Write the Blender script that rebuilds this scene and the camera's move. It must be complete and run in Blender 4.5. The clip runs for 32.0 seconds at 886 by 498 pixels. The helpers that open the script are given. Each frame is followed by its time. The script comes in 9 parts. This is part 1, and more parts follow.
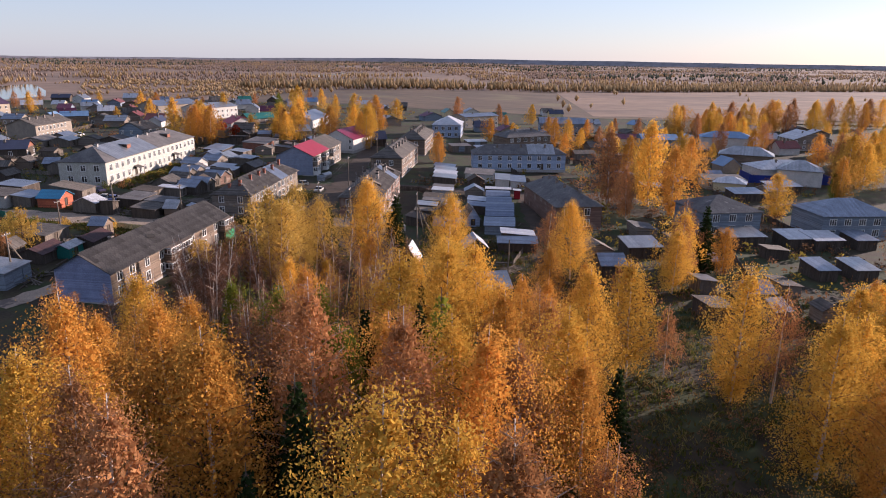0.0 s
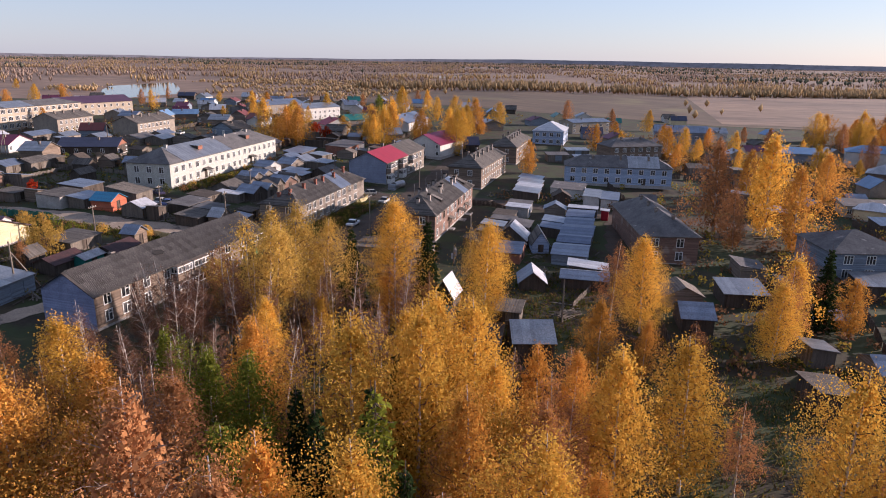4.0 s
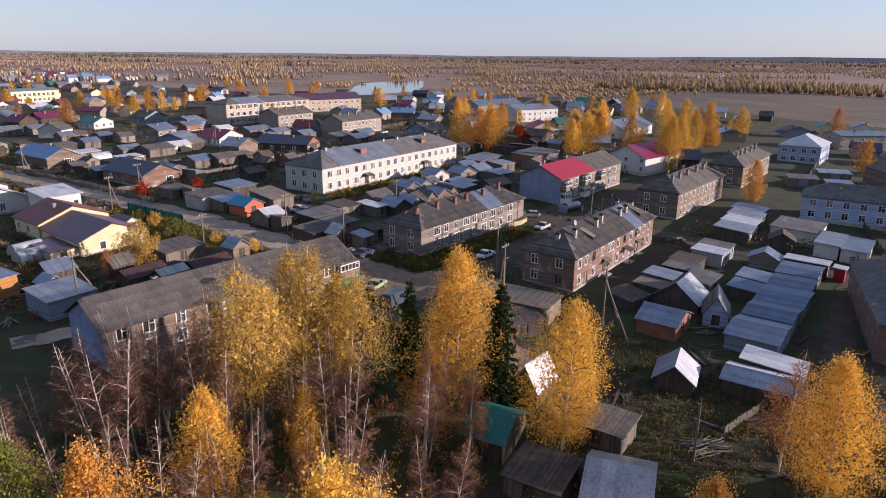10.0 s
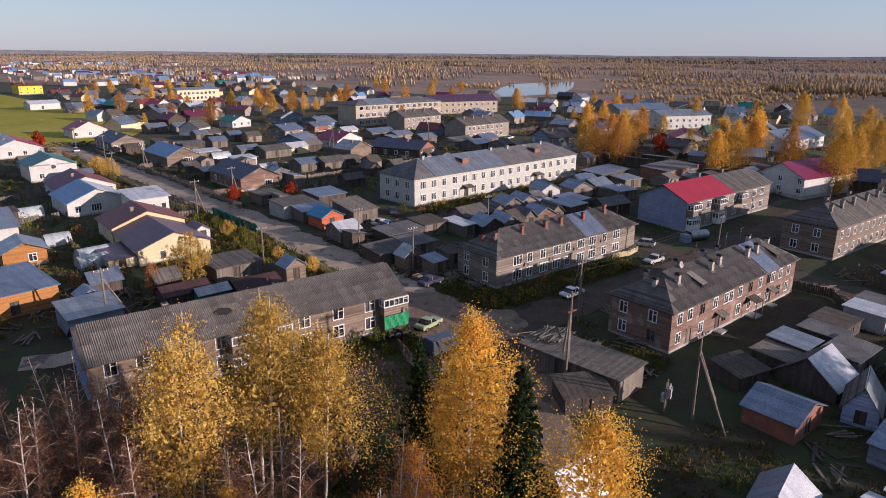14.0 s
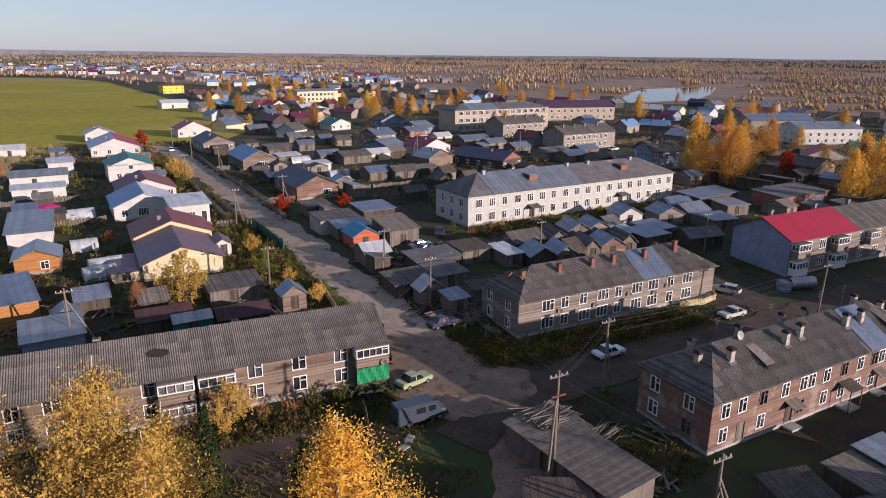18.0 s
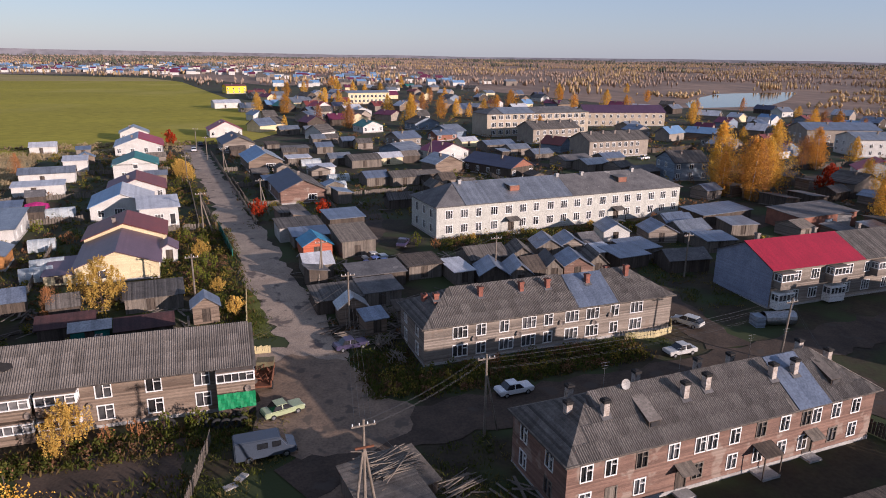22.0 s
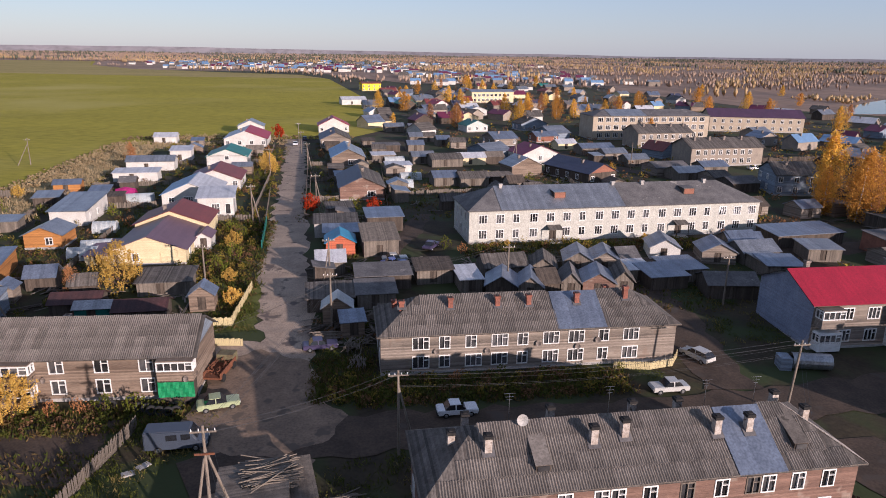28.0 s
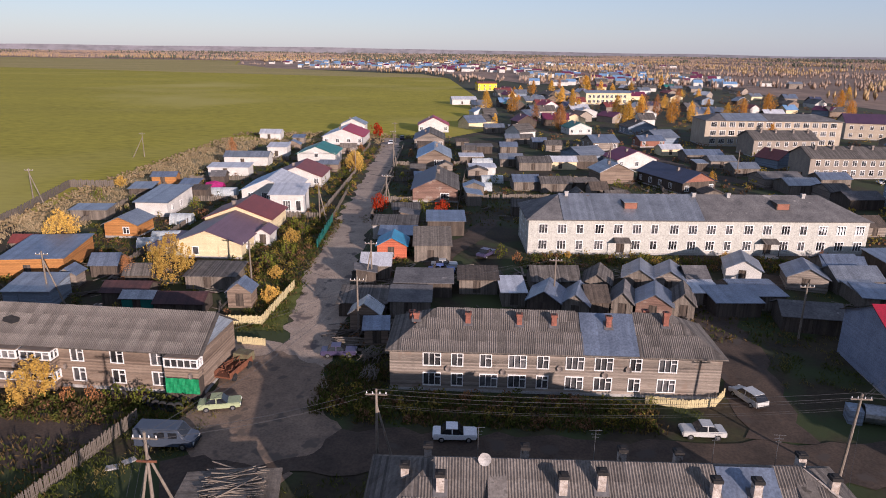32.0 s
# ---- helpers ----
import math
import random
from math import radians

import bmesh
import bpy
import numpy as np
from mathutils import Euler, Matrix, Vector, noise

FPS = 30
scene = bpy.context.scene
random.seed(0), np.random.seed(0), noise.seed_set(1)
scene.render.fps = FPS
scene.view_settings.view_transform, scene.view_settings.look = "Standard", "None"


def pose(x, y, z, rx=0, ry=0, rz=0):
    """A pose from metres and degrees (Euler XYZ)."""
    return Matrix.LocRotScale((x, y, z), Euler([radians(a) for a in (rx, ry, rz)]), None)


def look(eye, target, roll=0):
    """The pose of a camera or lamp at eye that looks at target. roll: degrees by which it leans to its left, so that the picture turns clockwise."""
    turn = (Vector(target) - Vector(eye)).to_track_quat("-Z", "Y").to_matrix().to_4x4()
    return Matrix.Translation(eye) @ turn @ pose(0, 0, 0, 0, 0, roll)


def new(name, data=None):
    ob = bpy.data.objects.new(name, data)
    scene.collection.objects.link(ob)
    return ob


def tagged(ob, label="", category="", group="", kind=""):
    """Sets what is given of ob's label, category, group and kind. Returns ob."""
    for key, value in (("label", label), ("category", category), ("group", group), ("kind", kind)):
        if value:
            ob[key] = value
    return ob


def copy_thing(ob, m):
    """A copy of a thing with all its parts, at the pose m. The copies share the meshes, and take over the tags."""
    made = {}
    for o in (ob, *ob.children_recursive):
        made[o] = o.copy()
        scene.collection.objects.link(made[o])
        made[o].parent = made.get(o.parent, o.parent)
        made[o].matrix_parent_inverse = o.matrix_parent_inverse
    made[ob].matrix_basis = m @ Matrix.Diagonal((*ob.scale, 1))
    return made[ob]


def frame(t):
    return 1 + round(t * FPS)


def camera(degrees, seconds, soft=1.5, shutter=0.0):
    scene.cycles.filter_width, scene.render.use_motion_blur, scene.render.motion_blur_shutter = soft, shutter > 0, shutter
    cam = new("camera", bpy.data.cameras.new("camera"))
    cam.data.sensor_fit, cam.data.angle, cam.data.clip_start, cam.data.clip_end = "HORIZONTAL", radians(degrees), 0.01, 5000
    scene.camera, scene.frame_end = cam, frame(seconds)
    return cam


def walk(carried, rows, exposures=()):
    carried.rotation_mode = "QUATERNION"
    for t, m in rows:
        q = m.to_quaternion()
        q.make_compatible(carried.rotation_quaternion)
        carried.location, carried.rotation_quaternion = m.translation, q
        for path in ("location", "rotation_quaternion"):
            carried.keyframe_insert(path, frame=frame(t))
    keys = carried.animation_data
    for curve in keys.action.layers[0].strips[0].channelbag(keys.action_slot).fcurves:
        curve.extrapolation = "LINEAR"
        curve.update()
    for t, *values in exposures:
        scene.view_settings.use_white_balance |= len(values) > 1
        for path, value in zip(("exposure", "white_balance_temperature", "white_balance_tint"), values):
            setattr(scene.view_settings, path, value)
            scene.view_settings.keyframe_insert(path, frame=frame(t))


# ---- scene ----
cam = camera(67.1, 32.0, soft=0.95)
PATH = [
    (0, (-140.397, -54.965, 34.163), (-138.481, -54.804, 33.614), 0.7),
    (0.5, (-138.0, -56.198, 34.141), (-136.09, -55.972, 33.592), 0.7),
    (1, (-135.574, -57.418, 34.128), (-133.669, -57.153, 33.579), 0.7),
    (1.5, (-133.088, -58.644, 34.102), (-131.188, -58.345, 33.553), 0.7),
    (2, (-130.535, -59.863, 34.08), (-128.642, -59.528, 33.53), 0.7),
    (2.5, (-127.937, -61.014, 34.031), (-126.051, -60.638, 33.481), 0.7),
    (3, (-125.354, -62.177, 34.057), (-123.477, -61.759, 33.507), 0.7),
    (3.5, (-122.603, -63.213, 34.002), (-120.737, -62.749, 33.452), 0.8),
    (5.5, (-112.11, -67.069, 34.141), (-110.312, -66.389, 33.589), 0.9),
    (6, (-109.376, -67.884, 34.168), (-107.603, -67.143, 33.614), 0.8),
    (6.5, (-106.567, -68.56, 34.145), (-104.82, -67.759, 33.59), 0.8),
    (7, (-103.788, -69.21, 34.119), (-102.07, -68.35, 33.563), 0.8),
    (7.5, (-100.914, -69.669, 34.133), (-99.228, -68.749, 33.576), 0.7),
    (8, (-97.991, -69.983, 34.068), (-96.339, -69.003, 33.51), 0.7),
    (8.5, (-95.166, -70.285, 34.06), (-93.55, -69.247, 33.501), 0.7),
    (9, (-92.327, -70.531, 34.045), (-90.741, -69.45, 33.485), 0.7),
    (9.5, (-89.574, -70.667, 34.02), (-88.014, -69.549, 33.458), 0.6),
    (10, (-86.977, -70.689, 33.971), (-85.445, -69.534, 33.408), 0.6),
    (10.5, (-84.402, -70.713, 33.965), (-82.901, -69.516, 33.402), 0.6),
    (11, (-81.92, -70.641, 33.991), (-80.449, -69.408, 33.428), 0.6),
    (11.5, (-79.562, -70.481, 34.035), (-78.12, -69.215, 33.472), 0.6),
    (12, (-77.153, -70.236, 34.077), (-75.747, -68.931, 33.512), 0.6),
    (12.5, (-74.761, -69.881, 34.109), (-73.397, -68.532, 33.544), 0.6),
    (13, (-72.142, -69.331, 34.091), (-70.822, -67.94, 33.525), 0.5),
    (13.5, (-69.507, -68.855, 34.085), (-68.232, -67.422, 33.518), 0.5),
    (14, (-66.843, -68.39, 34.093), (-65.619, -66.913, 33.527), 0.4),
    (14.5, (-64.21, -67.787, 34.141), (-63.036, -66.27, 33.576), 0.4),
    (16.5, (-53.225, -65.42, 34.179), (-52.221, -63.784, 33.616), 0.5),
    (17, (-50.545, -65.1, 34.209), (-49.583, -63.439, 33.647), 0.5),
    (17.5, (-47.78, -64.788, 34.23), (-46.856, -63.106, 33.668), 0.5),
    (18, (-45.014, -64.549, 34.254), (-44.113, -62.854, 33.692), 0.5),
    (18.5, (-42.159, -64.531, 34.282), (-41.273, -62.828, 33.721), 0.5),
    (19, (-39.452, -64.608, 34.36), (-38.584, -62.896, 33.798), 0.5),
    (19.5, (-36.78, -64.957, 34.458), (-35.931, -63.235, 33.898), 0.5),
    (20, (-34.033, -65.257, 34.52), (-33.211, -63.522, 33.96), 0.5),
    (20.5, (-31.325, -65.591, 34.514), (-30.532, -63.843, 33.954), 0.6),
    (21, (-28.771, -65.949, 34.579), (-28.009, -64.187, 34.019), 0.5),
    (21.5, (-26.292, -66.424, 34.606), (-25.562, -64.648, 34.046), 0.7),
    (22, (-23.831, -66.854, 34.605), (-23.136, -65.064, 34.046), 0.7),
    (22.5, (-21.6, -67.279, 34.585), (-20.939, -65.476, 34.026), 0.7),
    (23, (-19.44, -67.62, 34.636), (-18.811, -65.806, 34.077), 0.7),
    (23.5, (-17.485, -67.982, 34.72), (-16.887, -66.157, 34.16), 0.8),
    (24, (-15.595, -68.204, 34.751), (-15.028, -66.37, 34.19), 0.8),
    (24.5, (-13.812, -68.445, 34.789), (-13.277, -66.601, 34.229), 0.8),
    (25, (-12.165, -68.725, 34.875), (-11.667, -66.871, 34.313), 0.7),
    (25.5, (-10.687, -68.922, 34.945), (-10.228, -67.059, 34.382), 0.7),
    (27.5, (-4.907, -68.716, 34.826), (-4.597, -66.823, 34.259), 0.8),
    (28, (-3.469, -68.493, 34.808), (-3.19, -66.596, 34.241), 0.8),
    (28.5, (-2.054, -68.203, 34.771), (-1.802, -66.302, 34.203), 0.7),
    (29, (-0.58, -67.817, 34.81), (-0.359, -65.912, 34.241), 0.7),
    (29.5, (0.836, -67.347, 34.813), (1.024, -65.439, 34.244), 0.7),
    (30, (2.31, -66.817, 34.849), (2.461, -64.906, 34.28), 0.6),
    (30.5, (3.754, -66.323, 34.827), (3.862, -64.409, 34.257), 0.6),
    (31, (5.23, -65.779, 34.857), (5.29, -63.863, 34.288), 0.5),
    (31.5, (6.655, -65.362, 34.845), (6.642, -63.445, 34.275), 0.5),
    (32, (7.921, -64.669, 34.87), (7.84, -62.754, 34.298), 0.7),
]
walk(cam, [(t, look(eye, target, roll)) for t, eye, target, roll in PATH], exposures=[(0, 1.06, 5750, 25), (8, 0.92, 5550, 23), (13, 0.86, 5500, 22), (14, 0.64, 5500, 22), (20, 0.62, 5500, 22), (32, 0.71, 5550, 23)])

# ---- light ----
SUN_AZ, SUN_EL = 145.0, 11.5
world = bpy.data.worlds.new("world")
scene.world = world
world.use_nodes = True
wn = world.node_tree
sky = wn.nodes.new("ShaderNodeTexSky")
sky.sky_type = "NISHITA"
sky.sun_disc = False
sky.sun_elevation = radians(SUN_EL)
sky.sun_rotation = radians(SUN_AZ)
sky.air_density, sky.dust_density, sky.ozone_density = 1.0, 0.3, 1.5
# thin high veil over the clear sky
veil = wn.nodes.new("ShaderNodeMix")
veil.data_type = "RGBA"
veil.inputs[0].default_value = 0.5
veil.inputs[7].default_value = (4.35, 4.9, 5.75, 1)
wn.links.new(sky.outputs[0], veil.inputs[6])
wn.links.new(veil.outputs[2], wn.nodes["Background"].inputs[0])
wn.nodes["Background"].inputs[1].default_value = 0.071
sun_way = Vector((math.sin(radians(SUN_AZ)) * math.cos(radians(SUN_EL)), math.cos(radians(SUN_AZ)) * math.cos(radians(SUN_EL)), math.sin(radians(SUN_EL))))
lamp = bpy.data.lights.new("sun", "SUN")
lamp.energy, lamp.angle, lamp.color = 5.0, radians(0.6), (1.0, 0.80, 0.60)
sun_ob = new("sun", lamp)
sun_ob.matrix_world = look(sun_way * 200, (0, 0, 0))


# ---- materials ----
def mat(name, base, base2=None, scale=1.5, rough=0.85, bump=0.25, fine=14.0, metal=0.0, bands=None, band_depth=0.3, spots=None, spec=0.3, island=0.0, vary=0.0, stretch=(1, 1, 1), trans=0.0):
    """A surface with stains at a large scale, grain at a fine one and, where given, boards or ribs (axis, width)."""
    m = bpy.data.materials.new(name)
    m.use_nodes = True
    nt = m.node_tree
    N, L = nt.nodes, nt.links
    b = N["Principled BSDF"]
    co = N.new("ShaderNodeTexCoord")
    mp = N.new("ShaderNodeMapping")
    mp.inputs["Scale"].default_value = stretch
    L.new(co.outputs["Object"], mp.inputs[0])
    n1 = N.new("ShaderNodeTexNoise")
    n1.inputs["Scale"].default_value, n1.inputs["Detail"].default_value, n1.inputs["Roughness"].default_value = scale, 5, 0.65
    n2 = N.new("ShaderNodeTexNoise")
    n2.inputs["Scale"].default_value, n2.inputs["Detail"].default_value = fine, 4
    for n in (n1, n2):
        L.new(mp.outputs[0], n.inputs["Vector"])
    base2 = base2 or tuple(c * 0.6 for c in base)
    r1 = N.new("ShaderNodeValToRGB")
    r1.color_ramp.elements[0].position, r1.color_ramp.elements[1].position = 0.33, 0.68
    r1.color_ramp.elements[0].color, r1.color_ramp.elements[1].color = (*base2, 1), (*base, 1)
    L.new(n1.outputs[0], r1.inputs[0])
    mx = N.new("ShaderNodeMix")
    mx.data_type, mx.blend_type = "RGBA", "MULTIPLY"
    mx.inputs[0].default_value = 0.55
    r2 = N.new("ShaderNodeValToRGB")
    r2.color_ramp.elements[0].position, r2.color_ramp.elements[1].position = 0.3, 0.62
    r2.color_ramp.elements[0].color, r2.color_ramp.elements[1].color = (0.45, 0.45, 0.45, 1), (1.1, 1.1, 1.1, 1)
    L.new(n2.outputs[0], r2.inputs[0])
    L.new(r1.outputs[0], mx.inputs[6])
    L.new(r2.outputs[0], mx.inputs[7])
    col = mx.outputs[2]
    height = n2.outputs[0]
    if spots:
        n3 = N.new("ShaderNodeTexNoise")
        n3.inputs["Scale"].default_value, n3.inputs["Detail"].default_value = spots[1], 3
        L.new(co.outputs["Object"], n3.inputs["Vector"])
        r3 = N.new("ShaderNodeValToRGB")
        r3.color_ramp.elements[0].position, r3.color_ramp.elements[1].position = spots[2], spots[2] + (0.16 if spots[1] < 0.3 else 0.06)
        L.new(n3.outputs[0], r3.inputs[0])
        m3 = N.new("ShaderNodeMix")
        m3.data_type = "RGBA"
        L.new(r3.outputs[0], m3.inputs[0])
        L.new(col, m3.inputs[6])
        m3.inputs[7].default_value = (*spots[0], 1)
        col = m3.outputs[2]
    if bands:
        axis, width = bands
        sx = N.new("ShaderNodeSeparateXYZ")
        L.new(co.outputs["Object"], sx.inputs[0])
        dv = N.new("ShaderNodeMath")
        dv.operation = "DIVIDE"
        dv.inputs[1].default_value = width
        L.new(sx.outputs[axis], dv.inputs[0])
        fl = N.new("ShaderNodeMath")
        fl.operation = "FLOOR"
        L.new(dv.outputs[0], fl.inputs[0])
        wn2 = N.new("ShaderNodeTexWhiteNoise")
        wn2.noise_dimensions = "1D"
        L.new(fl.outputs[0], wn2.inputs["W"])
        sc = N.new("ShaderNodeMapRange")
        sc.inputs[3].default_value, sc.inputs[4].default_value = 1 - band_depth, 1 + band_depth * 0.4
        L.new(wn2.outputs[0], sc.inputs[0])
        m4 = N.new("ShaderNodeVectorMath")
        m4.operation = "SCALE"
        L.new(col, m4.inputs[0])
        L.new(sc.outputs[0], m4.inputs["Scale"])
        col = m4.outputs[0]
        fr = N.new("ShaderNodeMath")
        fr.operation = "PINGPONG"
        fr.inputs[1].default_value = 0.5
        L.new(dv.outputs[0], fr.inputs[0])
        pw = N.new("ShaderNodeMath")
        pw.operation = "MINIMUM"
        pw.inputs[1].default_value = 0.2
        L.new(fr.outputs[0], pw.inputs[0])
        ad = N.new("ShaderNodeMath")
        ad.operation = "MULTIPLY_ADD"
        ad.inputs[1].default_value = 3.0
        L.new(pw.outputs[0], ad.inputs[0])
        L.new(n2.outputs[0], ad.inputs[2])
        height = ad.outputs[0]
    if island or vary:
        rn = N.new("ShaderNodeNewGeometry") if island else N.new("ShaderNodeObjectInfo")
        out = rn.outputs["Random Per Island"] if island else rn.outputs["Random"]
        k = island or vary
        sc = N.new("ShaderNodeMapRange")
        sc.inputs[3].default_value, sc.inputs[4].default_value = 1 - k, 1 + k
        L.new(out, sc.inputs[0])
        m5 = N.new("ShaderNodeVectorMath")
        m5.operation = "SCALE"
        L.new(col, m5.inputs[0])
        L.new(sc.outputs[0], m5.inputs["Scale"])
        col = m5.outputs[0]
    L.new(col, b.inputs["Base Color"])
    bp = N.new("ShaderNodeBump")
    bp.inputs["Strength"].default_value, bp.inputs["Distance"].default_value = bump, 0.03
    L.new(height, bp.inputs["Height"])
    L.new(bp.outputs[0], b.inputs["Normal"])
    b.inputs["Roughness"].default_value, b.inputs["Metallic"].default_value = rough, metal
    b.inputs["Specular IOR Level"].default_value = spec
    if trans:
        b.inputs["Transmission Weight"].default_value = trans
    return m


def leaf_mat(name, c1, c2):
    """Leaves: colour changes from leaf to leaf and from tree to tree; light comes through."""
    m = bpy.data.materials.new(name)
    m.use_nodes = True
    nt = m.node_tree
    N, L = nt.nodes, nt.links
    N.remove(N["Principled BSDF"])
    geo, info = N.new("ShaderNodeNewGeometry"), N.new("ShaderNodeObjectInfo")
    ramp = N.new("ShaderNodeValToRGB")
    ramp.color_ramp.elements[0].color, ramp.color_ramp.elements[1].color = (*c1, 1), (*c2, 1)
    L.new(geo.outputs["Random Per Island"], ramp.inputs[0])
    sc = N.new("ShaderNodeMapRange")
    sc.inputs[3].default_value, sc.inputs[4].default_value = 0.72, 1.18
    L.new(info.outputs["Random"], sc.inputs[0])
    mul = N.new("ShaderNodeVectorMath")
    mul.operation = "SCALE"
    L.new(ramp.outputs[0], mul.inputs[0])
    L.new(sc.outputs[0], mul.inputs["Scale"])
    d, t, a = N.new("ShaderNodeBsdfDiffuse"), N.new("ShaderNodeBsdfTranslucent"), N.new("ShaderNodeMixShader")
    a.inputs[0].default_value = 0.34
    L.new(mul.outputs[0], d.inputs[0])
    L.new(mul.outputs[0], t.inputs[0])
    L.new(d.outputs[0], a.inputs[1])
    L.new(t.outputs[0], a.inputs[2])
    L.new(a.outputs[0], N["Material Output"].inputs[0])
    return m


GRASS = mat("grass_ground", (0.055, 0.042, 0.020), (0.025, 0.018, 0.011), 0.16, 0.95, 1.0, 2.2, spots=((0.034, 0.044, 0.013), 0.14, 0.43))
FIELD = mat("field_grass", (0.345, 0.295, 0.043), (0.275, 0.24, 0.040), 0.010, 0.98, 0.4, 0.5, spots=((0.36, 0.305, 0.085), 0.007, 0.52), spec=0.05, stretch=(0.5, 1.6, 1))
MEADOW = mat("dry_meadow", (0.145, 0.099, 0.062), (0.08, 0.056, 0.039), 0.02, 0.95, 0.4, 0.12, stretch=(1.6, 0.35, 1), spots=((0.17, 0.14, 0.065), 0.012, 0.56))
EARTH = mat("bare_earth", (0.085, 0.058, 0.040), (0.042, 0.030, 0.021), 0.3, 0.95, 0.5, 4.0, spots=((0.06, 0.046, 0.036), 0.35, 0.6))
TRODDEN = mat("trodden_sand", (0.24, 0.165, 0.11), (0.14, 0.10, 0.07), 0.35, 0.95, 0.5, 4.0, spots=((0.10, 0.076, 0.056), 0.5, 0.58))
ROAD = mat("worn_road", (0.37, 0.285, 0.21), (0.235, 0.178, 0.132), 0.25, 0.9, 0.35, 5.0, spots=((0.11, 0.085, 0.07), 0.4, 0.6))
WATER = mat("river_water", (0.03, 0.04, 0.05), (0.025, 0.035, 0.045), 0.02, 0.08, 0.05, 0.5, spec=0.6)
WOOD_GREY = mat("grey_boards", (0.30, 0.25, 0.20), (0.165, 0.135, 0.11), 0.5, 0.9, 0.6, 9.0, bands=(2, 0.17), band_depth=0.38, spots=((0.20, 0.155, 0.12), 0.6, 0.6), stretch=(0.25, 0.25, 2.5))
WOOD_RED = mat("red_brown_boards", (0.25, 0.15, 0.11), (0.145, 0.086, 0.064), 0.8, 0.88, 0.5, 9.0, bands=(2, 0.17), band_depth=0.24, spots=((0.25, 0.185, 0.145), 0.55, 0.56), stretch=(0.25, 0.25, 2.5))
WOOD_BROWN = mat("brown_boards", (0.255, 0.195, 0.145), (0.15, 0.105, 0.075), 0.5, 0.9, 0.5, 9.0, bands=(2, 0.17), band_depth=0.36, spots=((0.17, 0.125, 0.09), 0.6, 0.6), stretch=(0.25, 0.25, 2.5))
WOOD_DARK = mat("dark_planks", (0.11, 0.085, 0.065), (0.055, 0.043, 0.034), 0.7, 0.92, 0.5, 8.0, bands=(0, 0.2), stretch=(2.5, 2.5, 0.3))
WOOD_PLANK = mat("weathered_planks", (0.21, 0.175, 0.14), (0.12, 0.10, 0.08), 0.7, 0.92, 0.5, 8.0, bands=(0, 0.2), stretch=(2.5, 2.5, 0.3))
WOOD_ORANGE = mat("orange_boards", (0.42, 0.19, 0.05), (0.30, 0.13, 0.04), 0.6, 0.8, 0.4, 8.0, bands=(2, 0.18), stretch=(0.3, 0.3, 2))
WOOD_BLUE = mat("blue_grey_boards", (0.24, 0.28, 0.33), (0.16, 0.19, 0.23), 0.6, 0.85, 0.4, 8.0, bands=(2, 0.18), stretch=(0.3, 0.3, 2))
PALE_BLUE = mat("pale_blue_boards", (0.36, 0.44, 0.58), (0.26, 0.33, 0.45), 0.6, 0.85, 0.4, 8.0, bands=(2, 0.18), stretch=(0.3, 0.3, 2))
WHITEWASH = mat("whitewashed_wall", (0.49, 0.475, 0.415), (0.36, 0.35, 0.305), 1.1, 0.9, 0.5, 4.0, spots=((0.41, 0.395, 0.345), 1.3, 0.6))
WHITE_WALL = mat("white_wall", (0.57, 0.545, 0.50), (0.43, 0.41, 0.37), 0.5, 0.8, 0.2, 8.0)
CREAM_WALL = mat("cream_wall", (0.66, 0.55, 0.33), (0.54, 0.44, 0.26), 0.5, 0.8, 0.2, 8.0, bands=(2, 0.2), band_depth=0.1)
BRICK = mat("pale_brick", (0.43, 0.36, 0.27), (0.33, 0.27, 0.20), 0.4, 0.9, 0.3, 6.0)
BRICK_RED = mat("red_brick", (0.28, 0.12, 0.075), (0.18, 0.08, 0.055), 1.0, 0.9, 0.4, 10.0)
YELLOW_WALL = mat("yellow_wall", (0.75, 0.55, 0.03), (0.65, 0.46, 0.03), 0.3, 0.8, 0.2, 6.0)
BLUE_WALL = mat("blue_fence_paint", (0.02, 0.035, 0.24), (0.015, 0.03, 0.17), 0.5, 0.6, 0.2, 6.0)
SLATE = mat("grey_slate_sheet", (0.19, 0.165, 0.142), (0.095, 0.082, 0.070), 0.9, 0.92, 0.4, 6.0, vary=0.22, spots=((0.06, 0.052, 0.043), 0.9, 0.64))
SLATE_OLD = mat("old_slate", (0.145, 0.127, 0.11), (0.085, 0.075, 0.066), 0.45, 0.92, 0.8, 5.0, bands=(0, 0.2), band_depth=0.5, spots=((0.075, 0.063, 0.053), 0.8, 0.6))
FELT = mat("roofing_felt", (0.15, 0.14, 0.135), (0.08, 0.075, 0.075), 0.4, 0.9, 0.3, 4.0, spots=((0.24, 0.22, 0.2), 0.5, 0.66))
METAL_GREY = mat("zinc_sheet", (0.41, 0.41, 0.415), (0.27, 0.275, 0.285), 0.4, 0.38, 0.12, 5.0, metal=0.75, bands=(0, 0.55), band_depth=0.18, spots=((0.25, 0.17, 0.11), 0.7, 0.71))
METAL_BLUE = mat("blue_grey_sheet", (0.25, 0.285, 0.345), (0.165, 0.19, 0.24), 0.4, 0.42, 0.12, 5.0, metal=0.6, bands=(0, 0.5), band_depth=0.18)
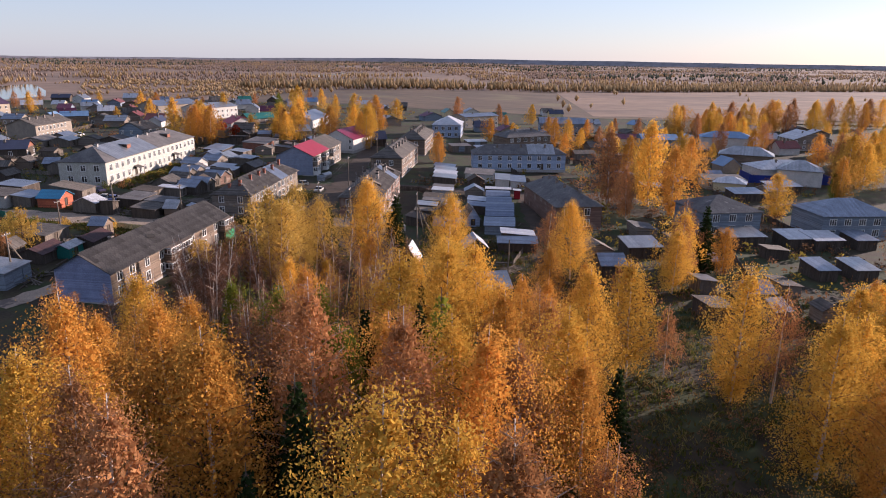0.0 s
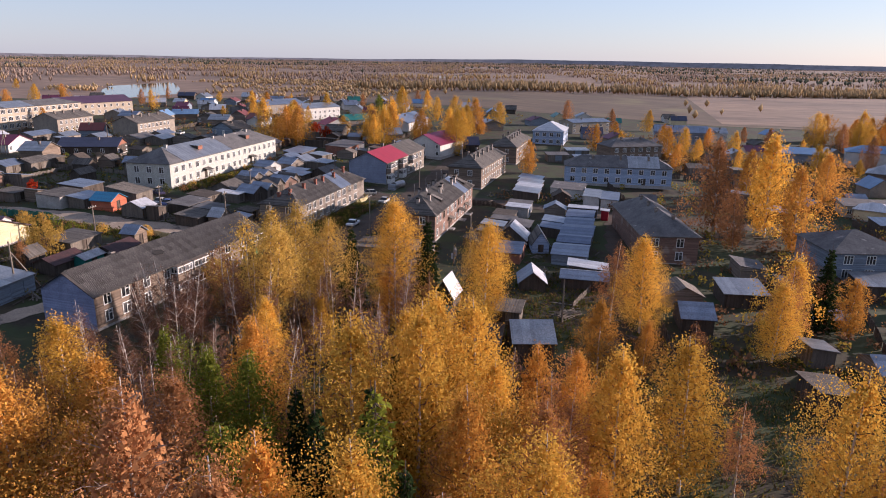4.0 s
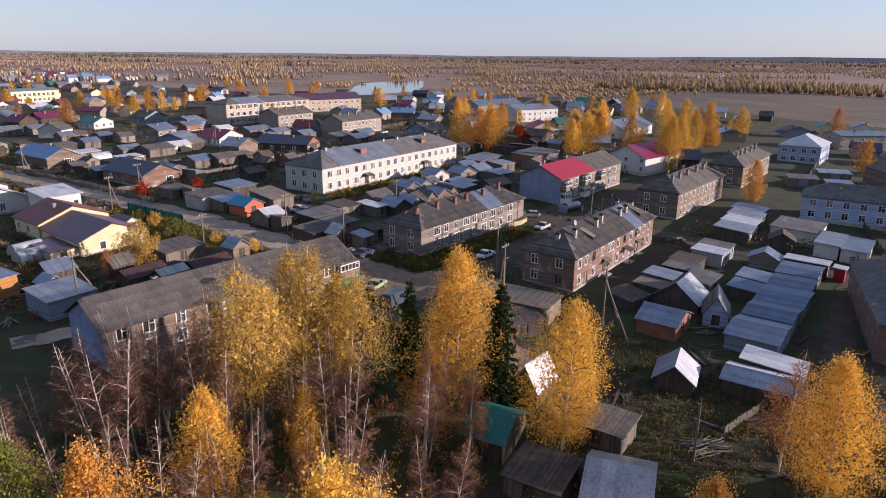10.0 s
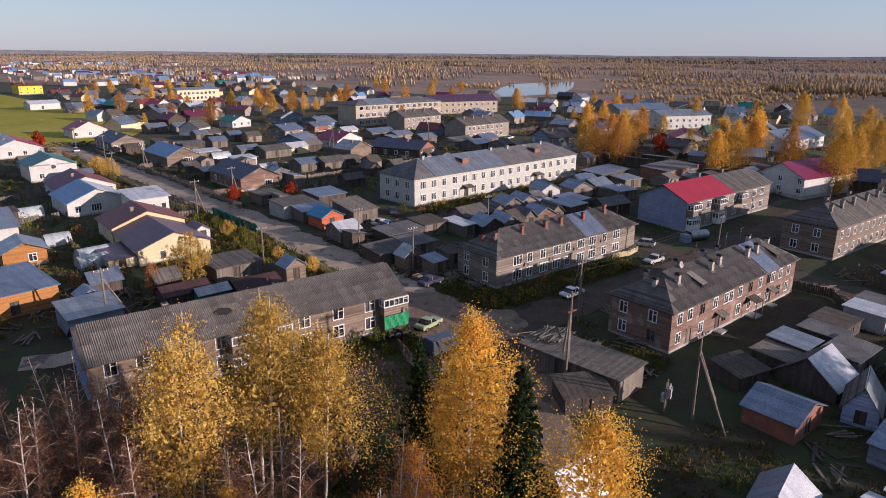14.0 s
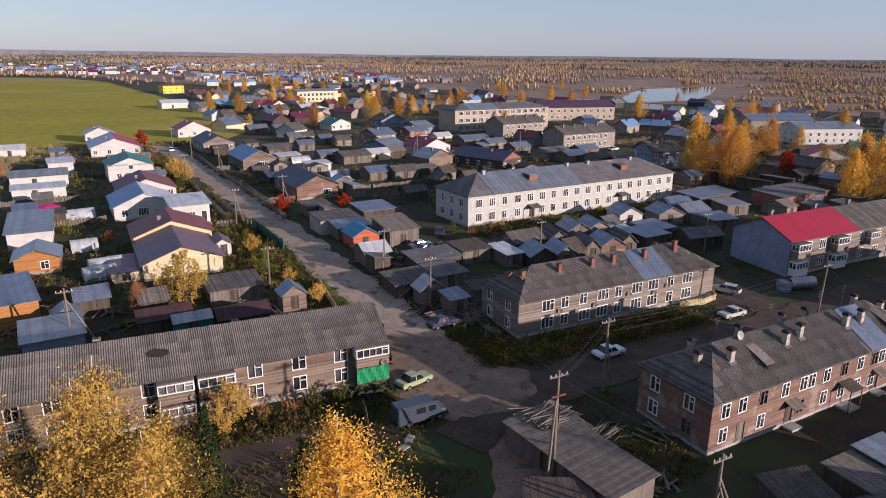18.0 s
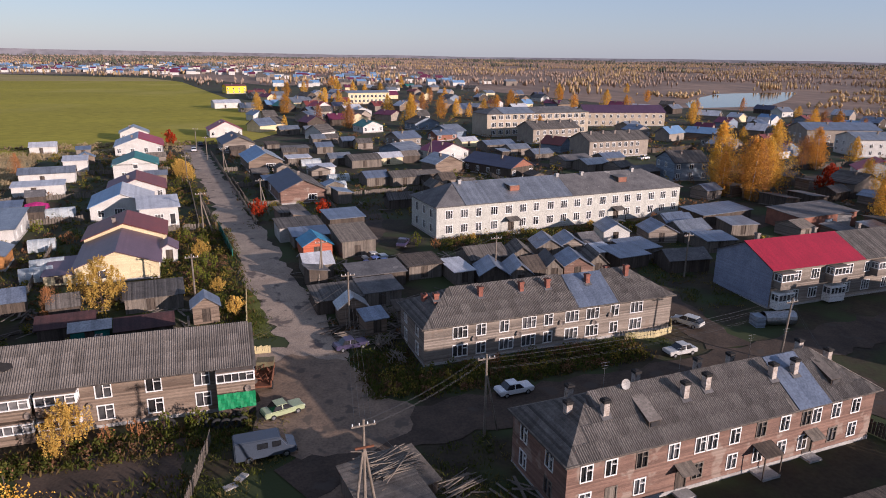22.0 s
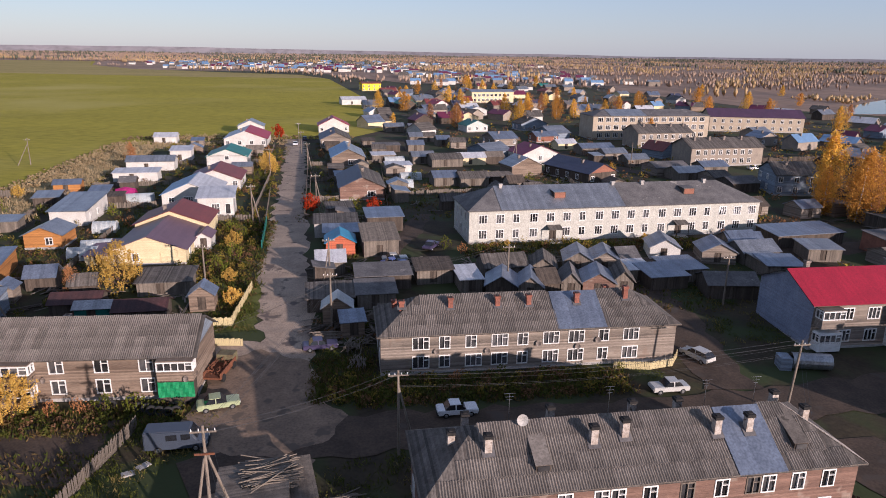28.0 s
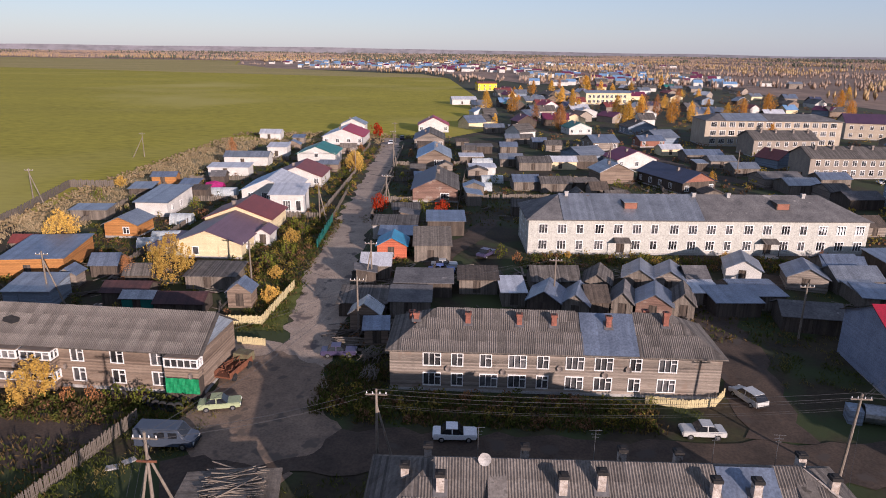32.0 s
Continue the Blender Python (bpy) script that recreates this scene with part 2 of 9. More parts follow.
METAL_DARKBLUE = mat("dark_blue_grey_sheet", (0.13, 0.165, 0.24), (0.09, 0.115, 0.175), 0.5, 0.5, 0.15, 5.0, metal=0.4, bands=(0, 0.5), band_depth=0.2, spots=((0.12, 0.10, 0.09), 0.5, 0.68))
METAL_WHITE = mat("pale_sheet", (0.55, 0.55, 0.56), (0.40, 0.40, 0.42), 0.5, 0.5, 0.15, 6.0, metal=0.15, bands=(0, 0.45), band_depth=0.15)
METAL_RED = mat("red_sheet", (0.34, 0.016, 0.035), (0.26, 0.013, 0.028), 0.3, 0.45, 0.1, 6.0, bands=(0, 0.35), band_depth=0.1)
METAL_MAROON = mat("maroon_sheet", (0.13, 0.022, 0.055), (0.10, 0.02, 0.045), 0.3, 0.5, 0.1, 6.0, bands=(0, 0.35), band_depth=0.1)
METAL_PURPLE = mat("purple_brown_sheet", (0.145, 0.085, 0.105), (0.11, 0.062, 0.08), 0.3, 0.45, 0.1, 6.0, bands=(0, 0.35), band_depth=0.1)
METAL_BERRY = mat("berry_sheet", (0.19, 0.02, 0.06), (0.15, 0.018, 0.05), 0.3, 0.5, 0.1, 6.0, bands=(0, 0.35), band_depth=0.1)
METAL_PLUM = mat("plum_sheet", (0.085, 0.04, 0.075), (0.06, 0.03, 0.055), 0.3, 0.5, 0.1, 6.0, bands=(0, 0.35), band_depth=0.1)
METAL_BROWN = mat("red_brown_sheet", (0.19, 0.045, 0.035), (0.14, 0.035, 0.03), 0.3, 0.5, 0.1, 6.0, bands=(0, 0.35), band_depth=0.1)
DARK_RUST = mat("dark_rusty_sheet", (0.075, 0.032, 0.030), (0.04, 0.022, 0.022), 0.6, 0.7, 0.2, 6.0, bands=(0, 0.35), band_depth=0.2)
METAL_TEAL = mat("teal_sheet", (0.02, 0.17, 0.14), (0.015, 0.12, 0.10), 0.3, 0.45, 0.1, 6.0, bands=(0, 0.35), band_depth=0.1)
METAL_SKY = mat("bright_blue_sheet", (0.035, 0.22, 0.36), (0.03, 0.17, 0.28), 0.3, 0.45, 0.1, 6.0, bands=(0, 0.35), band_depth=0.1)
METAL_NAVY = mat("dark_blue_sheet", (0.055, 0.06, 0.10), (0.04, 0.042, 0.07), 0.3, 0.5, 0.1, 6.0, bands=(0, 0.35), band_depth=0.1)
CHIM_RED = mat("chimney_brick", (0.30, 0.11, 0.07), (0.17, 0.07, 0.05), 2.0, 0.9, 0.4, 14.0, bands=(2, 0.08), band_depth=0.2)
CHIM_GREY = mat("sooty_chimney", (0.30, 0.25, 0.21), (0.15, 0.12, 0.10), 2.0, 0.9, 0.4, 14.0, bands=(2, 0.08), band_depth=0.2)
SOOT_AND_VOID = mat("soot_and_void_dark", (0.03, 0.027, 0.025), None, 2, 0.95, 0.2, 10)
FRAME_WHITE = mat("white_paint", (0.76, 0.75, 0.72), (0.62, 0.6, 0.56), 2.0, 0.6, 0.1, 20.0)
GLASS = mat("window_glass", (0.11, 0.105, 0.10), (0.035, 0.035, 0.04), 0.5, 0.08, 0.02, 1.2, spec=0.6, vary=0.8)
CAR_GLASS = mat("car_glass", (0.02, 0.022, 0.026), (0.012, 0.013, 0.016), 1.0, 0.12, 0.02, 3.0, spec=0.5)
TARP = mat("green_tarpaulin", (0.015, 0.24, 0.09), (0.012, 0.16, 0.06), 0.8, 0.55, 0.4, 4.0)
POLE = mat("pole_wood", (0.23, 0.19, 0.15), (0.13, 0.105, 0.08), 1.5, 0.9, 0.4, 12.0, stretch=(2, 2, 0.3))
CONCRETE = mat("concrete", (0.40, 0.38, 0.35), (0.28, 0.26, 0.24), 0.6, 0.9, 0.3, 8.0)
WIRE = mat("wire", (0.09, 0.085, 0.08), None, 1, 0.5, 0.0, 5)
RUBBER = mat("rubber", (0.02, 0.02, 0.02), (0.015, 0.015, 0.015), 3, 0.8, 0.2, 12)
STEEL = mat("steel", (0.5, 0.5, 0.5), (0.4, 0.4, 0.4), 3, 0.35, 0.05, 12, metal=0.9)
RUST = mat("rust", (0.20, 0.075, 0.035), (0.10, 0.04, 0.022), 2, 0.9, 0.4, 10)
PLASTIC = mat("greenhouse_sheet", (0.62, 0.66, 0.66), (0.5, 0.54, 0.54), 0.6, 0.3, 0.1, 6, bands=(0, 0.7), band_depth=0.2, trans=0.4)
PINK_TARP = mat("magenta_tarpaulin", (0.35, 0.02, 0.14), None, 1, 0.6, 0.3, 5)
BARK = mat("birch_bark", (0.62, 0.57, 0.50), (0.40, 0.34, 0.28), 1.2, 0.85, 0.3, 6.0, spots=((0.05, 0.04, 0.035), 2.2, 0.63), stretch=(1, 1, 0.5))
BARK_DARK = mat("dark_bark", (0.13, 0.095, 0.07), (0.08, 0.06, 0.045), 1.2, 0.95, 0.5, 6.0)
TWIG = mat("twigs", (0.17, 0.085, 0.055), (0.11, 0.06, 0.04), 1.0, 0.95, 0.1, 6.0)
LEAF_GOLD = leaf_mat("golden_leaves", (0.55, 0.30, 0.04), (0.75, 0.465, 0.08))
LEAF_AMBER = leaf_mat("amber_leaves", (0.49, 0.228, 0.04), (0.67, 0.35, 0.068))
LEAF_RUST = leaf_mat("russet_leaves", (0.31, 0.138, 0.056), (0.46, 0.232, 0.095))
LEAF_RED = leaf_mat("red_leaves", (0.34, 0.03, 0.012), (0.48, 0.07, 0.02))
BLADE_DRY = leaf_mat("dry_blades", (0.10, 0.07, 0.03), (0.175, 0.12, 0.05))
BLADE_GREEN = leaf_mat("green_blades", (0.05, 0.065, 0.015), (0.11, 0.12, 0.025))
LEAF_GREEN = leaf_mat("yellow_green_leaves", (0.10, 0.13, 0.02), (0.22, 0.22, 0.03))
NEEDLE = leaf_mat("spruce_needles", (0.018, 0.032, 0.012), (0.04, 0.06, 0.02))
NEEDLE_LIGHT = leaf_mat("larch_needles", (0.14, 0.16, 0.02), (0.25, 0.25, 0.03))


# ---- builders ----
def ground_z(y):
    return float(np.interp(y, (-3000, -400, -114, -29, 0, 43, 100, 1000, 5000), (-8, -6, -4, -0.8, -0.1, 2.2, 2.4, 3, 3)))


class Shape:
    """Collects faces of one part."""

    def __init__(self):
        self.v, self.f, self.m = [], [], []

    def face(self, *pts, m=0):
        n = len(self.v)
        self.v += [tuple(p) for p in pts]
        self.f.append(tuple(range(n, n + len(pts))))
        self.m.append(m)

    def box(self, x0, y0, z0, x1, y1, z1, m=0):
        p = [(x, y, z) for z in (z0, z1) for y in (y0, y1) for x in (x0, x1)]
        n = len(self.v)
        self.v += p
        for q in ((0, 2, 3, 1), (4, 5, 7, 6), (0, 1, 5, 4), (2, 6, 7, 3), (0, 4, 6, 2), (1, 3, 7, 5)):
            self.f.append(tuple(n + i for i in q))
            self.m.append(m)

    def slab(self, a, b, c, d, t, m=0):
        """A thick plate on the corners a, b, c, d (anticlockwise from outside)."""
        a, b, c, d = map(Vector, (a, b, c, d))
        nrm = (b - a).cross(d - a).normalized() * t
        top, low = (a, b, c, d), tuple(p - nrm for p in (a, b, c, d))
        self.face(*top, m=m)
        self.face(*reversed(low), m=m)
        for i in range(4):
            j = (i + 1) % 4
            self.face(top[i], low[i], low[j], top[j], m=m)

    def plate(self, pts, t, m=0):
        """A thick plate on any flat polygon (anticlockwise from outside)."""
        pts = [Vector(p) for p in pts]
        nrm = (pts[1] - pts[0]).cross(pts[2] - pts[0]).normalized() * t
        low = [p - nrm for p in pts]
        self.face(*pts, m=m)
        self.face(*reversed(low), m=m)
        for i in range(len(pts)):
            j = (i + 1) % len(pts)
            self.face(pts[i], low[i], low[j], pts[j], m=m)

    def tube(self, a, b, r0, r1, n=6, m=0, cap=True):
        a, b = Vector(a), Vector(b)
        d = (b - a).normalized()
        u = d.orthogonal().normalized()
        w = d.cross(u)
        k = len(self.v)
        for p, r in ((a, r0), (b, r1)):
            for i in range(n):
                ang = 2 * math.pi * i / n
                self.v.append(tuple(p + (u * math.cos(ang) + w * math.sin(ang)) * r))
        for i in range(n):
            j = (i + 1) % n
            self.f.append((k + i, k + j, k + n + j, k + n + i))
            self.m.append(m)
        if cap:
            self.f.append(tuple(k + n + i for i in range(n)))
            self.m.append(m)

    def path(self, pts, r, n=3):
        """A connected thin tube along points."""
        k = len(self.v)
        for i, p in enumerate(pts):
            d = (Vector(pts[min(i + 1, len(pts) - 1)]) - Vector(pts[max(i - 1, 0)])).normalized()
            u = d.cross(Vector((0, 0, 1))).normalized()
            w = u.cross(d)
            for j in range(n):
                a = 2 * math.pi * j / n
                self.v.append(tuple(Vector(p) + (u * math.cos(a) + w * math.sin(a)) * r))
        for i in range(len(pts) - 1):
            for j in range(n):
                q = (j + 1) % n
                self.f.append((k + i * n + j, k + i * n + q, k + (i + 1) * n + q, k + (i + 1) * n + j))
                self.m.append(0)

    def mesh(self, name, mats, smooth=False):
        me = bpy.data.meshes.new(name)
        if len(self.v) < 2500:
            seen, order, out = {}, [], []
            for p in self.v:
                k = (round(p[0], 4), round(p[1], 4), round(p[2], 4))
                if k not in seen:
                    seen[k] = len(out)
                    out.append(p)
                order.append(seen[k])
            faces = [tuple(order[i] for i in f) for f in self.f]
            keep = [i for i, f in enumerate(faces) if len(set(f)) == len(f)]
            faces, self.m = [faces[i] for i in keep], [self.m[i] for i in keep]
            me.from_pydata(out, [], faces)
            self.f = faces
        else:
            me.from_pydata(self.v, [], self.f)
        for q in mats if isinstance(mats, (list, tuple)) else (mats,):
            me.materials.append(q)
        if any(self.m):
            me.polygons.foreach_set("material_index", self.m)
        if smooth:
            me.polygons.foreach_set("use_smooth", [True] * len(self.f))
        me.update()
        return me


def part(name, shape, mats, parent=None, label="", at=None, smooth=False):
    me = shape if isinstance(shape, bpy.types.Mesh) else shape.mesh(name, mats, smooth)
    ob = new(name, me)
    if parent:
        ob.parent = parent
    if at is not None:
        ob.matrix_basis = at
    if label:
        ob["label"] = label
    return ob


def thing(name, x, y, rot=0.0, label="", category="", group="", kind="", z=None):
    ob = new(name)
    ob.empty_display_size = 0.5
    ob.matrix_basis = pose(x, y, ground_z(y) if z is None else z, 0, 0, rot)
    return tagged(ob, label, category, group, kind)


MESHES = {}
FOOT = []


def window_meshes(w, h, mullions, mats):
    key = (round(w, 2), round(h, 2), mullions, mats[0].name)
    if key not in MESHES:
        s = Shape()
        n = mullions + 1
        cell = (w - 0.07 * (n - 1)) / n
        holes = []
        for i in range(n):
            x0 = 0.1 + i * (cell + 0.07)
            if i == n - 1 and n > 1:
                holes += [(x0, 0.0, x0 + cell, h * 0.66), (x0, h * 0.66 + 0.06, x0 + cell, h)]
            else:
                holes += [(x0, 0.0, x0 + cell, h)]
        wall_face(s, (-0.1, -0.05), (1, 0), w + 0.2, -0.1, h + 0.12, holes, 0.14)
        for a, c in (((-0.1, -0.1), (-0.1, h + 0.12)), ((-0.1, h + 0.12), (w + 0.1, h + 0.12)), ((w + 0.1, h + 0.12), (w + 0.1, -0.1)), ((w + 0.1, -0.1), (-0.1, -0.1))):
            s.face((a[0], -0.05, a[1]), (c[0], -0.05, c[1]), (c[0], 0.06, c[1]), (a[0], 0.06, a[1]))
        p = Shape()
        p.box(0, 0.09, 0, w, 0.11, h)
        MESHES[key] = (s.mesh("window", mats[0]), p.mesh("pane", mats[1]))
    return MESHES[key]


def side_frame(w, d, side):
    """Origin, along and outward of a side of a w x d block: f, r, b, l."""
    return {"f": ((0, 0), (1, 0)), "r": ((w, 0), (0, 1)), "b": ((w, d), (-1, 0)), "l": ((0, d), (0, -1))}[side]


def wall_face(s, o, a, length, z0, z1, holes, deep=0.12, m=0):
    """One wall face with real openings and their reveals; holes: x0, z0, x1, z1."""
    nx, ny = -a[1], a[0]

    def P(u, z, k=0.0):
        return (o[0] + a[0] * u + nx * k, o[1] + a[1] * u + ny * k, z)

    xs = sorted({0.0, length, *(v for h in holes for v in (h[0], h[2]))})
    zs = sorted({z0, z1, *(v for h in holes for v in (h[1], h[3]))})
    for i in range(len(xs) - 1):
        for j in range(len(zs) - 1):
            cx, cz = (xs[i] + xs[i + 1]) / 2, (zs[j] + zs[j + 1]) / 2
            if not any(h[0] < cx < h[2] and h[1] < cz < h[3] for h in holes):
                s.face(P(xs[i], zs[j]), P(xs[i + 1], zs[j]), P(xs[i + 1], zs[j + 1]), P(xs[i], zs[j + 1]), m=m)
    for x0, a0, x1, a1 in holes:
        s.face(P(x0, a0), P(x0, a1), P(x0, a1, deep), P(x0, a0, deep), m=m)
        s.face(P(x1, a0), P(x1, a0, deep), P(x1, a1, deep), P(x1, a1), m=m)
        s.face(P(x0, a0), P(x0, a0, deep), P(x1, a0, deep), P(x1, a0), m=m)
        s.face(P(x0, a1), P(x1, a1), P(x1, a1, deep), P(x0, a1, deep), m=m)


CHIM_WHITE = mat("sooty_whitewash", (0.48, 0.43, 0.38), (0.25, 0.20, 0.16), 2.5, 0.9, 0.4, 12.0, spots=((0.12, 0.09, 0.07), 3.0, 0.62))


def chimney(parent, x, y, z0, z1, mat_, wide=0.55):
    s = Shape()
    k = wide / 2
    s.box(x - k, y - k, z0, x + k, y + k, z1 - 0.25)
    s.box(x - k - 0.07, y - k - 0.07, z1 - 0.25, x + k + 0.07, y + k + 0.07, z1, m=1)
    ob = part("chimney", s, [mat_, SOOT_AND_VOID if mat_ is CHIM_WHITE else mat_], parent)
    c = Shape()
    c.box(x - k * 0.6, y - k * 0.6, z1, x + k * 0.6, y + k * 0.6, z1 + 0.06)
    part("flue", c, SOOT_AND_VOID, ob)
    return ob


def roof_height(kind, w, d, h, rise, x, y):
    if kind == "gx":
        return h + rise * (1 - abs(y - d / 2) / (d / 2))
    if kind == "gy":
        return h + rise * (1 - abs(x - w / 2) / (w / 2))
    if kind == "hip":
        k = min(w, d) / 2
        return h + rise * min(1, min(y, d - y) / (d / 2), min(x, w - x) / k)
    return h + rise * y / d


def house(label, x, y, rot, w, d, h, roof="gx", rise=2.5, wall=WOOD_GREY, top=SLATE_OLD, over=0.45, wins=(), doors=(), chims=(), chim=CHIM_GREY, patches=(),
          trim=FRAME_WHITE, plinth=0.5, gable=None, group="", name="house", category="house", vents=(), roofpart="roof", back=None, odd=0):
    """A house with its front left corner at x, y. wins: (side, u, z, width, height, mullions)."""
    ob = thing(name, x, y, rot, label, category, group)
    if wins == "auto":
        wins = auto_windows(w, d, h)
    if chims == "auto":
        chims = [(w * 0.36, d * 0.36, 0.9)] if roof != "mono" else ()
    FOOT.append((x, y, rot, w, d))
    s = Shape()
    byside = {}
    for q in wins:
        byside.setdefault(q[0], []).append(q)
    dside = {}
    for q in doors:
        dside.setdefault(q[0], []).append(q)
    for side, length in (("f", w), ("r", d), ("b", w), ("l", d)):
        o, a = side_frame(w, d, side)
        holes = [(q[1], q[2], q[1] + q[3], q[2] + q[4]) for q in byside.get(side, ())]
        holes += [(q[1], 0.25, q[1] + q[2], 0.25 + q[3]) for q in dside.get(side, ())]
        wall_face(s, o, a, length, -0.6, h, holes)
    gm = 1 if gable else 0
    if roof == "gx":
        for xx, f in ((0, 1), (w, -1)):
            tri = [(xx, d, h), (xx, 0, h), (xx, d / 2, h + rise)]
            s.face(*(tri if f > 0 else reversed(tri)), m=gm)
    elif roof == "gy":
        for yy, f in ((0, 1), (d, -1)):
            tri = [(0, yy, h), (w, yy, h), (w / 2, yy, h + rise)]
            s.face(*(tri if f > 0 else reversed(tri)), m=gm)
    elif roof == "mono":
        s.face((0, d, h), (0, 0, h), (0, d, h + rise))
        s.face((w, 0, h), (w, d, h), (w, d, h + rise))
        s.face((w, d, h), (0, d, h), (0, d, h + rise), (w, d, h + rise))
    part("wall", s, [wall, gable] if gable else wall, ob)
    if plinth:
        p = Shape()
        p.box(-0.04, -0.04, -0.6, w + 0.04, d + 0.04, plinth - 0.15)
        part("plinth", p, CONCRETE, ob)
    e, t = over, 0.1
    if roof == "gx":
        k = rise / (d / 2)
        for side in (0, 1):
            r = Shape()
            if side == 0:
                r.slab((-e, -e, h - e * k + 0.1), (w + e, -e, h - e * k + 0.1), (w + e, d / 2, h + rise + 0.1), (-e, d / 2, h + rise + 0.1), t)
            else:
                r.slab((w + e, d + e, h - e * k + 0.1), (-e, d + e, h - e * k + 0.1), (-e, d / 2, h + rise + 0.1), (w + e, d / 2, h + rise + 0.1), t)
            part("roof_slope", r, (back or top) if side else top, ob)
    elif roof == "gy":
        k = rise / (w / 2)
        for side in (0, 1):
            r = Shape()
            if side == 0:
                r.slab((-e, d + e, h - e * k + 0.1), (-e, -e, h - e * k + 0.1), (w / 2, -e, h + rise + 0.1), (w / 2, d + e, h + rise + 0.1), t)
            else:
                r.slab((w + e, -e, h - e * k + 0.1), (w + e, d + e, h - e * k + 0.1), (w / 2, d + e, h + rise + 0.1), (w / 2, -e, h + rise + 0.1), t)
            part("roof_slope", r, (back or top) if side else top, ob)
    elif roof == "hip":
        k = rise / (d / 2)
        z = h - e * k + 0.1
        A, B, C, D = (-e, -e, z), (w + e, -e, z), (w + e, d + e, z), (-e, d + e, z)
        R1, R2 = (d / 2, d / 2, h + rise + 0.1), (w - d / 2, d / 2, h + rise + 0.1)
        for pts in ((A, B, R2, R1), (C, D, R1, R2), (D, A, R1), (B, C, R2)):
            r = Shape()
            r.plate(pts, t)
            part("roof_slope", r, top, ob)
        u = Shape()
        u.box(-e + 0.02, -e + 0.02, h - 0.16, w + e - 0.02, d + e - 0.02, h - 0.08)
        part("soffit", u, WOOD_PLANK, ob)
    elif roof == "mono":
        k = rise / d
        r = Shape()
        r.slab((-e, -e, h - e * k + 0.1), (w + e, -e, h - e * k + 0.1), (w + e, d + e, h + rise + e * k + 0.1), (-e, d + e, h + rise + e * k + 0.1), t)
        part("roof_slope", r, top, ob)
    ang = {"f": 0, "r": 90, "b": 180, "l": -90}
    for k_, (side, u, z, ww, hh, mull) in enumerate(wins):
        o, a = side_frame(w, d, side)
        fm, pm = window_meshes(ww, hh, mull, (WOOD_PLANK if odd and k_ * 7 % odd == 1 else trim, GLASS))
        f = part("window", fm, None, ob, at=pose(o[0] + a[0] * u, o[1] + a[1] * u, z, 0, 0, ang[side]))
        part("pane", pm, None, f)
    for side, u, ww, hh, dm in doors:
        o, a = side_frame(w, d, side)
        q = Shape()
        q.box(0, 0.05, 0, ww, 0.11, hh)
        q.box(-0.1, -0.04, 0, 0, 0.08, hh + 0.1)
        q.box(ww, -0.04, 0, ww + 0.1, 0.08, hh + 0.1)
        q.box(0, -0.04, hh, ww, 0.08, hh + 0.1)
        part("door", q, dm, ob, at=pose(o[0] + a[0] * u, o[1] + a[1] * u, 0.25, 0, 0, ang[side]))
    for q in chims:
        cx, cy, up = q[:3]
        zr = roof_height(roof, w, d, h, rise, cx, cy)
        chimney(ob, cx, cy, zr - 0.5, zr + up, q[3] if len(q) > 3 else chim)
    for x0, x1, f0, f1, pm in patches:
        # a sheet of another material laid on the front slope
        k = rise / (d / 2)
        r = Shape()
        y0, y1 = -e + (d / 2 + e) * f0, -e + (d / 2 + e) * f1
        lift = 0.19
        r.slab((x0, y0, h + y0 * k + lift), (x1, y0, h + y0 * k + lift), (x1, y1, h + y1 * k + lift), (x0, y1, h + y1 * k + lift), 0.05)
        part("roof_patch", r, pm, ob)
    return ob


def row(side, u0, step, n, z, w, h, mull, skip=()):
    return [(side, u0 + step * i, z, w, h, mull) for i in range(n) if i not in skip]


# ---- ground, roads, field, river ----
def sheet(name, xs, ys, mat_, lift=0.0, label="", kind="structure", category="ground"):
    s = Shape()
    nx = len(xs)
    for y in ys:
        for x in xs:
            s.v.append((x, y, ground_z(y) + lift))
    for j in range(len(ys) - 1):
        for i in range(nx - 1):
            s.f.append((j * nx + i, j * nx + i + 1, (j + 1) * nx + i + 1, (j + 1) * nx + i))
            s.m.append(0)
    ob = part(name, s, mat_)
    return tagged(ob, label, category, kind=kind)


far_steps = [-6000, -3000, -1500, -800, -400, -250]
mid_steps = list(range(-150, 251, 10))
sheet("ground", far_steps + mid_steps + [400, 700, 1200, 2000, 3500, 6000], [-6000, -3000, -1500, -800, -400, -250] + list(range(-150, 251, 8)) + [400, 700, 1000, 2000, 3500, 6000], GRASS, 0, "rough autumn grass and bare earth between the houses")


